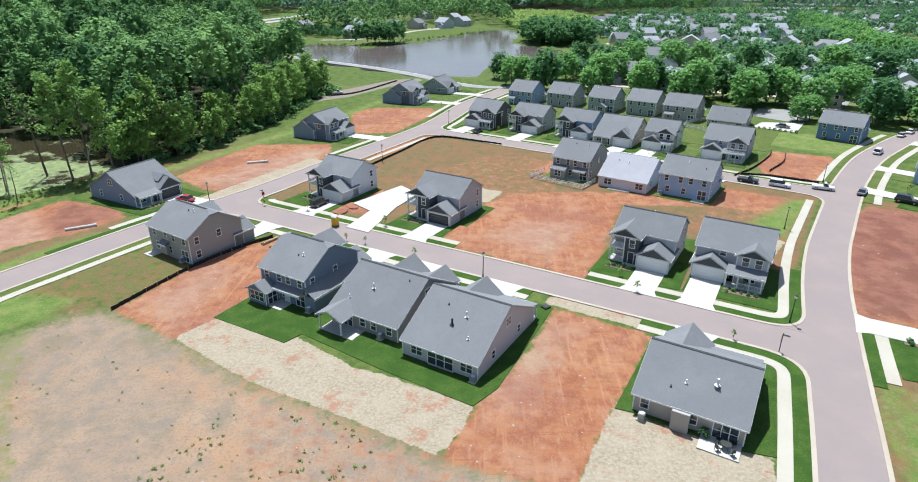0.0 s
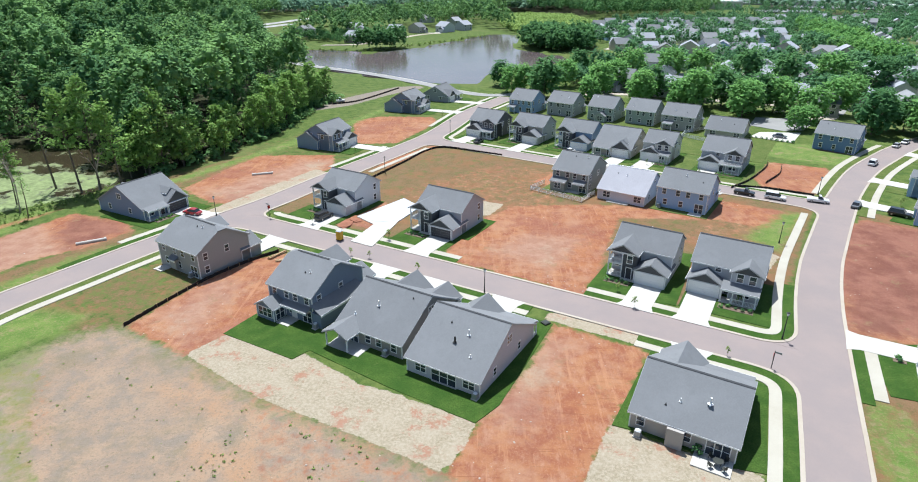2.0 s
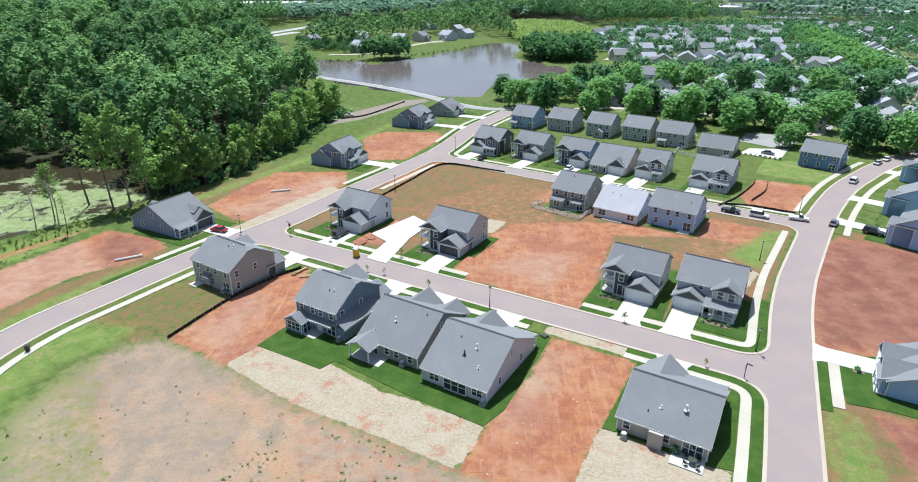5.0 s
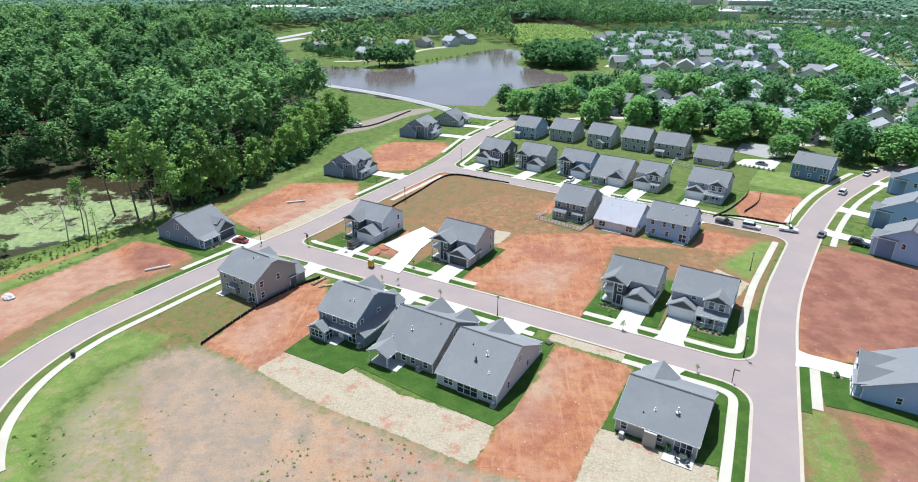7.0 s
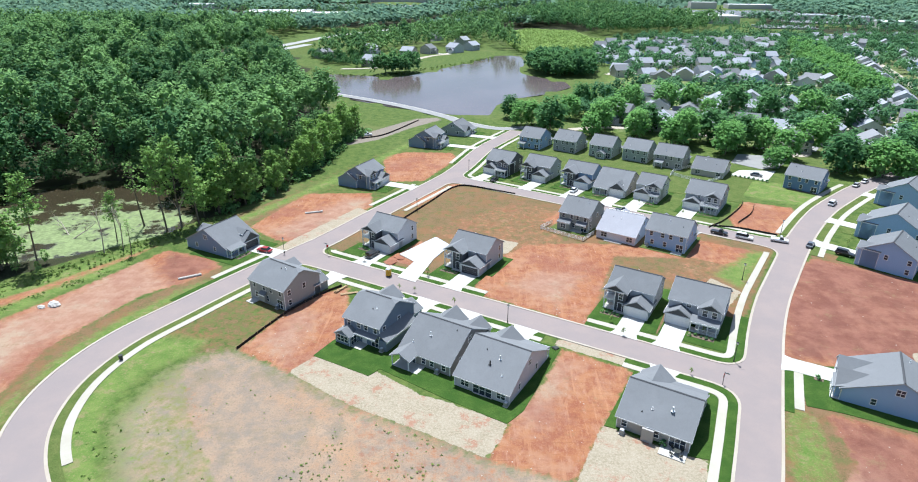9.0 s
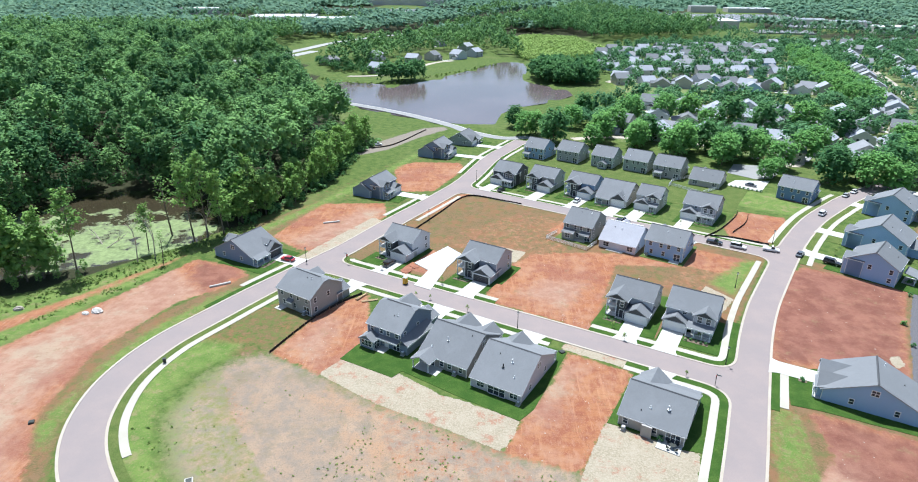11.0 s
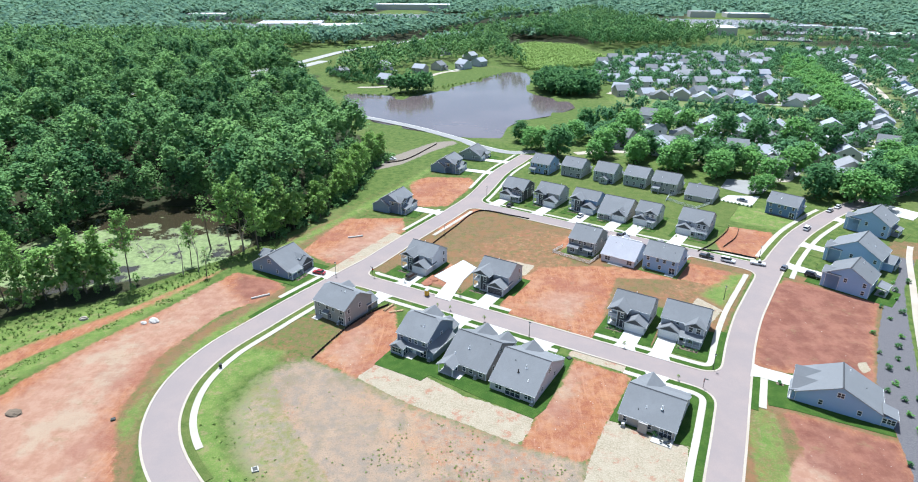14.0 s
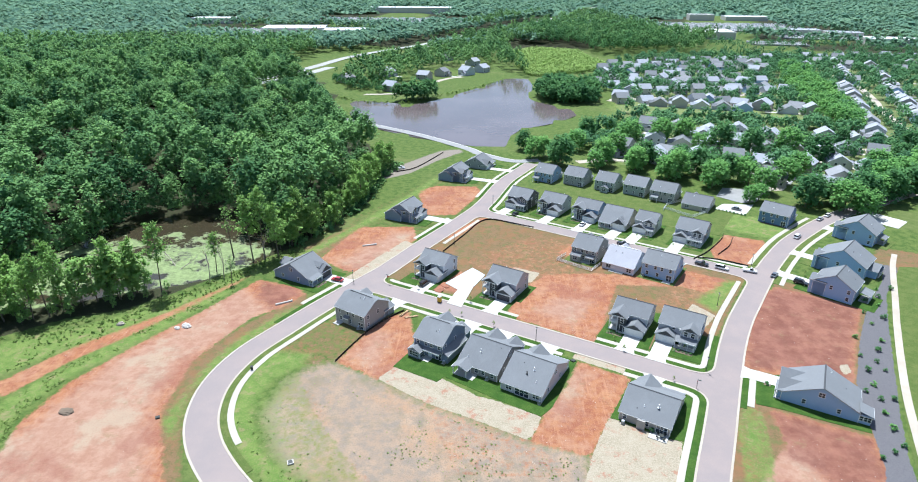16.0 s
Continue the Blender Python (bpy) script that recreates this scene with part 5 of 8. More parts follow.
# rear features of the trio and the taupe house
def add_sunroom(h, w, d):
    m = wall_mat("slate")
    volume(h, 1.3, 5.1, d, d + 2.7, 2.4, "y", m, None, 30, 0.3, 0.25)
    window(h, "back", 3.2, d + 2.7, 0.7, 2.9, 1.5, 3)
    window(h, "left", 1.3, d + 1.35, 0.12, 1.7, 2.1, 2)
    shed(h, -4.5, 1.2, d, d + 1.3, 2.55, 3.0, "back")
    door(h, "back", -0.6, d, 0.15, 0.95, 2.05)
    wing = wall_mat("slate")
    box("wing", -w / 2 - 1.9, -w / 2, 2.0, d + 0.3, -0.3, 2.45, wing, h)
    shed(h, -w / 2 - 2.2, -w / 2, 1.8, d + 0.5, 2.45, 3.7, "left")


add_sunroom(h3, 9.6, 12.4)


def add_covered_patio(h, d):
    rb, fb = roof_mesh(d - 2.5, d + 3.0, 1.7, 6.2, 2.5, "y", 26, 0.25, 0.2)
    part("patio_roof", rb, ROOF, h)
    put_boards(h, fb)
    for x in (1.95, 5.95):
        column(h, x, d + 2.8, 0.1, 2.45, 0.09)
    window(h, "back", 3.0, d, 0.12, 1.7, 2.1, 2)
    door(h, "back", 5.0, d, 0.15, 0.95, 2.05)


add_covered_patio(hm, 15.6)
# dark glazing added in place of the shaded, open porch recess
window(h1, "back", -0.2, 17.0, 0.10, 3.9, 2.15, 3)
roof_pipe(h1, 0.2, 13.3, 4.6, VENT_DARK, 0.14, 0.9)
roof_pipe(h1, -1.2, 11.8, 5.4, TRIM, 0.12, 0.9)
roof_pipe(hm, 1.0, 11.6, 5.0, TRIM, 0.12, 0.9)
roof_pipe(h2, -2.2, 10.6, 4.7, TRIM, 0.14, 0.9)
for hh in (h10, h11):
    volume(hh, -6.7, 1.0, 6.4, 14.4, 3.0, "x", wall_mat("bluegrey"), None, 30, 0.3, 0.2)
box("bump_out", 0.2, 2.0, 11.4, 12.1, 0.6, 2.5, wall_mat("taupe"), h4)
shed(h4, 0.0, 2.2, 11.4, 12.4, 2.45, 3.0, "back")
box("closet_wing", -0.4, 1.6, 14.6, 15.0, -0.3, 2.55, wall_mat("beige"), h2)
volume(r1, -1.0, 4.8, -0.9, 6.0, 2.8, "y", wall_mat("sky"), None, 34, rake=0.25)
box("rear_wing", 1.5, 5.4, 17.4, 20.0, -0.3, 2.5, wall_mat("sky"), r1)
shed(r1, 1.2, 5.7, 17.2, 20.4, 2.5, 3.4, "back")
row_windows(r1, "right", 5.4, (17.9, 18.8, 19.6), 0.9, 0.7, 1.2)


def screened_porch(h, x0, x1, y0, y1):
    """A porch on posts with a lean-to roof and dark screens behind a house."""
    shed(h, x0 - 0.2, x1 + 0.2, y0, y1 + 0.3, 2.5, 3.2, "back")
    for x in (x0, (x0 + x1) / 2, x1):
        column(h, x, y1, 0.1, 2.45)
    box("screen", x0 + 0.12, x1 - 0.12, y1 - 0.03, y1 + 0.01, 0.15, 2.4, DOOR_DARK, h)
    railing(h, x0, x1, y1 + 0.06, y1 + 0.06, 0.1)
    box("porch_floor", x0, x1, y0, y1, -0.1, 0.12, CONCRETE, h)


screened_porch(r2, -5.0, 0.5, 13.4, 16.4)
screened_porch(r3, -6.0, -1.0, 16.0, 19.5)
volume(r3, -6.2, 1.0, 12.0, 19.0, 3.0, "y", wall_mat("sky"), None, 26, trims=False)
screened_porch(r4, -4.0, 1.0, 14.0, 16.6)


def rear_annex(h, d, x0, x1, depth, key):
    """A small gabled sunroom on a rear wall."""
    volume(h, x0, x1, d, d + depth, 2.4, "y", wall_mat(key), None, 28, 0.25, 0.2)
    window(h, "back", (x0 + x1) / 2, d + depth, 0.8, (x1 - x0) * 0.55, 1.4, 2)


for hh, d, key in ((s1, 12.0, "olive"),):
    shed(hh, -4.6, -1.2, d, d + 1.6, 2.5, 3.1, "back")
    shed(hh, 0.4, 4.8, d, d + 2.2, 2.5, 3.1, "back")
    box("annex", 0.6, 4.6, d, d + 2.0, -0.2, 2.5, wall_mat(key), hh)
    window(hh, "back", 2.6, d + 2.0, 0.8, 1.6, 1.4, 2)

# ---- driveways, walks, lawns and patios ----
def to_world(h, x, y):
    p = h.matrix_world @ Vector((x, y, 0))
    return p.x, p.y


def driveway(h, x, y, run, w=5.0, flare=0.7, past=0.1):
    """A concrete drive from a garage straight to the kerb, flared at the street."""
    a, b = np.array(to_world(h, x, y)), np.array(to_world(h, x, y - 45))
    hit = cross(np.array([a, b]), run)
    if hit is None:
        return None
    L = float(np.linalg.norm(hit[2] - a)) + past
    pts = [(x - w / 2, y), (x - w / 2, y - L + 1.8), (x - w / 2 - flare, y - L), (x + w / 2 + flare, y - L), (x + w / 2, y - L + 1.8), (x + w / 2, y)]
    ob = poly_slab("driveway", [to_world(h, *p) for p in pts], 0.098, CONCRETE)
    return tagged(ob, "bright new concrete driveway in front of a garage", "driveway", "driveways", "structure")


def rect_slab(name, h, x0, x1, y0, y1, top, m, label, cat, group):
    ob = poly_slab(name, [to_world(h, x, y) for x, y in ((x0, y0), (x1, y0), (x1, y1), (x0, y1))], top, m)
    return tagged(ob, label, cat, group, "structure")


def lawn(h, x0, x1, y0, y1, m=None, k=0):
    return rect_slab("lawn", h, x0, x1, y0, y1, 0.025 + 0.004 * k, m or SOD, "fresh green sod lawn beside a new house", "lawn", "lawns")


def patio(h, x0, x1, y0, y1):
    return rect_slab("patio", h, x0, x1, y0, y1, 0.11, CONCRETE, "white concrete patio slab behind a house", "patio", "patios")


# trio
tagged(poly_slab("lawn", [(-36.5, 84.8), (-39.3, 79.2), (-26.5, 72.6), (-24.5, 75), (-11.1, 66.2), (0.6, 59.4), (3.8, 63), (13.4, 83.9), (11.2, 85.2), (-24.5, 104)], 0.03, SOD), "dark green sod lawn behind three new houses", "lawn", "lawns", "structure")
tagged(poly_slab("lawn", [(17.9, 59.6), (20.2, 58.8), (31.2, 52.6), (34.3, 51.8), (35.6, 55.6), (41.3, 68.3), (38.5, 70.8), (27.4, 76.7)], 0.034, SOD), "dark green sod lawn round the corner house", "lawn", "lawns", "structure")
driveway(h1, 2.8, -1.0, EDGE_Y)
driveway(hm, 3.0, -1.5, EDGE_Y)
driveway(h3, -2.0, -3.0, EDGE_Y, 5.2)
driveway(h4, -3.2, -2.5, EDGE_Y)
driveway(h2, 3.1, -1.5, EDGE_Y)
patio(h1, -2.2, 1.8, 16.9, 17.6)
patio(hm, 1.6, 6.2, 15.6, 18.8)
patio(hm, 0.0, 1.7, 15.6, 18.9)
patio(h3, -1.4, 1.2, 12.4, 15.3)
patio(h4, 3.2, 5.6, 11.4, 14.0)
patio(h2, -6.0, -1.6, 13.9, 16.9)
# north of the middle street
for hh, w, d, gx, back in ((h7, 10.6, 13.0, 2.5, 13), (h8, 11.2, 13.4, 2.8, 13.4), (h5, 10.8, 13.2, 2.6, 10), (h6, 11.6, 13.2, -3.0, 12)):
    driveway(hh, gx, 0, EDGE_X, 5.0)
lawn(h7, -7.5, 6.6, -6.2, 2.0)
lawn(h7, 5.0, 7.2, 2.0, 13.0, None, 1)
lawn(h8, -6.6, 7.0, -6.2, 2.0)
lawn(h8, 5.2, 8.6, 2.0, 15.0, None, 1)
lawn(h5, -7.0, 6.9, -6.2, 11.0)
lawn(h6, -5.9, 11.4, -6.0, 10.5, None, 1)
box_pts = [(-17.4, 144.2), (-12.6, 138.2), (-16.6, 129.5), (-20.8, 113.6), (-25.8, 116.4), (-22.4, 126.3), (-27.0, 131.0)]
tagged(poly_slab("foundation_slab", [(-17.4, 144.2), (-12.6, 138.2), (-16.6, 129.0), (-21.6, 127.6), (-27.0, 131.0)], 0.17, PAD), "bluish sheeted foundation slab of an unbuilt house", "concrete slab", kind="structure")
tagged(poly_slab("driveway", box_pts, 0.13, CONCRETE), "white concrete drive up to a bare foundation", "driveway", "driveways", kind="structure")
# west
driveway(h9, 2.8, -0.6, B_L)
lawn(h9, -9.0, 8.5, -5.6, 12.0)
driveway(h10, 2.9, 0, B_L)
lawn(h10, -7.0, 6.5, -6.5, 0.5)
driveway(h11, 2.9, 0, B_L)
lawn(h11, -6.5, 7.0, -6.5, 0.5)
driveway(h12, -2.8, -0.4, B_L)
lawn(h12, -6.5, 7.0, -6.5, 1.0)
tagged(poly_slab("lawn", [(42.2, 113.4), (45.8, 112.2), (40.6, 101), (35.4, 90.6), (31.2, 92.6), (35, 98)], 0.016, SOD), "green sod strip between two new houses", "lawn", "lawns", "structure")
# far street
for hh, w, gx, k in ((n1, 10.5, -2.4, 0), (n2, 11.0, 2.7, 1), (n3, 11.4, 2.9, 0), (n4, 11.8, 2.8, 1), (n5, 8.6, -1.5, 0), (n6, 11.4, -2.9, 1)):
    driveway(hh, gx, -0.4 if hh is n4 else 0, EDGE_Z, 4.9)
    lawn(hh, -w / 2 - 1.6, w / 2 + 1.6, -5.0, 15.0, None, k)
for hh, gx in ((s1, -2.1), (s2, 2.8), (s3, -3.0)):
    driveway(hh, gx, -2.0, EDGE_X, 4.9)
lawn(s1, -6.2, 6.6, -3.0, 16.0, SOD_THIN)
lawn(s3, -7.0, 6.6, -4.0, 14.0, SOD_THIN)
patio(s2, -2.5, 3.0, 14.5, 16.6)
patio(s3, -5.4, -2.4, 11.0, 13.6)
patio(s1, -3.5, 0.5, 12.0, 14.4)
tagged(poly_slab("lawn", [(4, 226), (20, 262), (48, 252), (90, 226), (104, 210), (88, 182), (60, 196), (30, 214)], 0.012, SOD_THIN), "green back lawns between two rows of houses", "lawn", "lawns", "structure")
# east
tagged(poly_slab("lawn", [(61.4, 79.6), (70, 79.6), (85.5, 70.0), (80.6, 56.4), (62.5, 64.8), (57.0, 66.6)], 0.026, SOD), "dark green sod lawn round the blue-grey house", "lawn", "lawns", "structure")
driveway(r1, -2.7, -0.8, D_R)
for hh in (r2, r3, r4):
    driveway(hh, -2.6, -2.0, D_R, 4.9)
    lawn(hh, -6.3, 6.3, -5.5, 20.0, SOD_THIN if hh is not r2 else SOD)
tagged(poly_slab("parking_lot", [(104, 236), (113, 226), (121, 228), (141, 256), (150, 258), (160, 275), (150, 275), (122, 249), (112, 251)], 0.045, ASPHALT_FAR), "grey asphalt lot behind the rear row of houses", "parking lot", "parking lots", "structure")
# park path and court beside the mulch bed
PATH_E = smooth_line([(152, 165), (144.5, 153), (131, 128.8), (119.6, 108.7), (107, 87), (97.9, 70.4), (90, 54), (82, 36)], 2)
tagged(strip("footpath", PATH_E, 1.0, -1.0, 0.05, KERB), "pale concrete footpath through the park grass", "footpath", kind="structure")
tagged(poly_slab("lawn", [(93.5, 65), (112, 98), (129, 128.6), (147, 153), (200, 150), (180, 90), (120, 30), (80, 30), (85, 48)], 0.0, SOD_THIN), "green park grass beyond the mulch bed", "lawn", "lawns", "structure")
tagged(poly_slab("court", [(159.7, 205.2), (170, 215), (179, 203), (170, 194)], 0.06, CONCRETE), "white concrete court beside the road", "court", kind="structure")

# ---- trees ----
def blob(seed, rings=4, segs=7):
    """A lumpy closed shell as arrays, radius about 1."""
    r = np.random.RandomState(seed)
    v = [(0, 0, 1.0)]
    for i in range(1, rings):
        th = math.pi * i / rings
        for j in range(segs):
            ph = 2 * math.pi * (j + 0.5 * (i % 2)) / segs
            k = r.uniform(0.8, 1.15)
            v.append((k * math.sin(th) * math.cos(ph), k * math.sin(th) * math.sin(ph), k * math.cos(th)))
    v.append((0, 0, -1.0))
    f = []
    for j in range(segs):
        a, b = 1 + j, 1 + (j + 1) % segs
        f.append((0, a, b, b))
        for i in range(rings - 2):
            p, q = 1 + i * segs + j, 1 + i * segs + (j + 1) % segs
            f.append((p, p + segs, q + segs, q))
        last = 1 + (rings - 2) * segs
        f.append((last + j, len(v) - 1, last + (j + 1) % segs, last + (j + 1) % segs))
    return np.array(v), np.array(f)


def crown_arrays(seed, rad, height, lobes, leaves, size, flat=1.0, core=(4, 7), dome=0.0):
    """Leaf clumps on overlapping lobes, uneven in outline. Base of the crown at z = 0."""
    r = np.random.RandomState(seed)
    verts, faces = [], []
    n0 = 0
    cs, rs = [], []
    for i in range(lobes):
        t = (i + 0.5) / lobes
        if dome:
            ct = 1.0 - dome * t
            st = math.sqrt(max(0.0, 1 - ct * ct))
            a = i * 2.4 + r.uniform(-0.4, 0.4)
            q = rad * 0.62 * st * r.uniform(0.75, 1.12)
            cs.append((q * math.cos(a), q * math.sin(a), height * (0.50 + 0.35 * ct + r.uniform(-0.05, 0.05))))
            rs.append(rad * r.uniform(0.28, 0.46))
            continue
        z = height * (0.16 + 0.68 * t)
        reach = rad * (0.72 * math.sin(math.pi * (0.18 + 0.78 * t)) ** 0.7)
        a = i * 2.4 + r.uniform(-0.5, 0.5)
        q = reach * r.uniform(0.6, 1.05)
        cs.append((q * math.cos(a), q * math.sin(a), z + height * r.uniform(-0.05, 0.05)))
        rs.append(rad * r.uniform(0.36, 0.54))
    cs, rs = np.array(cs), np.array(rs)
    bv, bf = blob(seed, *core)
    for c, q in zip(cs, rs):
        verts.append(bv * q * 0.46 * np.array([1, 1, flat * 0.9]) + c)
        faces.append(bf + n0)
        n0 += len(bv)
    pick = r.choice(lobes, leaves, p=rs**2 / np.sum(rs**2))
    d = r.normal(size=(leaves, 3))
    d[:, 2] += 0.3
    if dome:
        d += 0.9 * (cs[pick] - np.array([0, 0, height * 0.45])) / rad
    d /= np.linalg.norm(d, axis=1)[:, None]
    pos = cs[pick] + d * (rs[pick] * r.uniform(0.62, 1.15, leaves))[:, None] * np.array([1, 1, flat])
    nrm = d * 0.45 + np.array([0, 0, 0.85]) + r.normal(size=(leaves, 3)) * 0.36
    nrm /= np.linalg.norm(nrm, axis=1)[:, None]
    up = r.normal(size=(leaves, 3))
    tx = np.cross(nrm, up)
    tx /= np.linalg.norm(tx, axis=1)[:, None] + 1e-9
    ty = np.cross(nrm, tx)
    s = (size * r.uniform(0.6, 1.35, leaves))[:, None]
    drop = nrm * s * 0.3
    quad = np.stack([pos - tx * s, pos - ty * s * 0.7 - drop, pos + tx * s, pos + ty * s * 0.7 - drop], 1).reshape(-1, 3)
    verts.append(quad)
    faces.append(np.arange(leaves * 4).reshape(-1, 4) + n0)
    return np.vstack(verts), np.vstack(faces)


def fast_mesh(name, co, quads, material, tint=None):
    """A mesh from arrays of corners and quads (a repeated last corner makes a triangle)."""
    me = bpy.data.meshes.new(name)
    tri = quads[:, 2] == quads[:, 3]
    loops = np.concatenate([quads[~tri].ravel(), quads[tri][:, :3].ravel()])
    nq, nt = int((~tri).sum()), int(tri.sum())
    start = np.concatenate([np.arange(nq) * 4, nq * 4 + np.arange(nt) * 3])
    me.vertices.add(len(co))
    me.vertices.foreach_set("co", np.asarray(co, np.float32).ravel())
    me.loops.add(len(loops))
    me.loops.foreach_set("vertex_index", loops.astype(np.int32))
    me.polygons.add(nq + nt)
    me.polygons.foreach_set("loop_start", start.astype(np.int32))
    me.update(calc_edges=True)
    me.materials.append(material)
    if tint is not None:
        at = me.attributes.new("tint", "FLOAT", "POINT")
        at.data.foreach_set("value", np.asarray(tint, np.float32))
    return me


def trunk_mesh(name, seed, h, r0, lean=0.3, limbs=4, reach=2.0, first=0.45):
    """A tapered, slightly bent trunk with a few limbs."""
    r = random.Random(seed)
    bm = bmesh.new()

    def tube(p, q, a, b, n=6):
        p, q = Vector(p), Vector(q)
        m = (q - p).to_track_quat("Z", "Y").to_matrix().to_4x4()
        bmesh.ops.create_cone(bm, cap_ends=True, segments=n, radius1=a, radius2=b, depth=(q - p).length, matrix=Matrix.Translation((p + q) / 2) @ m)

    pts = [Vector((0, 0, -0.4))]
    for i in range(1, 4):
        pts.append(Vector((r.uniform(-lean, lean), r.uniform(-lean, lean), h * i / 3)))
    for i in range(3):
        tube(pts[i], pts[i + 1], r0 * (1 - 0.28 * i), r0 * (1 - 0.28 * (i + 1)))
    for i in range(limbs):
        z = h * r.uniform(first, 0.95)
        a = i * 2.1 + r.random()
        tube((0, 0, z), (reach * math.cos(a), reach * math.sin(a), z + reach * r.uniform(0.5, 1.0)), r0 * 0.4, r0 * 0.12, 5)
    me = bpy.data.meshes.new(name)
    bm.to_mesh(me)
    bm.free()
    me.materials.append(BARK)
    return me


def tree_kind(seed, rad, crown_h, clear, lobes, leaves, size, mat, r0, label, tint, name="tree", group="", dome=0.0):
    """The meshes and words that every tree of one kind shares."""
    co, q = crown_arrays(seed, rad, crown_h, lobes, leaves, size, 1.0, (3, 6), dome)
    crown = fast_mesh("crown", co + np.array([0, 0, clear]), q, mat, np.full(len(co), tint))
    trunk = trunk_mesh("trunk", seed, clear + crown_h * 0.6, r0, 0.25, 4, rad * 0.5, clear / (clear + crown_h * 0.6))
    return {"crown": crown, "trunk": trunk, "label": label, "name": name, "group": group}


def plant(kind, x, y, scale=1.0, turn=0.0, z=0.0):
    t = new(kind["name"])
    t.matrix_world = pose(x, y, z, 0, 0, turn) @ Matrix.Diagonal((scale, scale, scale, 1))
    under(new("trunk", kind["trunk"]), t)
    under(new("crown", kind["crown"]), t)
    return tagged(t, kind["label"], "tree" if kind["name"] == "tree" else "shrub", kind["group"])


STREET = [tree_kind(100 + i, 5.6, 11.0, 0.2, 28, 700, 0.52, (LEAF, LEAF_BRIGHT, LEAF, LEAF_BRIGHT)[i], 0.22, ("dark green rounded shade tree with a dense crown", "bright green rounded shade tree in full leaf", "deep green broad shade tree among houses", "light green maple with an uneven crown")[i], (0.25, 0.55, 0.6, 0.8)[i], group="shade trees of the old estate", dome=1.8) for i in range(4)]
EDGE = [tree_kind(120 + i, 3.9, 15.5, 0.8, 18, 430, 0.5, LEAF_SWAMP, 0.2, "tall leafy tree at the woodland edge", 0.45 + 0.12 * i, group="woodland edge trees", dome=1.85) for i in range(4)]

def wispy_kind(seed, h, spread, first, boughs, per, size, tint):
    """A tall, half-open tree: a long bare trunk, rising boughs, and loose sprays of leaves along them."""
    r = np.random.RandomState(seed)
    lean = r.uniform(-0.06, 0.06, 2)
    wood, pos = [], []
    top = np.array([lean[0] * h, lean[1] * h, h])
    bm = bmesh.new()

    def tube(p, q, a, b, n=6):
        p, q = Vector(p), Vector(q)
        m = (q - p).to_track_quat("Z", "Y").to_matrix().to_4x4()
        bmesh.ops.create_cone(bm, cap_ends=True, segments=n, radius1=a, radius2=b, depth=(q - p).length, matrix=Matrix.Translation((p + q) / 2) @ m)

    knots = [np.array([0, 0, -0.5])] + [top * k + np.append(r.uniform(-0.35, 0.35, 2), 0) for k in (0.35, 0.65, 0.97)]
    for k in range(3):
        tube(knots[k], knots[k + 1], 0.30 - 0.085 * k, 0.215 - 0.085 * k)
    for i in range(boughs):
        t = first + (0.97 - first) * (i + r.rand() * 0.8) / boughs
        base = top * t
        a = i * 2.4 + r.uniform(-0.5, 0.5)
        out = spread * (1.0 - 0.62 * max(0.0, (t - 0.55) / 0.45)) * r.uniform(0.45, 1.15)
        end = base + np.array([out * math.cos(a), out * math.sin(a), out * r.uniform(0.25, 0.9)])
        tube(base, end, 0.075, 0.025, 4)
        k = r.uniform(0.35, 1.1, per)[:, None]
        pos.append(base + (end - base) * k + r.normal(size=(per, 3)) * np.array([0.62, 0.62, 0.5]) * (0.75 + 0.25 * out / spread))
    pos = np.vstack(pos)
    n = len(pos)
    nrm = r.normal(size=(n, 3)) * 0.5 + np.array([0, 0, 0.8])
    nrm /= np.linalg.norm(nrm, axis=1)[:, None]
    tx = np.cross(nrm, r.normal(size=(n, 3)))
    tx /= np.linalg.norm(tx, axis=1)[:, None]
    ty = np.cross(nrm, tx)
    s = (size * r.uniform(0.6, 1.3, n))[:, None]
    co = np.stack([pos - tx * s, pos - ty * s * 0.65, pos + tx * s, pos + ty * s * 0.65], 1).reshape(-1, 3)
    crown = fast_mesh("crown", co, np.arange(n * 4).reshape(-1, 4), LEAF_SWAMP, np.full(n * 4, tint))
    trunk = bm_mesh(bm, "trunk", BARK)
    return {"crown": crown, "trunk": trunk, "label": "tall thin-crowned tree with a bare trunk by the swamp", "name": "tree", "group": "swamp trees"}


TALL = [wispy_kind(130, 27, 4.6, 0.40, 34, 34, 0.50, 0.5), wispy_kind(131, 24, 4.4, 0.28, 36, 36, 0.50, 0.75), wispy_kind(132, 29, 4.8, 0.45, 32, 34, 0.48, 0.35), wispy_kind(133, 19, 5.2, 0.12, 40, 36, 0.52, 0.9)]
BARE = wispy_kind(136, 21, 3.8, 0.5, 18, 9, 0.40, 0.2)
BARE["label"] = "half-dead thin tree with few leaves standing in the swamp"

rng = random.Random(7)
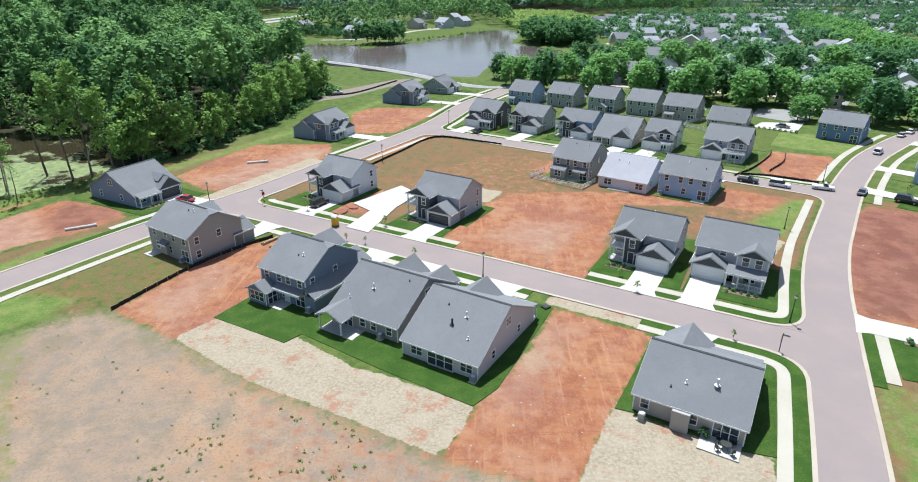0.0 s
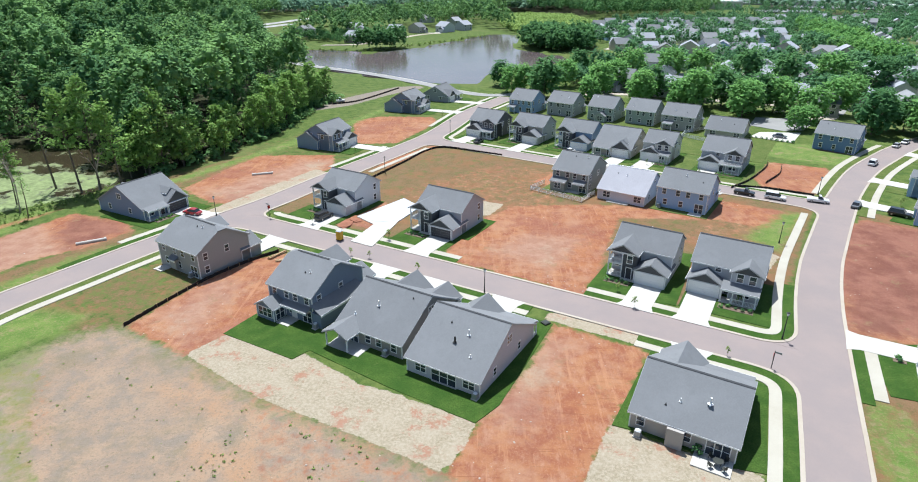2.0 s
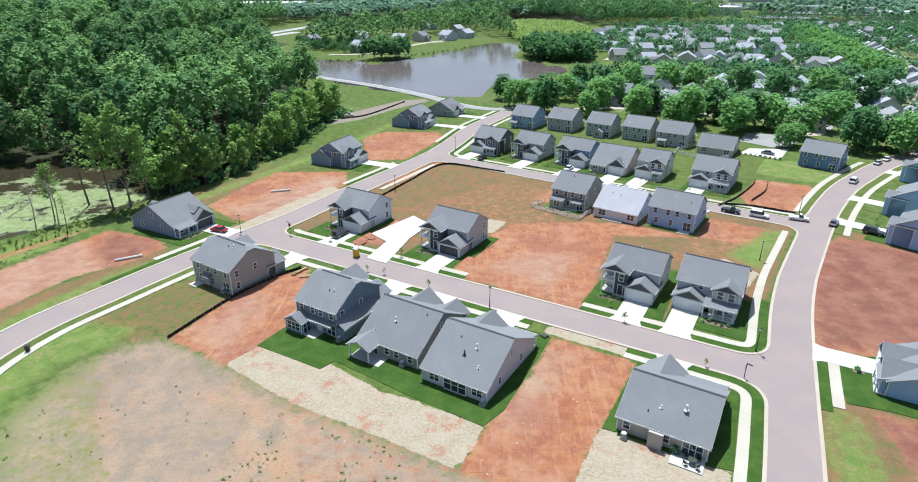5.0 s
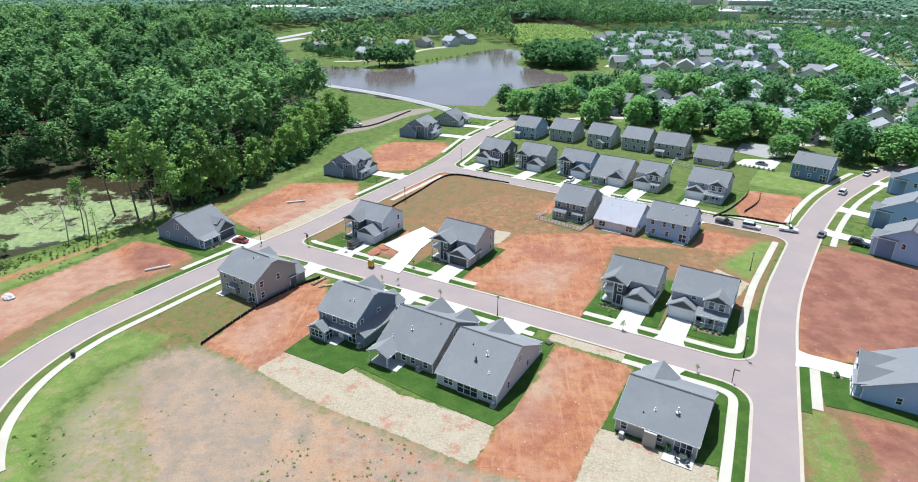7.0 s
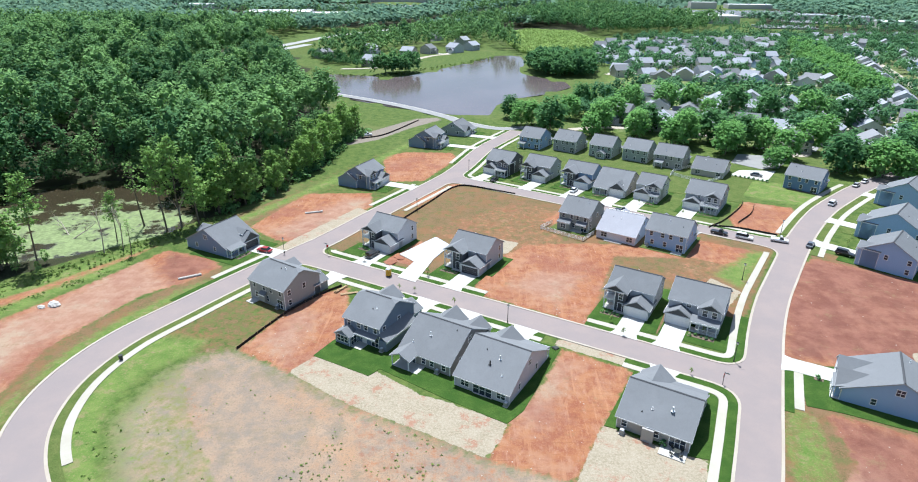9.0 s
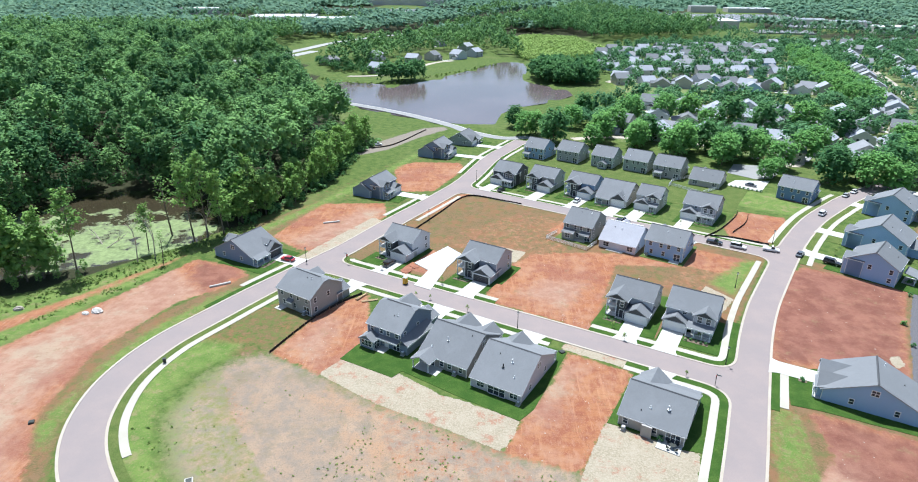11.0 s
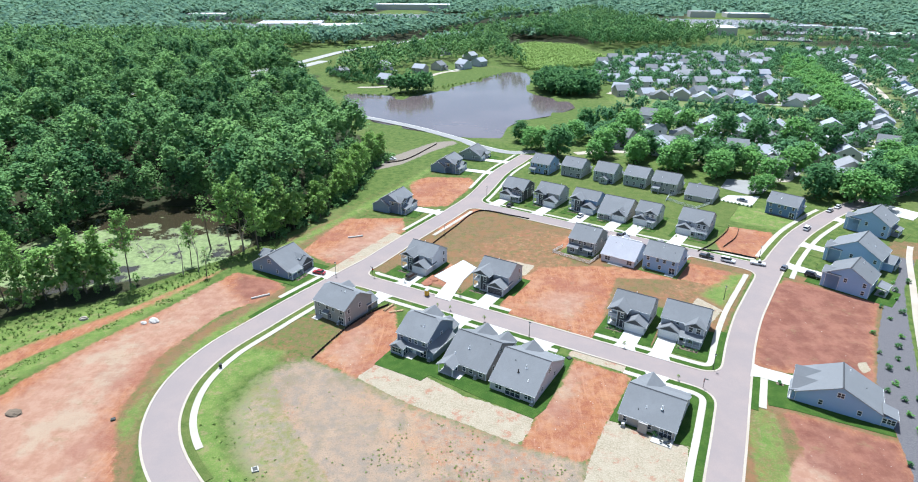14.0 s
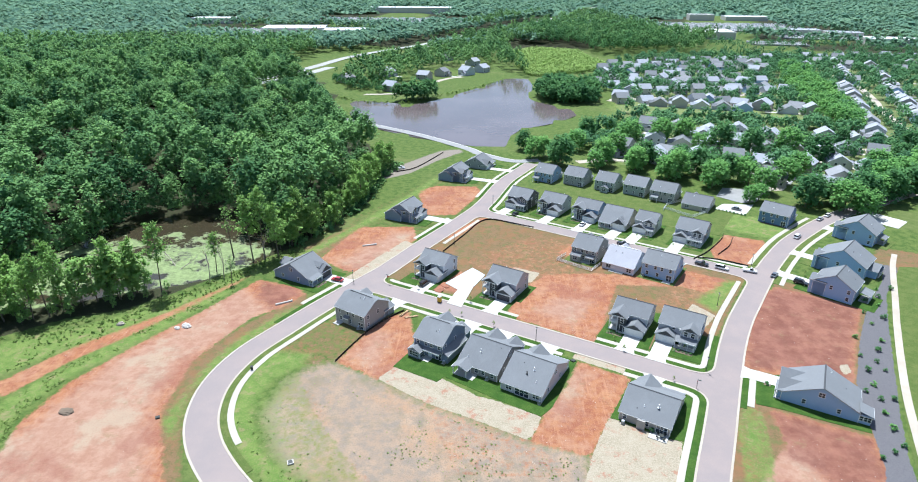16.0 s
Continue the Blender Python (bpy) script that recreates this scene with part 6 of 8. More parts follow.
# tall thin trees along the swamp's edge
for x, y, s, k in ((-125, 118.5, 0.92, 2), (-102.5, 147, 0.95, 0), (-98.5, 149, 0.98, 2), (-94, 151.5, 0.95, 1), (-113, 137, 0.6, 0), (-154, 102, 0.85, 0), (-158, 100, 0.8, 1), (-152, 106, 0.75, 2), (-166, 98, 0.9, 3), (-172, 94, 0.95, 0), (-178, 93, 0.9, 1), (-184, 91, 1.0, 3), (-158, 112, 0.9, 1), (-168, 108, 0.95, 3), (-176, 104, 0.9, 3), (-92, 163, 0.95, 3), (-90, 168, 0.9, 1), (-190, 96, 1.0, 3), (-139, 116, 0.9, 1), (-134, 119, 0.85, 1)):
    plant(TALL[k], x, y, s * rng.uniform(0.95, 1.05), rng.uniform(0, 360))
plant(BARE, -111.4, 150.2, 1.0, 40)
plant(BARE, -104, 128, 0.5, 150)
# dense edge of the woods along the meadow
for i in range(58):
    t = i / 57
    line = smooth_line([(-93, 160), (-86, 172), (-79, 190), (-74, 212), (-73, 240), (-72, 262), (-66, 286)], 2)
    p = line[int(t * (len(line) - 1))]
    plant(rng.choice(EDGE if i % 2 else TALL[3:]), p[0] + rng.uniform(-5, 2.5), p[1] + rng.uniform(-2, 2), rng.uniform(0.5, 0.95), rng.uniform(0, 360))
# full-crowned trees on the swamp's near bank
for x, y, s in ((-149.5, 105, 0.85), (-147, 109, 1.1), (-144, 112, 1.15), (-140.5, 113.5, 1.0), (-137, 114, 1.2), (-133.5, 116, 1.1), (-131, 119, 0.95), (-143, 117, 1.0), (-136, 120, 0.9), (-150, 112, 1.0), (-162, 103, 1.1), (-170, 100, 1.15), (-180, 97, 1.1), (-188, 93, 1.2)):
    plant(rng.choice(EDGE), x, y, s, rng.uniform(0, 360))
# low growth under the swamp trees
for i in range(26):
    t = i / 25
    x, y = -124 - 62 * t, 113 - 26 * t
    plant(rng.choice(EDGE), x + rng.uniform(-4, 3), y + rng.uniform(-2, 9), rng.uniform(0.22, 0.5), rng.uniform(0, 360))

# tree line along the park lawn of the old estate
screen = smooth_line([(40, 345), (62, 378), (88, 402), (120, 420), (160, 428), (205, 424), (250, 408)], 7.5)
for p in screen:
    plant(STREET[rng.choice((0, 0, 2, 1))], p[0] + rng.uniform(-2, 2), p[1] + rng.uniform(-3, 3), rng.uniform(0.5, 0.75), rng.uniform(0, 360))
for x, y, s in ((80, 296, 1.1), (100, 292, 1.2), (106, 276, 1.2), (60, 306, 0.9), (126, 254, 1.0), (160, 276, 1.1), (206, 284, 1.2), (230, 306, 1.2), (248, 330, 1.2), (196, 262, 1.1), (122, 332, 1.0), (190, 336, 1.0), (222, 356, 1.0)):
    plant(STREET[rng.choice((0, 1, 1, 2, 3))], x, y, s * rng.uniform(0.95, 1.2), rng.uniform(0, 360))

# trees close behind the rear row
for x, y, s in ((17, 309, 1.1), (29, 297, 1.0), (72, 280, 1.2), (106, 250, 1.2), (117, 227, 0.8), (122.5, 230, 0.8), (110, 256, 1.2), (91, 264, 1.2), (142, 222, 1.2), (157, 216, 1.2), (163, 210, 1.0), (146, 258, 1.2), (86, 268, 1.1), (50, 284, 1.0)):
    plant(STREET[rng.choice((0, 1, 1, 3))], x, y, s * rng.uniform(1.0, 1.25), rng.uniform(0, 360))

# shade trees of the old estate
for x, y, s in ((23, 312, 0.9), (31, 290, 1.15), (56, 294, 1.15), (73, 286, 0.95), (94, 276, 1.15), (57, 367, 1.0), (82, 346, 1.15), (104, 355, 1.2), (121, 360, 1.0), (136, 333, 1.2), (151, 323, 1.25), (172, 322, 1.35), (182, 302, 1.2), (116, 264, 1.1), (110, 268, 1.0), (123, 262, 1.05), (130, 243, 0.95), (149, 231, 1.05), (156, 227, 0.95), (168, 223, 1.1), (176, 228, 1.0), (201, 255, 1.2), (214, 261, 1.2), (190, 246, 1.1), (225, 275, 1.2), (240, 290, 1.2), (186, 232, 1.1), (200, 240, 1.1), (215, 248, 1.1), (12, 330, 0.8), (45, 330, 0.9), (68, 320, 1.0)):
    plant(STREET[rng.choice((0, 1, 1, 2, 3))], x, y, s * rng.uniform(1.2, 1.45), rng.uniform(0, 360))

# ---- the old estate and the far country ----
FAR_WALLS = [wall_mat(k) for k in ("cream", "sand", "pale", "mist", "beige", "sky", "white")]
FAR_HOUSES = []


def far_house(x, y, rot, w=12.0, d=13.0, ze=3.0, seed=0):
    """A simple gabled house with a front gable, windows and a driveway side."""
    r = random.Random(seed)
    h = new("house")
    h.matrix_world = pose(x, y, float(hill(x, y)), 0, 0, rot)
    col = FAR_WALLS[r.randrange(len(FAR_WALLS))]
    m = col
    two = r.random() < 0.45
    ze = 5.2 if two else ze
    roof = r.choice((ROOF_TAN, ROOF_PALE, ROOF_PALE, ROOF))

    def walls():
        bm = bmesh.new()
        k = math.tan(radians(30))
        prof = [(-d / 2, -0.4), (d / 2, -0.4), (d / 2, ze), (0, ze + d / 2 * k), (-d / 2, ze)]
        e0 = [bm.verts.new((-w / 2, a, z)) for a, z in prof]
        e1 = [bm.verts.new((w / 2, a, z)) for a, z in prof]
        bm.faces.new(e0)
        bm.faces.new(e1[::-1])
        for i in range(5):
            bm.faces.new((e0[i], e0[(i + 1) % 5], e1[(i + 1) % 5], e1[i]))
        add_box(bm, 0.3, w / 2 - 0.4, -d / 2 - 2.5, -d / 2 + 0.5, -0.4, 2.9)
        return bm_mesh(bm, "wall", m)

    def roofs():
        rb, fb = roof_mesh(-w / 2, w / 2, -d / 2, d / 2, ze, "x", 30, 0.4, 0.3)
        for _, m2 in fb:
            m2.free()
        r2, f2 = roof_mesh(-d / 2 - 2.5, 0.0, 0.3, w / 2 - 0.4, 2.9, "y", 34, 0.35, 0.3)
        for _, m2 in f2:
            m2.free()
        tmp = bpy.data.meshes.new("tmp")
        r2.to_mesh(tmp)
        r2.free()
        rb.from_mesh(tmp)
        bpy.data.meshes.remove(tmp)
        return bm_mesh(rb, "roof", roof)

    key = (round(w, 1), round(d, 1), ze, m.name, roof.name)
    under(new("wall", shared(("fw",) + key, walls)), h)
    under(new("roof", shared(("fr",) + key, roofs)), h)
    def far_window():
        bm = bmesh.new()
        add_box(bm, -0.8, 0.8, -0.05, 0.02, -0.12, 1.45)
        me = bm_mesh(bm, "window", TRIM)
        me.materials.append(GLASS)
        bm = bmesh.new()
        bm.from_mesh(me)
        v = [bm.verts.new(p) for p in ((-0.66, -0.062, 0.0), (0.66, -0.062, 0.0), (0.66, -0.062, 1.32), (-0.66, -0.062, 1.32))]
        bm.faces.new(v).material_index = 1
        bm.to_mesh(me)
        bm.free()
        return me

    fw = shared("far_window", far_window)
    rows = (0.9, 3.5) if two else (0.9,)
    for s in (-0.3, 0.3):
        for z in rows:
            on_wall("window", fw, h, "back", w * s, d / 2, z)
            if y < 450:
                on_wall("window", fw, h, "left", -w / 2, d * s * 0.6, z)
                on_wall("window", fw, h, "right", w / 2, d * s * 0.6, z)
    on_wall("window", fw, h, "front", -w * 0.28, -d / 2, 0.9)
    a = radians(rot)
    pts = [(x + lx * math.cos(a) - ly * math.sin(a), y + lx * math.sin(a) + ly * math.cos(a)) for lx, ly in ((0.6, -d / 2 - 2.4), (0.6, -d / 2 - 12), (w / 2 - 0.6, -d / 2 - 12), (w / 2 - 0.6, -d / 2 - 2.4))]
    z = float(hill(x, y))
    tagged(poly_slab("driveway", pts, z + 0.06, CONCRETE, None, z - 0.5), "pale concrete driveway of an older house", "driveway", "driveways", "structure")
    FAR_HOUSES.append((x, y))
    tagged(h, ("two-storey" if two else "single-storey") + " pale house with a " + ("tan" if roof is ROOF_TAN else "pale grey" if roof is ROOF_PALE else "grey") + " gabled roof", "house", "houses of the old estate")
    return h


spots = [(107, 401), (130, 403), (100, 319), (115, 314), (134, 305), (180, 364), (196, 346), (213, 336), (226, 322), (139, 374), (74, 331), (60, 318), (154, 350), (88, 306), (166, 252), (176, 262), (150, 300), (168, 290), (142, 262),
         (155, 681), (215, 707), (258, 758), (281, 759), (248, 656), (260, 619), (272, 602), (288, 586), (191, 521), (212, 503), (225, 488), (253, 487), (160, 513), (115, 538), (392, 766), (429, 809), (450, 810), (452, 783), (398, 675), (383, 640), (544, 802), (506, 760), (130, 560), (145, 610), (180, 640), (205, 640), (180, 600), (225, 560), (200, 740), (310, 720), (330, 780), (340, 830), (240, 820), (480, 860), (560, 880), (600, 820), (128, 700), (110, 620),
         (-159, 595), (-107, 564), (-64, 668), (-36, 681), (-18, 705), (-82, 640), (-127, 665), (-67, 822), (-30, 767)]
for i, (x, y) in enumerate(spots):
    far_house(x, y, (-29, 61, 151, 241)[i * 7 % 4] + rng.uniform(-12, 12), rng.choice((11.0, 12.5)), rng.choice((12.0, 13.0)), 3.0, i)
for a, b, n, rot in (((254, 372), (362, 616), 17, 154), ((300, 380), (396, 597), 15, -26), ((322, 374), (416, 572), 14, 154), ((350, 360), (450, 560), 13, -26), ((380, 640), (450, 800), 9, 154), ((410, 620), (480, 780), 9, -26), ((130, 645), (260, 690), 7, 80), ((150, 625), (270, 670), 7, -100), ((110, 512), (200, 512), 5, 100), ((100, 352), (215, 324), 8, 165), ((92, 318), (205, 290), 8, -15), ((112, 396), (236, 366), 8, 165), ((125, 505), (258, 470), 9, 165), ((125, 562), (285, 577), 10, 95), ((120, 600), (280, 628), 10, -85), ((130, 722), (330, 742), 11, 95), ((150, 762), (340, 792), 11, -85), ((470, 640), (600, 760), 9, 135), ((520, 600), (660, 720), 9, -45), ((430, 540), (560, 640), 8, 135), ((200, 812), (380, 852), 9, 95), ((420, 870), (640, 905), 10, 95)):
    for i in range(n):
        t = i / max(1, n - 1)
        hx, hy = a[0] + (b[0] - a[0]) * t, a[1] + (b[1] - a[1]) * t
        if min(math.hypot(hx - p, hy - q) for p, q in FAR_HOUSES) < 12.5:
            continue
        far_house(hx, hy, rot + 90 + rng.uniform(-4, 4), 11.0, 12.0, 3.0, 200 + i * 3 + n * 31)
FAR_STREETS = (
    [(108, 540), (200, 540), (285, 600)],
    [(130, 742), (240, 750), (340, 768)],
    [(440, 600), (560, 690), (640, 770)],
    [(100, 372), (170, 356), (240, 342)],
    [(285, 380), (330, 497), (352, 547), (410, 693), (460, 800)],
    [(42, 300), (70, 306), (128, 282), (165, 268)],
    [(95, 334), (160, 316), (215, 305)],
    [(190, 236), (225, 262), (262, 310), (285, 380)],
    [(100, 520), (150, 540), (205, 500), (262, 476)],
    [(130, 640), (200, 672), (262, 690), (330, 700)],
    [(200, 672), (235, 600), (262, 560)],
    [(-170, 545), (-120, 540), (-92, 560), (-60, 640), (-40, 660)],
    [(126, 252), (140, 250), (146, 268), (136, 282)],
)
for i, pts in enumerate(FAR_STREETS):
    line = smooth_line(pts, 5)
    tagged(strip("road", line, 3.2, -3.2, 0.03 + 0.004 * i, KERB), "pale sunlit residential street among trees", "road", kind="structure")
# highway behind the pond
HWY = smooth_line([(-262, 400), (-232, 528), (-213, 642), (-202, 698), (-189, 769), (-165, 853), (-134, 944), (-99, 1031), (-58, 1132), (-1, 1247), (80, 1401), (165, 1571), (249, 1758), (340, 2000)], 12)
for off in (9.5, -9.5):
    seg = side_shift(HWY, off)
    n = len(seg)
    a, b = side_shift(seg, 6.0), side_shift(seg, -6.0)
    zz = hill(seg[:, 0], seg[:, 1]) + 2.25
    v = [(*p, z) for p, z in zip(a, zz)] + [(*p, z) for p, z in zip(b, zz)]
    road = new("highway", mesh_of("highway", v, [(i, n + i, n + i + 1, i + 1) for i in range(n - 1)], FAR_CONCRETE))
    tagged(road, "pale concrete highway carriageway beyond the pond", "highway", "carriageways", "structure")
n = len(HWY)
zz = hill(HWY[:, 0], HWY[:, 1])
prof = ((-36, -1.0), (-20, 2.0), (20, 2.0), (36, -1.0))
v = [(*p, z + dz) for off, dz in prof for p, z in zip(side_shift(HWY, off), zz)]
bank = new("embankment", mesh_of("embankment", v, [(k * n + i, k * n + i + 1, (k + 1) * n + i + 1, (k + 1) * n + i) for k in range(3) for i in range(n - 1)], SOD_THIN))
tagged(bank, "grassy embankment carrying the highway", "embankment", kind="structure")
# large commercial buildings
WHITE_ROOF = plain("white_membrane_roof", (0.78, 0.76, 0.74), 0.7, 0.06, 0.2)
TAN_WALL = plain("tan_block_wall", (0.55, 0.51, 0.46), 0.85, 0.1, 0.3)


def big_store(x, y, w, d, hgt, rot, roof, label):
    h = new("store")
    h.matrix_world = pose(x, y, float(hill(x, y)) + 1.6, 0, 0, rot)
    box("wall", -w / 2, w / 2, -d / 2, d / 2, -10, hgt, TAN_WALL, h)
    box("roof", -w / 2 + 0.6, w / 2 - 0.6, -d / 2 + 0.6, d / 2 - 0.6, hgt, hgt + 0.25, roof, h)
    bm = bmesh.new()
    for a in (-w / 2, w / 2 - 0.5):
        add_box(bm, a, a + 0.5, -d / 2, d / 2, hgt, hgt + 0.9)
    for b in (-d / 2, d / 2 - 0.5):
        add_box(bm, -w / 2, w / 2, b, b + 0.49, hgt, hgt + 0.88)
    part("parapet", bm, WHITE_ROOF, h)
    for i in range(5):
        a = -w * 0.4 + w * 0.2 * i
        box("roof_unit", a, a + 3, -2, 2, hgt + 0.25, hgt + 1.8, TRIM, h)
    return tagged(h, label, "building", "large stores")


for x, y, w, d, hgt, rot, roof, label in (
        (-377, 1140, 98, 62, 9, 8, WHITE_ROOF, "large white flat-roofed store beyond the woods"), (-276, 1112, 66, 48, 8, 8, WHITE_ROOF, "white flat-roofed store beyond the woods"),
        (-541, 915, 50, 34, 6, 5, ROOF, "low building with a dark roof among trees"), (-611, 1345, 84, 40, 8, 5, WHITE_ROOF, "pale flat-roofed shop behind the parking lots"), (-222, 1705, 190, 50, 9, 3, WHITE_ROOF, "long pale warehouse behind the highway"),
        (404, 1195, 96, 64, 9, -4, WHITE_ROOF, "large white flat-roofed store on the horizon"), (527, 1590, 52, 30, 10, -4, TAN_WALL, "tan office block on the horizon"), (640, 1600, 88, 40, 6, -4, WHITE_ROOF, "long pale building on the horizon"),
        (622, 1262, 64, 36, 7, -8, ROOF_PALE, "low grey-roofed shop among far trees"), (685, 1216, 52, 36, 7, -8, ROOF_PALE, "low grey-roofed building among far trees"), (700, 1090, 74, 44, 8, -12, WHITE_ROOF, "white flat-roofed far building")):
    big_store(x, y, w, d, hgt, rot, roof, label)
FAR_LOTS = ((-380, 1060, 190, 70, 8), (-500, 1165, 120, 110, 6), (-560, 985, 120, 60, 5), (-260, 1430, 260, 150, 3), (-84, 1464, 60, 130, -10), (500, 1400, 330, 200, -4), (500, 1080, 90, 50, -8), (640, 1190, 160, 50, -8))
for x, y, w, d, rot in FAR_LOTS:
    a = radians(rot)
    q = [(x + lx * math.cos(a) - ly * math.sin(a), y + lx * math.sin(a) + ly * math.cos(a)) for lx, ly in ((-w / 2, -d / 2), (w / 2, -d / 2), (w / 2, d / 2), (-w / 2, d / 2))]
    z = float(hill(x, y)) + 1.6
    tagged(poly_slab("parking_lot", q, z, ASPHALT_FAR, None, z - 12), "pale sunlit parking lot by the stores", "parking lot", "parking lots", "structure")


def parked_row(x, y, w, d, rot, seed, gap=7.0):
    """Far parked cars in rows, a few pixels each."""
    r = random.Random(seed)
    a = radians(rot)
    bm = bmesh.new()
    i = 0
    ly = -d / 2 + 6
    while ly < d / 2 - 4:
        lx = -w / 2 + 5
        while lx < w / 2 - 4:
            if r.random() < 0.55:
                add_box(bm, lx - 0.9, lx + 0.9, ly - 2.2, ly + 2.2, 0.25, 0.95)
                add_box(bm, lx - 0.8, lx + 0.8, ly - 1.2, ly + 1.1, 0.95, 1.45)
            lx += 2.9
        ly += 12
    ob = part("parked_cars", bm, FAR_PAINT, None)
    ob.matrix_world = pose(x, y, float(hill(x, y)) + 1.6, 0, 0, rot)
    return tagged(ob, "rows of far parked cars on a pale lot", "cars", kind="stuff")


FAR_PAINT = plain("pale_car_paint", (0.62, 0.62, 0.64), 0.35, 0.3, 0.5)
for i, (x, y, w, d, rot) in enumerate(FAR_LOTS[:4] + FAR_LOTS[5:]):
    parked_row(x, y, w, d, rot, i)

# ---- woods as stuff ----
KEEP_OUT = [POND_POLY, [(-200, 540), (-160, 505), (-84, 492), (-52, 532), (14, 632), (45, 650), (30, 700), (0, 730), (-60, 720), (-100, 690), (-180, 640)], [(23, 913), (68, 966), (129, 938), (134, 855), (146, 761), (107, 703), (77, 686), (55, 669), (38, 668), (26, 775)]]


def scatter(poly, gap, seed, avoid=(), lines=(), jitter=0.45):
    r = np.random.RandomState(seed)
    p = np.array(poly)
    xs, ys = np.arange(p[:, 0].min(), p[:, 0].max(), gap), np.arange(p[:, 1].min(), p[:, 1].max(), gap)
    x, y = np.meshgrid(xs, ys)
    x = x + r.uniform(-jitter, jitter, x.shape) * gap
    y = y + r.uniform(-jitter, jitter, y.shape) * gap
    ok = inside(x, y, poly)
    for q in avoid:
        ok &= ~inside(x, y, [tuple(v) for v in q])
    for line, wide in lines:
        for a in line[::2]:
            ok &= np.hypot(x - a[0], y - a[1]) > wide
    return x[ok], y[ok], r


def forest(name, label, xs, ys, r, kinds, mat, lo, hi, squash=1.0):
    """Many trees in one mesh: each a copy of one of the kinds, turned and sized at random."""
    co, fa, ti = [], [], []
    n0 = 0
    zs = hill(xs, ys)
    for x, y, z in zip(xs, ys, zs):
        v, q = kinds[r.randint(len(kinds))]
        a, s = r.uniform(0, 6.28), r.uniform(lo, hi)
        c, k = math.cos(a) * s, math.sin(a) * s
        w = np.empty_like(v)
        w[:, 0] = v[:, 0] * c - v[:, 1] * k + x
        w[:, 1] = v[:, 0] * k + v[:, 1] * c + y
        w[:, 2] = v[:, 2] * s * squash * r.uniform(0.8, 1.18) + z
        co.append(w)
        fa.append(q + n0)
        ti.append(np.full(len(v), r.beta(1.0, 1.1)))
        n0 += len(v)
    me = fast_mesh(name, np.vstack(co), np.vstack(fa), mat, np.concatenate(ti))
    return tagged(new(name, me), label, "woods", kind="stuff")


def woods_kind(seed, rad, crown, clear, lobes, leaves, size):
    v, q = crown_arrays(seed, rad, crown, lobes, leaves, size, 1.1, (3, 5), 1.4)
    return v + np.array([0, 0, clear]), q


NEAR_KINDS = [woods_kind(200 + i, 6.4, 13.5, 10.5, 14, 340, 0.64) for i in range(7)]
SHORE_KINDS = [crown_arrays(210 + i, 5.0, 26.0, 20, 320, 0.66, 1.0, (3, 5)) for i in range(4)]
LEAF_OLD = foliage("estate_leaves", (0.048, 0.13, 0.07), (0.19, 0.36, 0.15))
ROUND_KINDS = [woods_kind(240 + i, 5.0, 9.5, 0.2, 12, 150, 0.75) for i in range(6)]
MID_KINDS = [woods_kind(220 + i, 6.4, 17.0, 4.0, 8, 84, 1.0) for i in range(6)]
WOODS = [(-165, 205), (-150, 197), (-125, 196), (-108, 176), (-98, 160), (-90, 172), (-82, 192), (-78, 214), (-78, 262), (-80, 290), (-98, 330), (-133, 398), (-166, 480), (-206, 560), (-262, 560), (-370, 470), (-400, 390), (-300, 190), (-262, 120), (-225, 96), (-196, 108), (-186, 128), (-178, 150), (-176, 172), (-170, 186)]
xs, ys, r = scatter(WOODS, 9.6, 1, (), (), 0.5)
forest("woodland", "dense green broadleaf woodland beside the swamp", xs, ys, r, NEAR_KINDS, LEAF_WOODS, 0.65, 1.32)
shore = smooth_line([(-192, 112), (-182, 134), (-174, 156), (-172, 176), (-160, 194), (-142, 200), (-122, 198), (-106, 180), (-98, 166)], 3.2)
r = np.random.RandomState(31)
forest("woodland", "dark leafy trees overhanging the swamp", shore[:, 0] + r.uniform(-2, 2, len(shore)), shore[:, 1] + r.uniform(-1, 4, len(shore)), r, SHORE_KINDS, LEAF_WOODS, 0.55, 1.0)
inner = smooth_line([(-97, 166), (-91, 180), (-86, 200), (-82, 225), (-81, 260), (-84, 288)], 4.5)
r = np.random.RandomState(32)
forest("woodland", "leafy understorey at the edge of the woods", inner[:, 0] + r.uniform(-3, 1, len(inner)), inner[:, 1] + r.uniform(-2, 2, len(inner)), r, SHORE_KINDS, LEAF_WOODS, 0.4, 0.75)
WOODS2 = [(-262, 560), (-330, 440), (-420, 380), (-800, 420), (-900, 900), (-610, 840), (-490, 860), (-262, 850), (-245, 800), (-262, 690), (-285, 600)]
xs, ys, r = scatter(WOODS2, 12.5, 2, (), ((HWY, 36), (np.array([(-541, 905)]), 45)))
forest("woodland", "far green woodland towards the highway", xs, ys, r, MID_KINDS, LEAF_WOODS, 0.9, 1.3)
WOODS3 = [(-190, 720), (-150, 560), (-110, 600), (-60, 720), (0, 740), (40, 650), (60, 690), (20, 800), (20, 985), (60, 1040), (125, 1070), (160, 930), (300, 900), (420, 1150), (330, 1230), (250, 1700), (60, 1560), (-60, 1280), (-150, 960)]
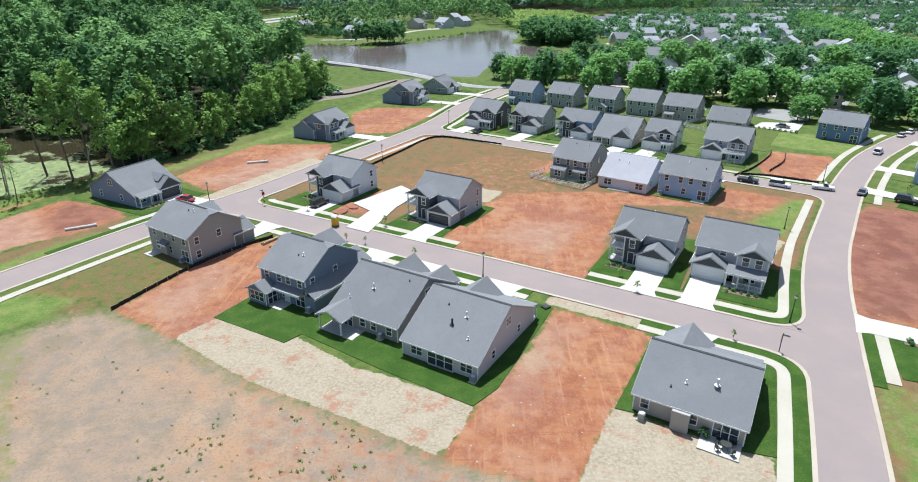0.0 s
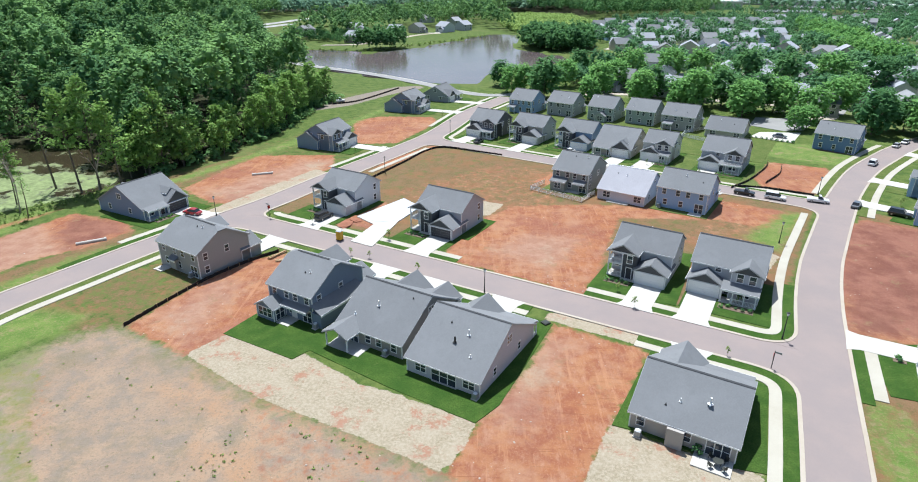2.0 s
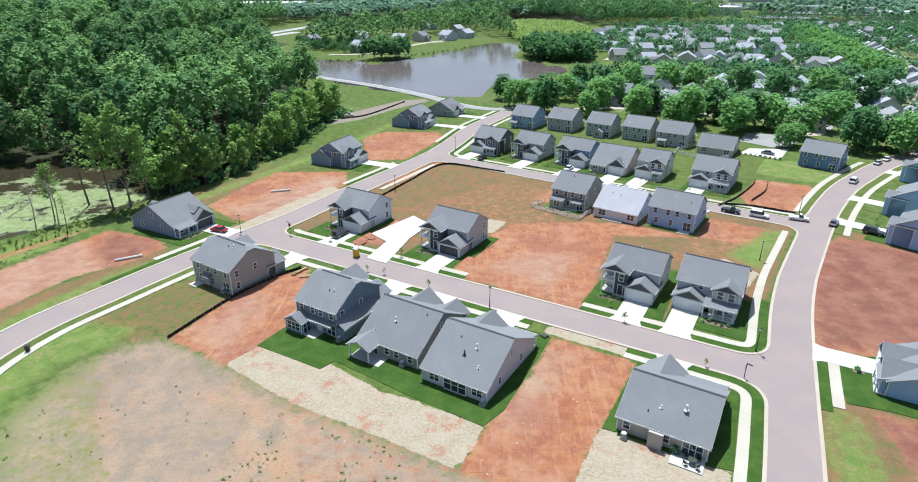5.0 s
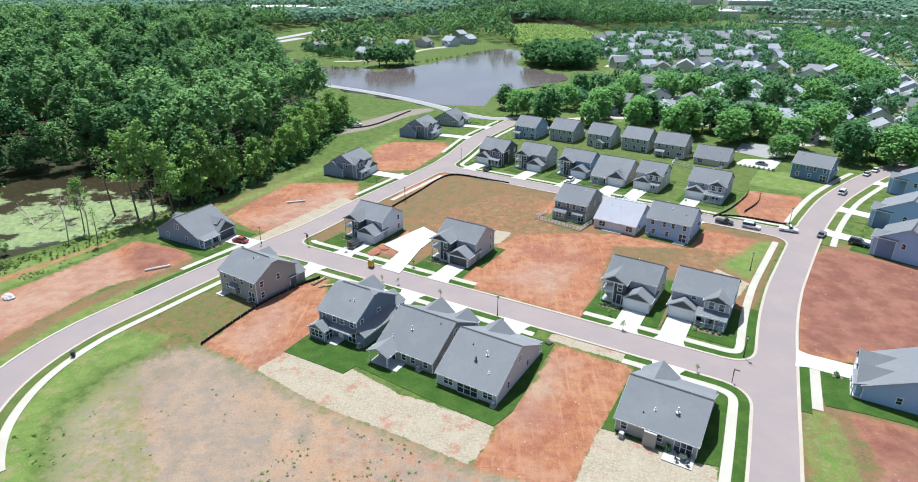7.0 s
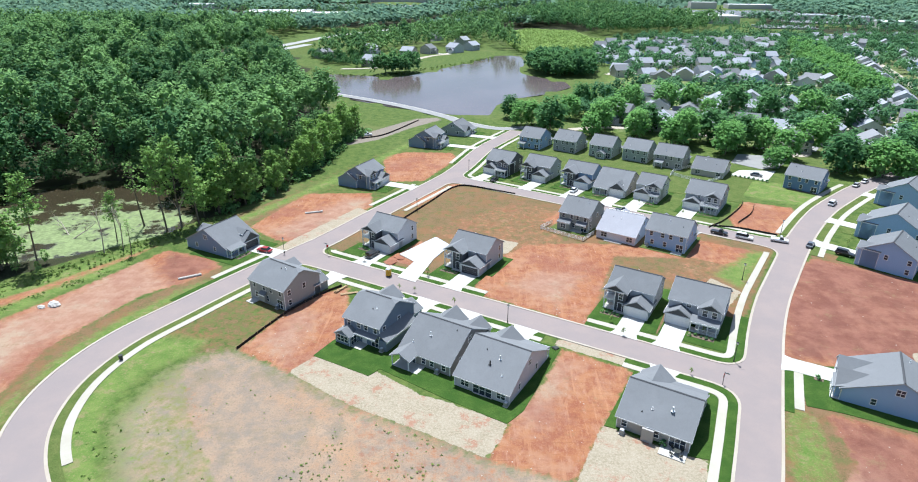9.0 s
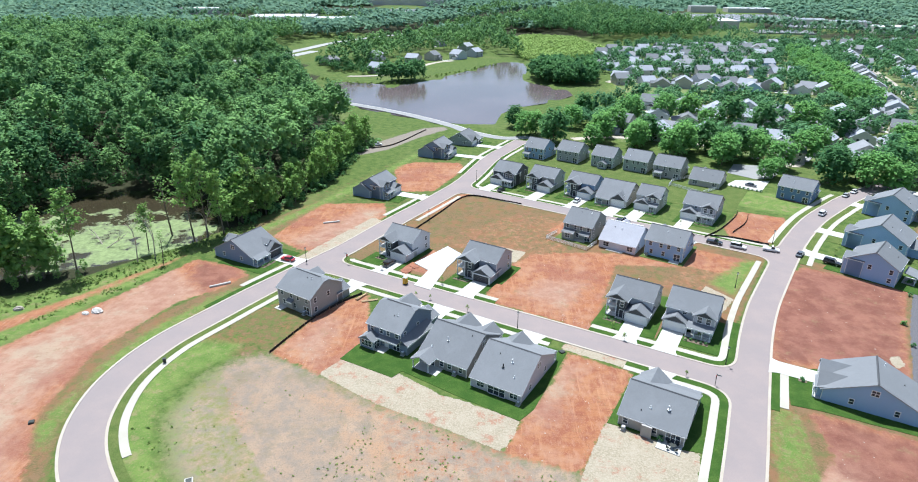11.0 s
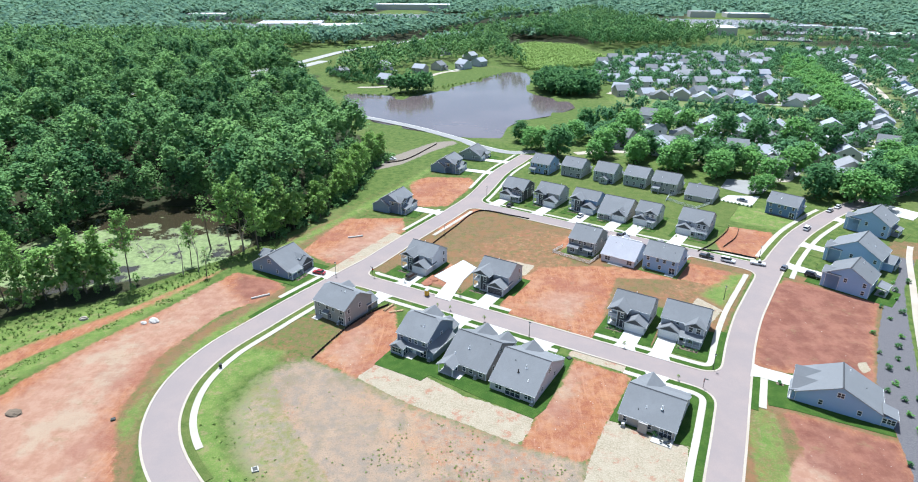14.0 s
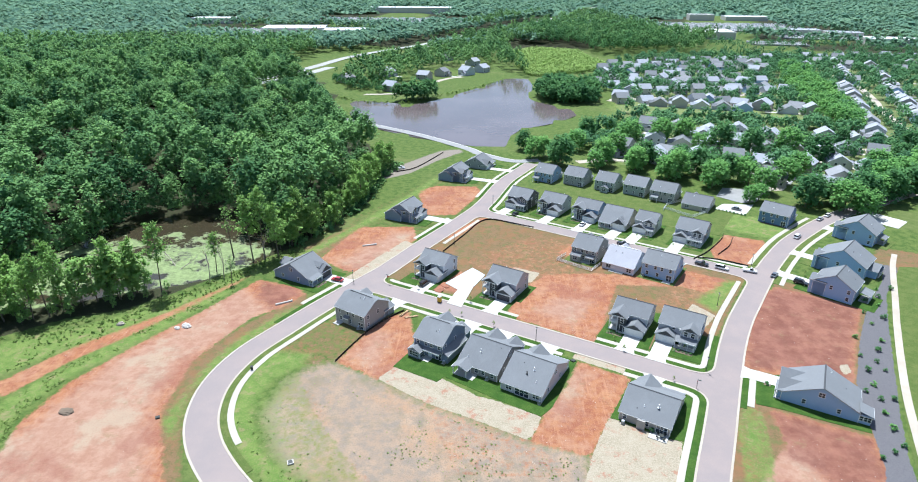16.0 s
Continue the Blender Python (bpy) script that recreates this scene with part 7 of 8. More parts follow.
CORRIDOR = [(-280, 560), (-237, 660), (-205, 760), (-165, 905), (-110, 1120), (-60, 1260), (0, 1240), (-30, 1100), (-80, 900), (-125, 760), (-165, 660), (-215, 560)]
xs, ys, r = scatter(CORRIDOR, 11.0, 17, (), ((HWY, 34), *[(np.array([h]), 10) for h in FAR_HOUSES]))
forest("tree_belt", "low trees on the slope below the highway", xs, ys, r, MID_KINDS, LEAF_WOODS, 0.26, 0.52)
xs, ys, r = scatter(WOODS3, 13.0, 3, [CORRIDOR] + KEEP_OUT[2:], ((HWY, 50), *[(np.array([h]), 10) for h in FAR_HOUSES]))
forest("woodland", "far woods behind the pond", xs, ys, r, MID_KINDS, LEAF_WOODS, 0.8, 1.2)
WOODS4 = [(60, 1100), (80, 1010), (140, 985), (150, 900), (190, 880), (245, 917), (310, 950), (320, 1040), (310, 1180), (300, 1279), (133, 1260), (70, 1200)]
xs, ys, r = scatter(WOODS4, 13.0, 14)
forest("woodland", "dark belt of far woods before the stores", xs, ys, r, MID_KINDS, LEAF, 0.8, 1.25)
LOTS = [(-560, 980), (-300, 990), (-225, 1060), (-205, 1240), (-330, 1300), (-520, 1260), (-600, 1090)]
xs, ys, r = scatter(LOTS, 21.0, 15, (), ((HWY, 40), (np.array([(-377, 1130)]), 66), (np.array([(-276, 1105)]), 46), (np.array([(-500, 1165)]), 40), (np.array([(-420, 1060)]), 40)))
forest("lot_trees", "green trees round the stores and parking lots", xs, ys, r, MID_KINDS, LEAF_WOODS, 0.45, 0.9)
EAST = [(330, 1110), (700, 960), (1000, 1010), (1000, 1180), (760, 1330), (420, 1330)]
xs, ys, r = scatter(EAST, 24.0, 16, (), ((np.array([(404, 1190)]), 66), (np.array([(380, 1090)]), 60), (np.array([(440, 1110)]), 60), (np.array([(500, 1080)]), 40), (np.array([(640, 1215)]), 55),))
forest("lot_trees", "green trees among far streets and lots", xs, ys, r, MID_KINDS, LEAF_OLD, 0.4, 0.8)
FRONT = [(320, 985), (470, 985), (600, 1000), (600, 1050), (450, 1052), (330, 1060)]
xs, ys, r = scatter(FRONT, 14.0, 19, (), [(np.array([h]), 10) for h in FAR_HOUSES])
forest("tree_belt", "green trees before the far stores", xs, ys, r, MID_KINDS, LEAF_OLD, 0.4, 0.8)
BACK = [(300, 872), (700, 872), (1020, 960), (900, 1010), (560, 985), (520, 905), (300, 905)]
xs, ys, r = scatter(BACK, 14.0, 18, (), [(np.array([h]), 10) for h in FAR_HOUSES])
forest("tree_belt", "green trees behind the old estate", xs, ys, r, MID_KINDS, LEAF_OLD, 0.4, 0.8)
ISLE = [(36, 541), (44, 512), (62, 497), (84, 500), (94, 530), (92, 575), (62, 585), (46, 580)]
xs, ys, r = scatter(ISLE, 6.0, 4)
forest("tree_grove", "dark grove on the point in the pond", xs, ys, r, ROUND_KINDS, LEAF, 1.1, 1.7)
for q, s in (([(-94, 506), (-76, 500), (-58, 520), (-64, 536), (-86, 524)], 5), ([(-150, 560), (-112, 548), (-110, 580), (-100, 600), (-140, 640), (-180, 600)], 6)):
    xs, ys, r = scatter(q, 6.5, s, (), [(np.array([h]), 8) for h in FAR_HOUSES])
    forest("tree_grove", "green grove on the pond's far bank", xs, ys, r, ROUND_KINDS, LEAF, *((1.1, 1.7) if s == 5 else (0.4, 0.8)))
# garden and street trees of the old estate
lines = [(np.array([h]), 9.5) for h in FAR_HOUSES] + [(smooth_line(p, 6), 6) for p in FAR_STREETS]
OLD = [(70, 300), (130, 265), (165, 240), (215, 250), (300, 330), (420, 520), (640, 780), (640, 900), (420, 900), (200, 860), (120, 720), (100, 600), (110, 545), (98, 520), (110, 440), (60, 380), (40, 340)]
LAWN = [(105, 520), (96, 470), (190, 430), (262, 420), (268, 455), (190, 478)]
xs, ys, r = scatter(OLD, 9.8, 8, [LAWN], lines)
keep = r.rand(len(xs)) < 0.85
forest("garden_trees", "green garden and street trees of the old estate", xs[keep], ys[keep], r, ROUND_KINDS, LEAF_OLD, 0.5, 1.25)
BELT = [(250, 398), (268, 400), (300, 500), (330, 600), (380, 740), (360, 760), (310, 640), (280, 540), (256, 470)]
xs, ys, r = scatter(BELT, 7.5, 9, (), [(np.array([h]), 6) for h in FAR_HOUSES])
forest("tree_belt", "bright belt of trees along the old estate street", xs, ys, r, ROUND_KINDS, LEAF_BRIGHT, 0.9, 1.35)


def canopy():
    """Far forest as one uneven sheet of crowns, out to the horizon."""
    ang = np.radians(np.linspace(42, 138, 420))
    rad = 1650 * (3.3 ** np.linspace(0, 1, 120))
    A, R = np.meshgrid(ang, rad)
    x, y = R * np.cos(A), R * np.sin(A)
    r = np.random.RandomState(5)
    bump = r.rand(*x.shape) ** 1.5 * (0.5 + 0.5 * wavy(x, y, 160, 9))
    z = hill(x, y) + 2 + 4 * r.rand(*x.shape) + 4 * wavy(x, y, 210, 6) + 3 * bump
    open_land = wavy(x, y, 520, 12) + 0.6 * wavy(x, y, 240, 13)
    clear = (open_land > 1.15)
    for px, py, rr in CLEARINGS:
        clear |= np.hypot(x - px, (y - py) * 0.8) < rr
    for a in HWY[::1]:
        clear |= np.hypot(x - a[0], y - a[1]) < 40
    z = np.where(clear, hill(x, y) - 4, z)
    ny, nx = x.shape
    idx = np.arange(nx * ny).reshape(ny, nx)
    q = np.stack([idx[:-1, :-1], idx[:-1, 1:], idx[1:, 1:], idx[1:, :-1]], -1).reshape(-1, 4)
    me = fast_mesh("far_woods", np.stack([x, y, z], -1).reshape(-1, 3), q, LEAF_FAR_HAZY, r.rand(x.size))
    return tagged(new("far_woods", me), "distant green forest with haze in its colour, reaching the horizon", "woods", kind="stuff")


def far_crowns(n=15000):
    """Clumps of crowns standing out of the far forest."""
    r = np.random.RandomState(11)
    a = np.radians(r.uniform(44, 134, n))
    rad = 880 * (5.2 ** r.uniform(0, 1, n) ** 1.15)
    x, y = rad * np.cos(a) - 10, rad * np.sin(a)
    ok = wavy(x, y, 520, 12) + 0.6 * wavy(x, y, 240, 13) < 1.3
    for px, py, rr in CLEARINGS:
        ok &= np.hypot(x - px, (y - py) * 0.8) > rr
    for h in HWY[::1]:
        ok &= np.hypot(x - h[0], y - h[1]) > 42
    x, y, rad = x[ok], y[ok], rad[ok]
    kinds = [crown_arrays(300 + i, 1.0, 1.5, 3, 14, 0.36, 1.0, (3, 5), 1.4) for i in range(5)]
    co, fa, ti = [], [], []
    n0 = 0
    zz = hill(x, y)
    for px, py, pr, pz in zip(x, y, rad, zz):
        v, q = kinds[r.randint(5)]
        s = (4.5 + pr * 0.0042) * r.uniform(0.7, 1.3)
        co.append(v * np.array([s * 1.1, s * r.uniform(0.9, 1.3), 9.0]) * r.uniform(0.85, 1.15) + np.array([px, py, pz + 3]))
        fa.append(q + n0)
        ti.append(np.full(len(v), r.rand()))
        n0 += len(v)
    me = fast_mesh("far_woods", np.vstack(co), np.vstack(fa), LEAF_FAR_HAZY, np.concatenate(ti))
    return tagged(new("far_woods", me), "distant green forest crowns with haze in their colour, towards the horizon", "woods", kind="stuff")


# leaf colour lightened and blued: the distance haze is painted into it
LEAF_FAR_HAZY = foliage("hazy_far_leaves", (0.10, 0.195, 0.14), (0.20, 0.32, 0.19), False)
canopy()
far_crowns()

# ---- vehicles ----
TYRE = plain("tyre_rubber", (0.025, 0.025, 0.027), 0.85)
RIM = plain("alloy_rim", (0.45, 0.45, 0.47), 0.35, 0.08, 3.0, 0.9)
LAMP_WHITE = plain("headlight_lens", (0.7, 0.72, 0.74), 0.15)
LAMP_RED = plain("tail_light_lens", (0.35, 0.02, 0.02), 0.2)
CAR_GLASS = plain("car_glass", (0.02, 0.022, 0.026), 0.05, 0.05, 3.0, 0.0, 0.8)
PAINTS = {}


def car_paint(name, c):
    if name not in PAINTS:
        n = Nodes("paint_" + name)
        n.bsdf.inputs["Coat Weight"].default_value = 0.6
        PAINTS[name] = n.done(n.mix(n.noise(1.5), scaled(c, 0.95), scaled(c, 1.05)), 0.35, 0.5, 0.1)
    return PAINTS[name]


def loft(sections, material, name, parent, bev=0.0):
    """A hull through cross-sections of equally many points."""
    bm = bmesh.new()
    rows = [[bm.verts.new(p) for p in s] for s in sections]
    n = len(rows[0])
    for a, b in zip(rows, rows[1:]):
        for i in range(n):
            bm.faces.new((a[i], a[(i + 1) % n], b[(i + 1) % n], b[i]))
    bm.faces.new(rows[0][::-1])
    bm.faces.new(rows[-1])
    bmesh.ops.recalc_face_normals(bm, faces=bm.faces[:])
    ob = part(name, bm, material, parent)
    for p in ob.data.polygons:
        p.use_smooth = False
    return ob


def car(x, y, rot, paint, label, tall=False, pickup=False, z=0.02):
    """A car pointing along its own x: hull, cabin glass, roof, four wheels, lights."""
    h = new("car")
    h.matrix_world = pose(x, y, z, 0, 0, rot)
    L, W = (4.9, 1.95) if tall else (4.5, 1.8)
    zb, zs, zt = 0.28, (0.98 if tall else 0.86), (1.75 if tall else 1.42)

    def ring(px, half, z0, z1, tuck=0.08):
        return [(px, -half + tuck, z0), (px, -half, z0 + 0.2), (px, -half, z1 - 0.1), (px, -half + tuck, z1), (px, half - tuck, z1), (px, half, z1 - 0.1), (px, half, z0 + 0.2), (px, half - tuck, z0)]

    hw = W / 2
    loft([ring(-L / 2, hw - 0.18, zb + 0.12, zs - 0.16), ring(-L / 2 + 0.15, hw - 0.03, zb, zs - 0.04), ring(-L * 0.2, hw, zb, zs), ring(L * 0.18, hw, zb, zs), ring(L / 2 - 0.6, hw - 0.03, zb, zs - 0.08), ring(L / 2 - 0.12, hw - 0.08, zb, zs - 0.16), ring(L / 2, hw - 0.22, zb + 0.12, zs - 0.28)], paint, "body", h)
    back = -L * 0.02 if pickup else -L / 2 + (0.12 if tall else 0.55)
    front = L * 0.24
    low = [(front, -hw + 0.1, zs - 0.02), (front, hw - 0.1, zs - 0.02), (back, hw - 0.1, zs - 0.02), (back, -hw + 0.1, zs - 0.02)]
    fb, bb = front - 0.65, back + (0.2 if tall else 0.55)
    top = [(fb, -hw + 0.26, zt - 0.05), (fb, hw - 0.26, zt - 0.05), (bb, hw - 0.26, zt - 0.05), (bb, -hw + 0.26, zt - 0.05)]
    loft([low, top], CAR_GLASS, "cabin_glass", h)
    roof = [(fb + 0.06, -hw + 0.25, zt - 0.05), (fb + 0.06, hw - 0.25, zt - 0.05), (bb - 0.06, hw - 0.25, zt - 0.05), (bb - 0.06, -hw + 0.25, zt - 0.05)]
    loft([roof, [(a * 0.97 + (fb + bb) * 0.015, b * 0.93, zt + 0.02) for a, b, _ in roof]], paint, "roof", h)

    def wheel_mesh():
        bm = bmesh.new()
        bmesh.ops.create_cone(bm, cap_ends=True, segments=18, radius1=0.34, radius2=0.34, depth=0.22, matrix=Matrix.Rotation(radians(90), 4, "X"))
        bmesh.ops.bevel(bm, geom=[e for e in bm.edges if len(e.link_faces) == 2 and abs(e.calc_face_angle(0)) > 1], offset=0.04, segments=1, affect="EDGES")
        return bm_mesh(bm, "wheel", TYRE)

    def rim_mesh():
        bm = bmesh.new()
        bmesh.ops.create_cone(bm, cap_ends=True, segments=14, radius1=0.22, radius2=0.22, depth=0.235, matrix=Matrix.Rotation(radians(90), 4, "X"))
        return bm_mesh(bm, "rim", RIM)

    for a in (-L * 0.3, L * 0.31):
        for b in (-hw + 0.1, hw - 0.1):
            w = under(new("wheel", shared("wheel", wheel_mesh)), h)
            w.location = (a, b, 0.34)
            under(new("rim", shared("rim", rim_mesh)), w)
    for b in (-hw + 0.35, hw - 0.35):
        box("headlight", L / 2 - 0.14, L / 2 - 0.02, b - 0.17, b + 0.17, zs - 0.36, zs - 0.22, LAMP_WHITE, h)
        box("tail_light", -L / 2 + 0.01, -L / 2 + 0.08, b - 0.12, b + 0.12, zs - 0.38, zs - 0.18, LAMP_RED, h)
    return tagged(h, label, "car", "parked cars")


WHITE_PAINT, BLACK_PAINT = car_paint("white", (0.72, 0.72, 0.72)), car_paint("black", (0.02, 0.02, 0.023))
GREY_PAINT, RED_PAINT, SILVER = car_paint("grey", (0.12, 0.13, 0.15)), car_paint("red", (0.36, 0.02, 0.03)), car_paint("silver", (0.45, 0.46, 0.47))
DR = -31.6
car(-66.3, 131.2, 154 + 10, RED_PAINT, "dark red sedan parked on a driveway", z=0.1)
car(-34.6, 129.6, 61, BLACK_PAINT, "black sport utility parked on a concrete driveway", True, z=0.1)
car(70.9, 151.0, DR, BLACK_PAINT, "black pickup parked along the street", True, True)
car(77.4, 147.6, DR, WHITE_PAINT, "white sport utility parked along the street", True)
car(87.2, 145.6, DR + 8, WHITE_PAINT, "white pickup at the street corner", True, True, 0.05)
car(95.0, 142.4, 52, GREY_PAINT, "dark grey car driving lane of the wide road")
car(120.6, 181.2, 48, WHITE_PAINT, "white van on the wide road", True)
car(30.9, 191.4, 60, WHITE_PAINT, "white car on a driveway in the far row", z=0.1)
car(1.6, 203.4, 60, BLACK_PAINT, "black car on a driveway in the far row", z=0.1)
car(101.8, 136.2, -42, BLACK_PAINT, "black sport utility on a driveway", True, z=0.1)
car(36.5, 174.5, DR, GREY_PAINT, "dark car parked along the far street")
car(44.5, 169.6, DR, BLACK_PAINT, "black truck parked along the far street", True, True)
car(107.0, 215.4, -35, GREY_PAINT, "dark grey car on a small parking pad", z=0.07)
car(140.5, 203.5, 44, SILVER, "silver car under the street trees")
car(146.5, 208.8, 44, WHITE_PAINT, "white car under the street trees")
car(126.0, 262.0, 30, WHITE_PAINT, "white car on the old estate street")
car(-60.5, 279.0, 20, WHITE_PAINT, "white work truck on the gravel yard", True, True, -0.05)
tagged(poly_slab("parking_pad", [(97, 216.6), (103.3, 224), (118, 223.4), (108.5, 208)], 0.07, CONCRETE), "white concrete parking pad behind the houses", "parking pad", kind="structure")

# ---- building site things ----
YELLOW = plain("yellow_plastic", (0.62, 0.36, 0.02), 0.5)
GREY_METAL = plain("grey_metal", (0.32, 0.33, 0.34), 0.5, 0.1, 4.0, 0.4)
DARK_METAL = plain("dark_metal", (0.03, 0.035, 0.03), 0.5, 0.1)
SILT = plain("black_silt_fabric", (0.022, 0.019, 0.018), 0.9, 0.25)
WOOD = plain("raw_lumber", (0.45, 0.31, 0.17), 0.8, 0.2, 5.0)
VINYL = plain("white_vinyl", (0.72, 0.72, 0.71), 0.4, 0.04)
ROCK = plain("pale_rubble", (0.42, 0.36, 0.30), 0.95, 0.25, 2.0)
RUBBLE = plain("white_rubble", (0.52, 0.49, 0.45), 0.9, 0.25, 1.5)
TREE_MULCH = plain("brown_mulch", (0.16, 0.12, 0.085), 0.95, 0.3, 3.0)


def portable_toilet(x, y, rot):
    h = new("portable_toilet")
    h.matrix_world = pose(x, y, 0.06, 0, 0, rot)
    box("cabin", -0.55, 0.55, -0.55, 0.55, 0.1, 2.0, YELLOW, h, bevel=0.04)
    box("skid", -0.6, 0.6, -0.6, 0.6, 0.0, 0.1, DARK_METAL, h)
    bm = bmesh.new()
    bmesh.ops.create_cone(bm, cap_ends=True, segments=4, radius1=0.86, radius2=0.55, depth=0.25, matrix=Matrix.Translation((0, 0, 2.12)) @ Matrix.Rotation(radians(45), 4, "Z"))
    part("roof", bm, LAMP_WHITE, h, "translucent white roof")
    box("door", -0.4, 0.4, -0.58, -0.54, 0.18, 1.9, YELLOW, h)
    bm = bmesh.new()
    bmesh.ops.create_cone(bm, cap_ends=True, segments=8, radius1=0.05, radius2=0.05, depth=0.6, matrix=Matrix.Translation((0.4, 0.4, 2.2)))
    part("vent_pipe", bm, GREY_METAL, h)
    return tagged(h, "yellow portable toilet cabin beside the kerb", "portable toilet")


portable_toilet(-28.3, 117.2, -29)


def fence_run(name, pts, height, gap, post_mat, fab_mat, label, cat, group, rails=0, thick=0.03):
    """Posts along a line with fabric or panels between them."""
    h = new(name)
    LAID.add(h.name)
    pts = [tuple(float(v) for v in lay(*p)) for p in pts]
    h.location = (*pts[0], 0)
    o = np.array(pts[0])
    line = smooth_line(pts, gap) if len(pts) > 2 else np.linspace(pts[0], pts[-1], max(2, int(np.linalg.norm(np.array(pts[-1]) - o) / gap) + 1))

    def post():
        bm = bmesh.new()
        add_box(bm, -0.05, 0.05, -0.05, 0.05, -0.3, height + 0.1)
        return bm_mesh(bm, "post", post_mat)

    me = shared((name, "post", height), post)
    for p in line:
        ob = under(new("post", me), h)
        ob.location = (*(p - o), 0)
    for p, q in zip(line, line[1:]):
        d = q - p
        L, ang = float(np.linalg.norm(d)), math.degrees(math.atan2(d[1], d[0]))
        bm = bmesh.new()
        if rails:
            for i in range(rails):
                z = height * (i + 0.75) / rails
                add_box(bm, 0.05, L - 0.05, -thick, thick, z - 0.07, z + 0.07)
        else:
            n = 6
            top = [(L * i / n, 0.05 * math.sin(i * 2.0 + p[0]), height * (1 - 0.12 * math.sin(math.pi * i / n) ** 2)) for i in range(n + 1)]
            for i in range(n):
                a, b = top[i], top[i + 1]
                v = [bm.verts.new(c) for c in ((a[0], a[1] - thick / 2, -0.25), (b[0], b[1] - thick / 2, -0.25), (b[0], b[1] - thick / 2, b[2]), (a[0], a[1] - thick / 2, a[2]), (a[0], a[1] + thick / 2, -0.25), (b[0], b[1] + thick / 2, -0.25), (b[0], b[1] + thick / 2, b[2]), (a[0], a[1] + thick / 2, a[2]))]
                for f in ((0, 1, 2, 3), (7, 6, 5, 4), (3, 2, 6, 7)):
                    bm.faces.new([v[k] for k in f])
            bmesh.ops.remove_doubles(bm, verts=bm.verts[:], dist=0.001)
        ob = part("panel", bm, fab_mat, h)
        ob.matrix_local = pose(*(p - o), 0, 0, 0, ang)
    return tagged(h, label, cat, group)


for pts in ([(-39.6, 110.6), (-44.2, 105.6), (-49.4, 97.6), (-53.0, 89.3), (-56.2, 80.8)], [(69.4, 156.2), (77, 163.5), (86.7, 176.4), (90, 183)], [(71.5, 157.6), (79, 156), (88.6, 150.4)], [(-29.4, 158.8), (-21.0, 178), (-15.4, 191.4), (-9.8, 196.4), (2.1, 190.6), (9, 187.0)], [(-62, 272), (-51.7, 282.0), (-38.6, 319.0)], [(80.5, 161), (88, 170), (92.5, 179)]):
    fence_run("silt_fence", pts, 0.6, 2.2, WOOD, SILT, "low black silt fence along a bare lot", "silt fence", "silt fences", 0, 0.05)
for pts in ([(19.6, 158.0), (15.4, 152.6), (27.4, 143.2), (31.6, 149.0)], [(73.0, 215.6), (82.9, 203.6), (91.0, 210.4)], [(72, 213), (75.5, 220.8), (86.5, 228.5)]):
    for a, b in zip(pts, pts[1:]):
        fence_run("yard_fence", [a, b], 1.25, 2.4, VINYL, VINYL, "white vinyl fence round a back yard", "fence", "yard fences", 4, 0.02)


def ac_unit(h, x, y):
    u = new("air_conditioner")
    p = to_world(h, x, y)
    u.matrix_world = pose(p[0], p[1], 0.02, 0, 0, math.degrees(h.matrix_world.to_euler().z))
    box("base", -0.48, 0.48, -0.48, 0.48, 0, 0.12, CONCRETE, u)
    box("cabinet", -0.38, 0.38, -0.38, 0.38, 0.12, 0.9, GREY_METAL, u, bevel=0.03)
    bm = bmesh.new()
    bmesh.ops.create_cone(bm, cap_ends=True, segments=16, radius1=0.33, radius2=0.30, depth=0.06, matrix=Matrix.Translation((0, 0, 0.92)))
    part("fan_guard", bm, LAMP_WHITE, u)
    tagged(u, "grey air-conditioning unit beside the house wall", "air conditioner", "air conditioners")


for hh, x, y in ((h1, -5.4, 17.9), (hm, -3.2, 16.4), (h2, 5.0, 15.3), (h3, -5.6, 13.3), (h4, -3.6, 12.2), (s3, 5.0, 11.8)):
    ac_unit(hh, x, y)


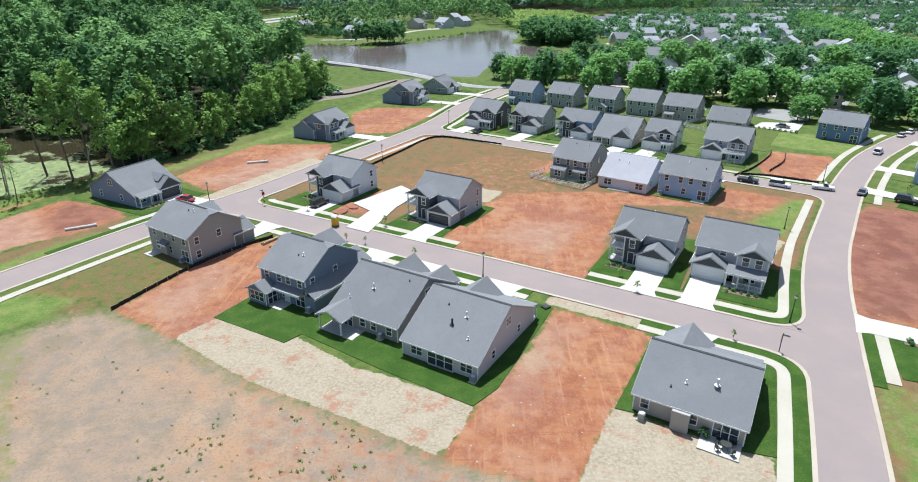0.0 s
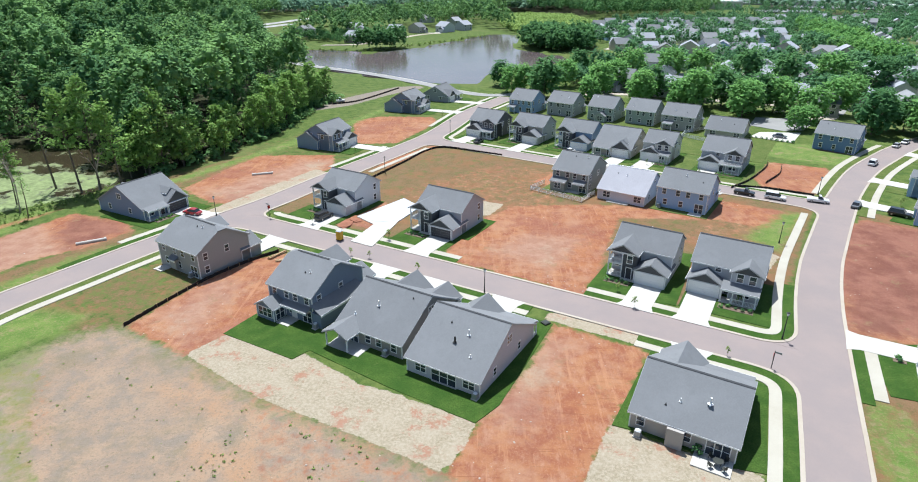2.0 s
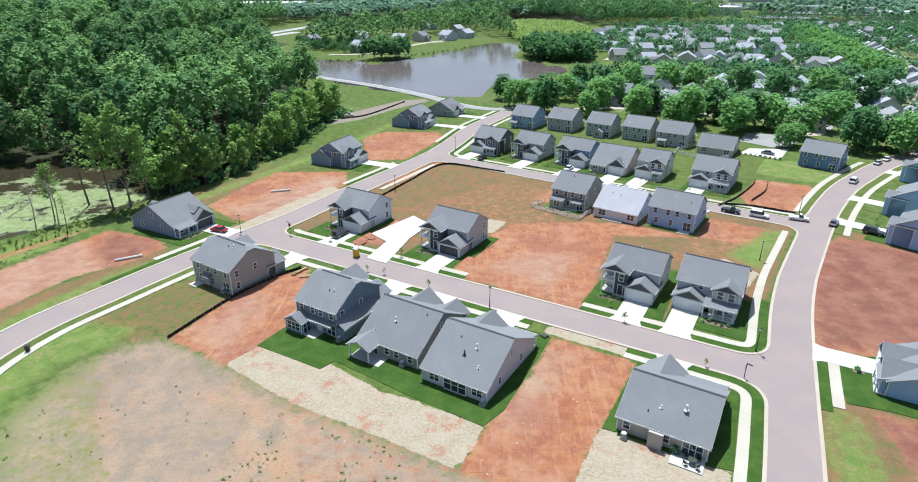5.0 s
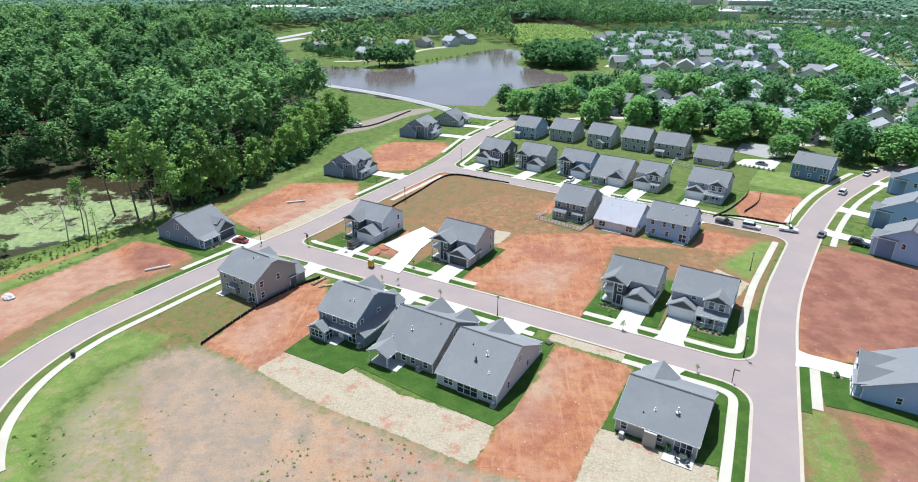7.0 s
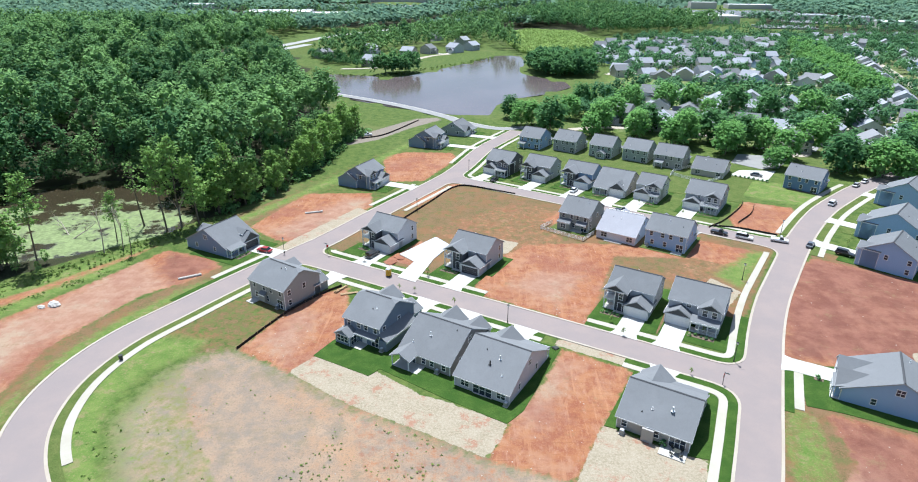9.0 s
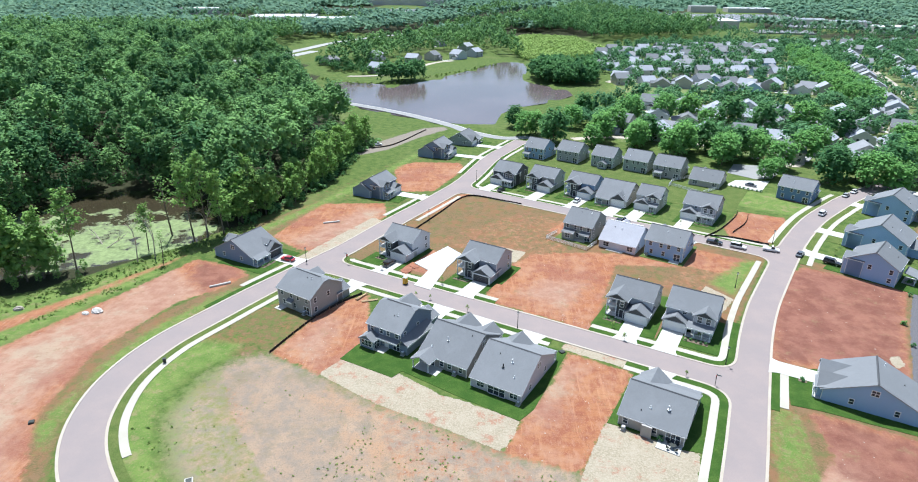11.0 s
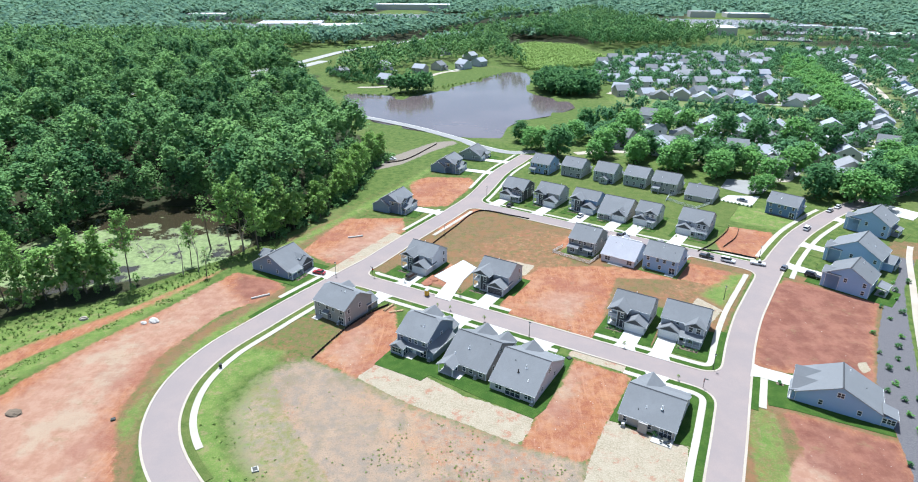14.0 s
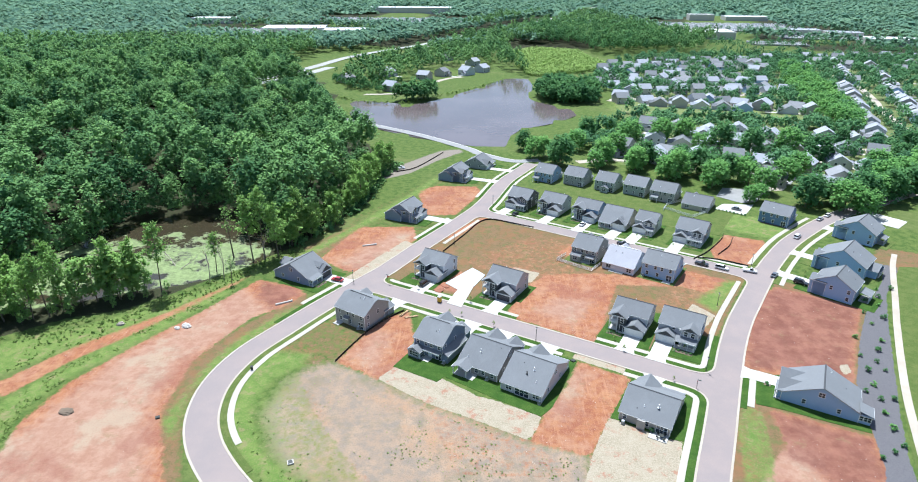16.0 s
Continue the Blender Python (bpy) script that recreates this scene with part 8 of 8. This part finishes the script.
def street_lamp(x, y, hgt=4.2, sign=False, rot=0):
    h = new("street_sign" if sign else "street_lamp")
    h.matrix_world = pose(x, y, 0.0, 0, 0, rot)
    bm = bmesh.new()
    bmesh.ops.create_cone(bm, cap_ends=True, segments=8, radius1=0.10 if not sign else 0.06, radius2=0.06, depth=hgt + 0.3, matrix=Matrix.Translation((0, 0, hgt / 2 - 0.15)))
    part("pole", bm, DARK_METAL, h)
    if sign:
        box("street_name_plate", -0.9, 0.0, -0.02, 0.02, hgt - 0.35, hgt - 0.08, GREY_METAL, h)
        box("stop_plate", 0.07, 0.11, -0.36, 0.36, hgt - 1.25, hgt - 0.5, LAMP_RED, h)
        return tagged(h, "dark post with street name and stop plates", "street sign", "street signs")
    bm = bmesh.new()
    bmesh.ops.create_cone(bm, cap_ends=True, segments=10, radius1=0.16, radius2=0.26, depth=0.45, matrix=Matrix.Translation((0, 0, hgt + 0.2)))
    part("lantern", bm, LAMP_WHITE, h)
    bm = bmesh.new()
    bmesh.ops.create_cone(bm, cap_ends=True, segments=10, radius1=0.32, radius2=0.04, depth=0.22, matrix=Matrix.Translation((0, 0, hgt + 0.52)))
    part("cap", bm, DARK_METAL, h)
    bm = bmesh.new()
    bmesh.ops.create_cone(bm, cap_ends=True, segments=10, radius1=0.17, radius2=0.11, depth=0.7, matrix=Matrix.Translation((0, 0, 0.3)))
    part("base", bm, DARK_METAL, h)
    return tagged(h, "dark lamp post with a small lantern", "street lamp", "street lamps")


for x, y in ((48.9, 80.6), (-60.4, 130.6), (-25.2, 166.6), (2.4, 94.2), (-8.6, 216.5), (66.0, 119.0), (90.2, 151.6)):
    street_lamp(x, y)
street_lamp(43.6, 72.6, 3.0, True, 150)
street_lamp(-47.9, 131.2, 3.0, True, -30)


def sapling(x, y, s=1.0):
    plant(SAPLING[rng.randrange(2)], x, y, s, rng.uniform(0, 360))


SAPLING = [tree_kind(160 + i, 0.9, 2.4, 1.1, 6, 80, 0.16, SCRUB, 0.04, "young staked street tree in the verge", 0.6, group="young street trees") for i in range(2)]
for x, y in ((46.2, 91.2), (38.4, 75.6), (-24.4, 109.2), (-47.0, 129.0), (-10.2, 101.8), (-20.4, 108.0), (-36.4, 126.2), (28.0, 89.6), (26.5, 95.5), (-17.8, 117.6), (8.5, 204), (24, 195), (52, 178), (64.5, 168.0), (-37.5, 187), (-13, 247), (106.5, 143.5), (111, 149.5), (117, 156), (122.5, 163), (128, 170), (3, 250)):
    sapling(x, y, rng.uniform(0.5, 0.75))

SHRUB = [tree_kind(170 + i, 0.8, 1.2, 0.0, 5, 70, 0.2, (LEAF, LEAF_BRIGHT)[i], 0.05, "small rounded green shrub", 0.4, "shrub", "shrubs") for i in range(2)]
for x, y in ((127, 133), (117.5, 112.4), (108.1, 98.1), (94.9, 82.6), (99.8, 82.8), (90.4, 69.6), (94.1, 69.8), (86.4, 58.3), (85.4, 52.2), (111.5, 108.4), (99.9, 87.0), (132, 133.3), (78.1, 48.1), (104, 93), (121, 121), (88, 64), (92.5, 76), (113, 116), (124, 127), (101.5, 100), (82, 50), (97, 90), (88.5, 73), (118, 124)):
    plant(SHRUB[rng.randrange(2)], x, y, rng.uniform(0.75, 1.35), rng.uniform(0, 360), -0.05)
for i in range(9):
    plant(SHRUB[0], 97.2 + 11 * i / 8, 215.6 - 8.2 * i / 8, rng.uniform(0.6, 0.85), rng.uniform(0, 360), -0.05)
for hh, x0, x1, y in ((h5, -5.2, -0.6, -0.8), (h6, 0.0, 5.6, -2.0), (h7, -5.0, -0.4, -0.8), (h8, -5.4, -0.4, -0.9), (h9, -5.4, -0.2, -2.2), (r1, -0.8, 0.8, -3.0), (n2, -5, -0.5, -0.8), (n3, -5, -0.5, -0.8), (n6, 0, 5, -2), (n5, 0, 4, -2), (m7, -5, 4, 11.6), (n4, -5, -0.5, -2.4)):
    tagged(poly_slab("planting_bed", [to_world(hh, a, b) for a, b in ((x0, y - 1.3), (x1, y - 1.3), (x1, y + 0.4), (x0, y + 0.4))], 0.075, TREE_MULCH), "brown mulch planting bed in front of a house", "planting bed", "planting beds", "structure")
    for i in range(5):
        p = to_world(hh, x0 + (x1 - x0) * (i + 0.5) / 5, y - 0.5 + rng.uniform(-0.4, 0.3))
        plant(SHRUB[rng.randrange(2)], *p, rng.uniform(0.35, 0.65), rng.uniform(0, 360), 0.05)


def patio_set(h, x, y):
    t = new("patio_table")
    t.matrix_world = pose(*to_world(h, x, y), 0.11, 0, 0, 20)
    bm = bmesh.new()
    bmesh.ops.create_cone(bm, cap_ends=True, segments=16, radius1=0.6, radius2=0.6, depth=0.04, matrix=Matrix.Translation((0, 0, 0.72)))
    part("tabletop", bm, DARK_METAL, t)
    for a in (0, 90, 180, 270):
        c, s = math.cos(radians(a)), math.sin(radians(a))
        box("leg", 0.4 * c - 0.02, 0.4 * c + 0.02, 0.4 * s - 0.02, 0.4 * s + 0.02, 0, 0.7, DARK_METAL, t)
    tagged(t, "round dark metal table on the patio", "table")
    for i, a in enumerate((20, 110, 200, 290)):
        c = new("patio_chair")
        px, py = to_world(h, x, y)
        c.matrix_world = pose(px + 1.05 * math.cos(radians(a)), py + 1.05 * math.sin(radians(a)), 0.11, 0, 0, a - 90)
        box("seat", -0.25, 0.25, -0.25, 0.25, 0.42, 0.46, DARK_METAL, c)
        box("backrest", -0.25, 0.25, 0.22, 0.27, 0.46, 0.95, DARK_METAL, c)
        for sx in (-0.22, 0.22):
            for sy in (-0.22, 0.22):
                box("leg", sx - 0.02, sx + 0.02, sy - 0.02, sy + 0.02, 0, 0.42, DARK_METAL, c)
        tagged(c, "dark metal chair at the patio table", "chair", "chairs round the patio table")


patio_set(h2, -4.4, 15.5)
plant(SHRUB[0], *to_world(h2, -1.9, 14.7), 0.9, 0, 0.1)


def drain_box(x, y, m, label, s=0.7):
    h = new("drain_inlet")
    h.matrix_world = pose(x, y, -0.05, 0, 0, rng.uniform(0, 90))
    box("rim", -s, s, -s, s, 0, 0.35, m, h, bevel=0.04)
    box("grate", -s * 0.7, s * 0.7, -s * 0.7, s * 0.7, 0.35, 0.4, DARK_METAL, h)
    tagged(h, label, "drain inlet", "drain inlets")


drain_box(-57.6, 41.6, CONCRETE, "concrete drain inlet box in the grass")
drain_box(-95.0, 55.2, DARK_METAL, "dark drain inlet at the road's edge", 0.5)
drain_box(12.2, 84.0, DARK_METAL, "dark utility box in the lawn's corner", 0.6)


def bin_thing(x, y):
    h = new("trash_bin")
    h.matrix_world = pose(x, y, 0.07, 0, 0, 20)
    bm = bmesh.new()
    bmesh.ops.create_cone(bm, cap_ends=True, segments=4, radius1=0.42, radius2=0.5, depth=1.0, matrix=Matrix.Translation((0, 0, 0.55)) @ Matrix.Rotation(radians(45), 4, "Z"))
    part("body", bm, DARK_METAL, h)
    box("lid", -0.38, 0.38, -0.38, 0.38, 1.05, 1.12, DARK_METAL, h)
    tagged(h, "dark trash bin on the curved sidewalk", "trash bin")


bin_thing(-78.6, 76.0)


def lumber_stack(x, y, rot, n=5):
    h = new("lumber_stack")
    h.matrix_world = pose(x, y, 0.02, 0, 0, rot)
    for i in range(n):
        ob = box("board", -2.2, 2.2, -0.07 + 0.28 * (i % 3), 0.1 + 0.28 * (i % 3), 0.2 * (i // 3), 0.2 * (i // 3) + 0.18, WOOD, h)
        ob.rotation_euler = (0, 0, rng.uniform(-0.06, 0.06))
    tagged(h, "stack of raw lumber boards on the clay", "lumber", "lumber stacks")


lumber_stack(-39.2, 108.6, 58)
lumber_stack(-36.8, 106.4, 20, 3)


def rubble(x, y, r, h, label, m=None, seed=1):
    q = np.random.RandomState(seed)
    bm = bmesh.new()
    bmesh.ops.create_icosphere(bm, subdivisions=3, radius=1.0)
    for v in bm.verts:
        k = 1 + 0.25 * noise.noise(v.co * 2.3 + Vector((seed, 0, 0))) + 0.12 * noise.noise(v.co * 6)
        v.co = Vector((v.co.x * r * k, v.co.y * r * k * 0.7, v.co.z * h * k))
    ob = part("mound", bm, m or ROCK, None)
    ob.matrix_world = pose(x, y, 0, 0, 0, q.uniform(0, 360))
    tagged(ob, label, "mound", "mounds")


rubble(-107.3, 97.9, 1.7, 0.9, "pale heap of white rubble on the clay", RUBBLE, 1)
rubble(-109.6, 96.6, 1.0, 0.5, "small pale heap of white rubble", RUBBLE, 2)
rubble(-128.4, 98.0, 1.2, 0.9, "pale rubble heap at the meadow's edge", ROCK, 3)
rubble(-119.0, 56.4, 2.0, 0.5, "dark heap of turned clay", TREE_MULCH, 4)
CLAY_HEAP = plain("clay_heap", (0.30, 0.125, 0.075), 0.95, 0.25, 2.0)
rubble(-28.8, 126.0, 2.4, 0.5, "low heap of red clay beside the slab", CLAY_HEAP, 5)
rubble(-26.8, 128.6, 1.6, 0.4, "low heap of red clay", CLAY_HEAP, 6)
# the first pipe stands in for a flat strip of white fabric
for i, (x, y, rr) in enumerate(((-81, 114, 32), (-60, 164, 20))):
    h = new("concrete_pipe")
    h.matrix_world = pose(x, y, 0.15, 0, 0, rr)
    bm = bmesh.new()
    bmesh.ops.create_cone(bm, cap_ends=True, segments=14, radius1=0.35, radius2=0.35, depth=5.5, matrix=Matrix.Rotation(radians(90), 4, "Y"))
    part("barrel", bm, CONCRETE, h)
    bm = bmesh.new()
    bmesh.ops.create_cone(bm, cap_ends=True, segments=14, radius1=0.44, radius2=0.44, depth=0.4, matrix=Matrix.Translation((2.7, 0, 0)) @ Matrix.Rotation(radians(90), 4, "Y"))
    part("collar", bm, CONCRETE, h)
    tagged(h, "white strip lying on the bare clay, built as a pipe", "pipe", "pipes")

# shingle bundles along the ridge of the unfinished roof
for i in range(9):
    x = -5.0 + 1.25 * i
    p = s2.matrix_world @ Vector((x, 7.1, 2.7 + 7.25 * math.tan(radians(29)) + 0.14))
    ob = box("shingle_bundle", -0.5, 0.5, -0.17, 0.17, -0.15, 0.14, TRIM, None)
    ob.matrix_world = pose(*p, 0, 0, 149 + rng.uniform(-15, 15))
    tagged(ob, "white wrapped shingle bundle on the unfinished roof", "shingle bundle", "shingle bundles")


# ---- dead wood, scrub, weeds and stones ----
def dead_tree(x, y, rot, h0=7.0):
    bm = bmesh.new()
    q = random.Random(int(x))

    def limb(p, d, L, r, depth):
        e = p + d * L
        m = d.to_track_quat("Z", "Y").to_matrix().to_4x4()
        bmesh.ops.create_cone(bm, cap_ends=True, segments=5, radius1=r, radius2=r * 0.55, depth=L, matrix=Matrix.Translation((p + e) / 2) @ m)
        if depth:
            for _ in range(3):
                nd = (d + Vector((q.uniform(-0.8, 0.8), q.uniform(-0.8, 0.8), q.uniform(-0.2, 0.6)))).normalized()
                limb(p + d * L * q.uniform(0.5, 1.0), nd, L * q.uniform(0.45, 0.7), r * 0.5, depth - 1)

    limb(Vector((0, 0, -0.6)), Vector((0.1, 0, 1)).normalized() if h0 > 5 else Vector((0.8, 0, 0.45)).normalized(), h0, 0.2, 3)
    ob = part("dead_tree", bm, ROCK, None)
    ob.matrix_world = pose(x, y, 0, 0, 0, rot)
    tagged(ob, "bare bleached dead tree in the swamp", "dead tree", "dead trees")


dead_tree(-128, 139, 30, 4.5)
dead_tree(-131, 142, 140, 5.0)
dead_tree(-108, 131, 0, 9.0)
dead_tree(-112, 128, 60, 8.0)
dead_tree(-99, 149, 10, 8.0)


def bushes(name, label, poly, gap, seed, mat, lo, hi, keep=0.7, avoid=()):
    xs, ys, r = scatter(poly, gap, seed, avoid)
    k = r.rand(len(xs)) < keep
    kinds = [crown_arrays(400 + i, 1.0, 1.3, 4, 30, 0.3, 1.0, (3, 5)) for i in range(5)]
    ob = forest(name, label, xs[k], ys[k], r, kinds, mat, lo, hi)
    ob["category"] = "scrub"
    return ob


bushes("scrub", "green scrub along the swamp and woods", [(-160, 88), (-148, 99), (-133, 105), (-120, 118), (-104, 140), (-98, 154), (-86, 162), (-84, 156), (-94, 143), (-103, 128), (-118, 108), (-131, 94), (-146, 84)], 1.5, 21, SCRUB, 0.25, 0.7, 0.55)
bushes("scrub", "green scrub at the woodland edge", [(-88, 160), (-80, 176), (-70, 206), (-66, 232), (-66, 262), (-60, 284), (-68, 290), (-74, 262), (-76, 226), (-80, 196), (-94, 160)], 2.4, 22, LEAF_WOODS, 0.8, 2.6, 0.8)
LEAF_THICKET = foliage("thicket_leaves", (0.22, 0.33, 0.085), (0.36, 0.47, 0.15))
bushes("scrub", "bright yellow-green thicket behind the pond", [(23, 913), (68, 966), (129, 938), (134, 855), (146, 761), (107, 703), (77, 686), (55, 669), (38, 668), (26, 775)], 4.6, 24, LEAF_THICKET, 2.6, 4.2, 1.0)
bushes("scrub", "shrubs along the far bank of the pond", [(-150, 505), (-118, 492), (-84, 490), (-52, 534), (12, 630), (8, 636), (-58, 540), (-86, 498), (-118, 500), (-150, 514)], 4.0, 25, SCRUB, 0.8, 1.6, 0.7)


def tufts(name, label, poly, gap, seed, mat, lo, hi, keep):
    """Small weed tufts, each a few blades."""
    xs, ys, r = scatter(poly, gap, seed)
    patch = wavy(xs, ys, 14, seed) + 0.7 * wavy(xs, ys, 5, seed + 1)
    k = (r.rand(len(xs)) < keep) & (patch > -0.1)
    kinds = []
    for i in range(4):
        q = np.random.RandomState(500 + i)
        c = q.normal(size=(9, 3)) * np.array([0.4, 0.4, 0.12]) + np.array([0, 0, 0.25])
        t = q.normal(size=(9, 3)) * 0.3
        u = q.normal(size=(9, 3)) * 0.3
        v = np.stack([c - t, c - u, c + t, c + u], 1).reshape(-1, 3)
        kinds.append((v, np.arange(36).reshape(-1, 4)))
    ob = forest(name, label, xs[k], ys[k], r, kinds, mat, lo, hi)
    ob["category"] = "weeds"
    return ob


tufts("weeds", "row of weedy green growth on the bank", [(-137, 56), (-132, 75), (-119, 97), (-103, 126), (-100, 122), (-113, 98), (-127, 73), (-130, 56), (-126, 44), (-134, 42)], 0.75, 34, SCRUB, 0.15, 0.45, 0.8)
FIELD = [(-30, 63), (-13.7, 55.4), (-2.5, 50), (8, 44), (6, 20), (-20, 12), (-40, 30), (-36, 46), (-30, 54)]
tufts("weeds", "scattered green weeds on the bare field", FIELD, 0.85, 31, SCRUB, 0.08, 0.30, 0.5)
tufts("weeds", "small weeds on the grey field", [(-60, 74), (-42.6, 71), (-30, 63), (-36, 46), (-45, 32), (-62, 46), (-66, 60)], 1.6, 36, SCRUB, 0.06, 0.24, 0.4)
tufts("weeds", "rough weeds in the long grass", [(-150, 92), (-133, 104), (-104, 138), (-96, 138), (-120, 104), (-146, 70)], 1.3, 32, SCRUB, 0.2, 0.6, 0.7)
tufts("weeds", "weeds by the drain inlet", [(-72, 70), (-62, 50), (-50, 36), (-48, 24), (-64, 36), (-76, 56)], 1.6, 33, SCRUB, 0.15, 0.45, 0.5)


def stones(name, label, polys, n, seed, mat, lo, hi):
    r = np.random.RandomState(seed)
    kinds = [blob(600 + i, 3, 5) for i in range(4)]
    co, fa = [], []
    n0 = 0
    for poly in polys:
        p = np.array(poly)
        xs, ys = r.uniform(p[:, 0].min(), p[:, 0].max(), n), r.uniform(p[:, 1].min(), p[:, 1].max(), n)
        ok = inside(xs, ys, poly)
        for x, y in zip(xs[ok], ys[ok]):
            v, q = kinds[r.randint(4)]
            s = lo + (hi - lo) * r.rand() ** 3
            co.append(v * np.array([s, s * r.uniform(0.6, 1.2), s * 0.6]) + np.array([x, y, -0.08]))
            fa.append(q + n0)
            n0 += len(v)
    me = fast_mesh(name, np.vstack(co), np.vstack(fa), mat, np.zeros(n0))
    return tagged(new(name, me), label, "stones", kind="stuff")


CLODS = plain("clay_clods", (0.33, 0.165, 0.105), 0.95, 0.3, 1.0)
stones("clods", "scattered clods on the red clay lots", ZONES["clay"], 190, 41, CLODS, 0.04, 0.15)
stones("stones", "pale stones scattered over bare soil", [*ZONES["clay"], FIELD], 160, 42, ROCK, 0.04, 0.2)


# ---- every thing laid on the corrected plan ----
def settle(things):
    done = set()

    def warp_mesh(ob):
        if ob.type != "MESH" or ob.data.name in done:
            return
        done.add(ob.data.name)
        co = np.empty(len(ob.data.vertices) * 3)
        ob.data.vertices.foreach_get("co", co)
        co = co.reshape(-1, 3)
        co[:, 0], co[:, 1] = lay(co[:, 0], co[:, 1])
        ob.data.vertices.foreach_set("co", co.ravel())
        ob.data.update()

    for ob in things:
        if ob.parent is not None or ob.type in ("CAMERA", "LIGHT") or ob.name in LAID:
            continue
        m = ob.matrix_basis.copy()
        if ob.type == "MESH" and m.translation.length < 1e-6:
            for one in (ob, *ob.children):
                warp_mesh(one)
        else:
            x, y = lay(m.translation.x, m.translation.y)
            ob.matrix_basis = Matrix.Translation((float(x), float(y), m.translation.z)) @ m.to_3x3().to_4x4()


settle(list(scene.objects))
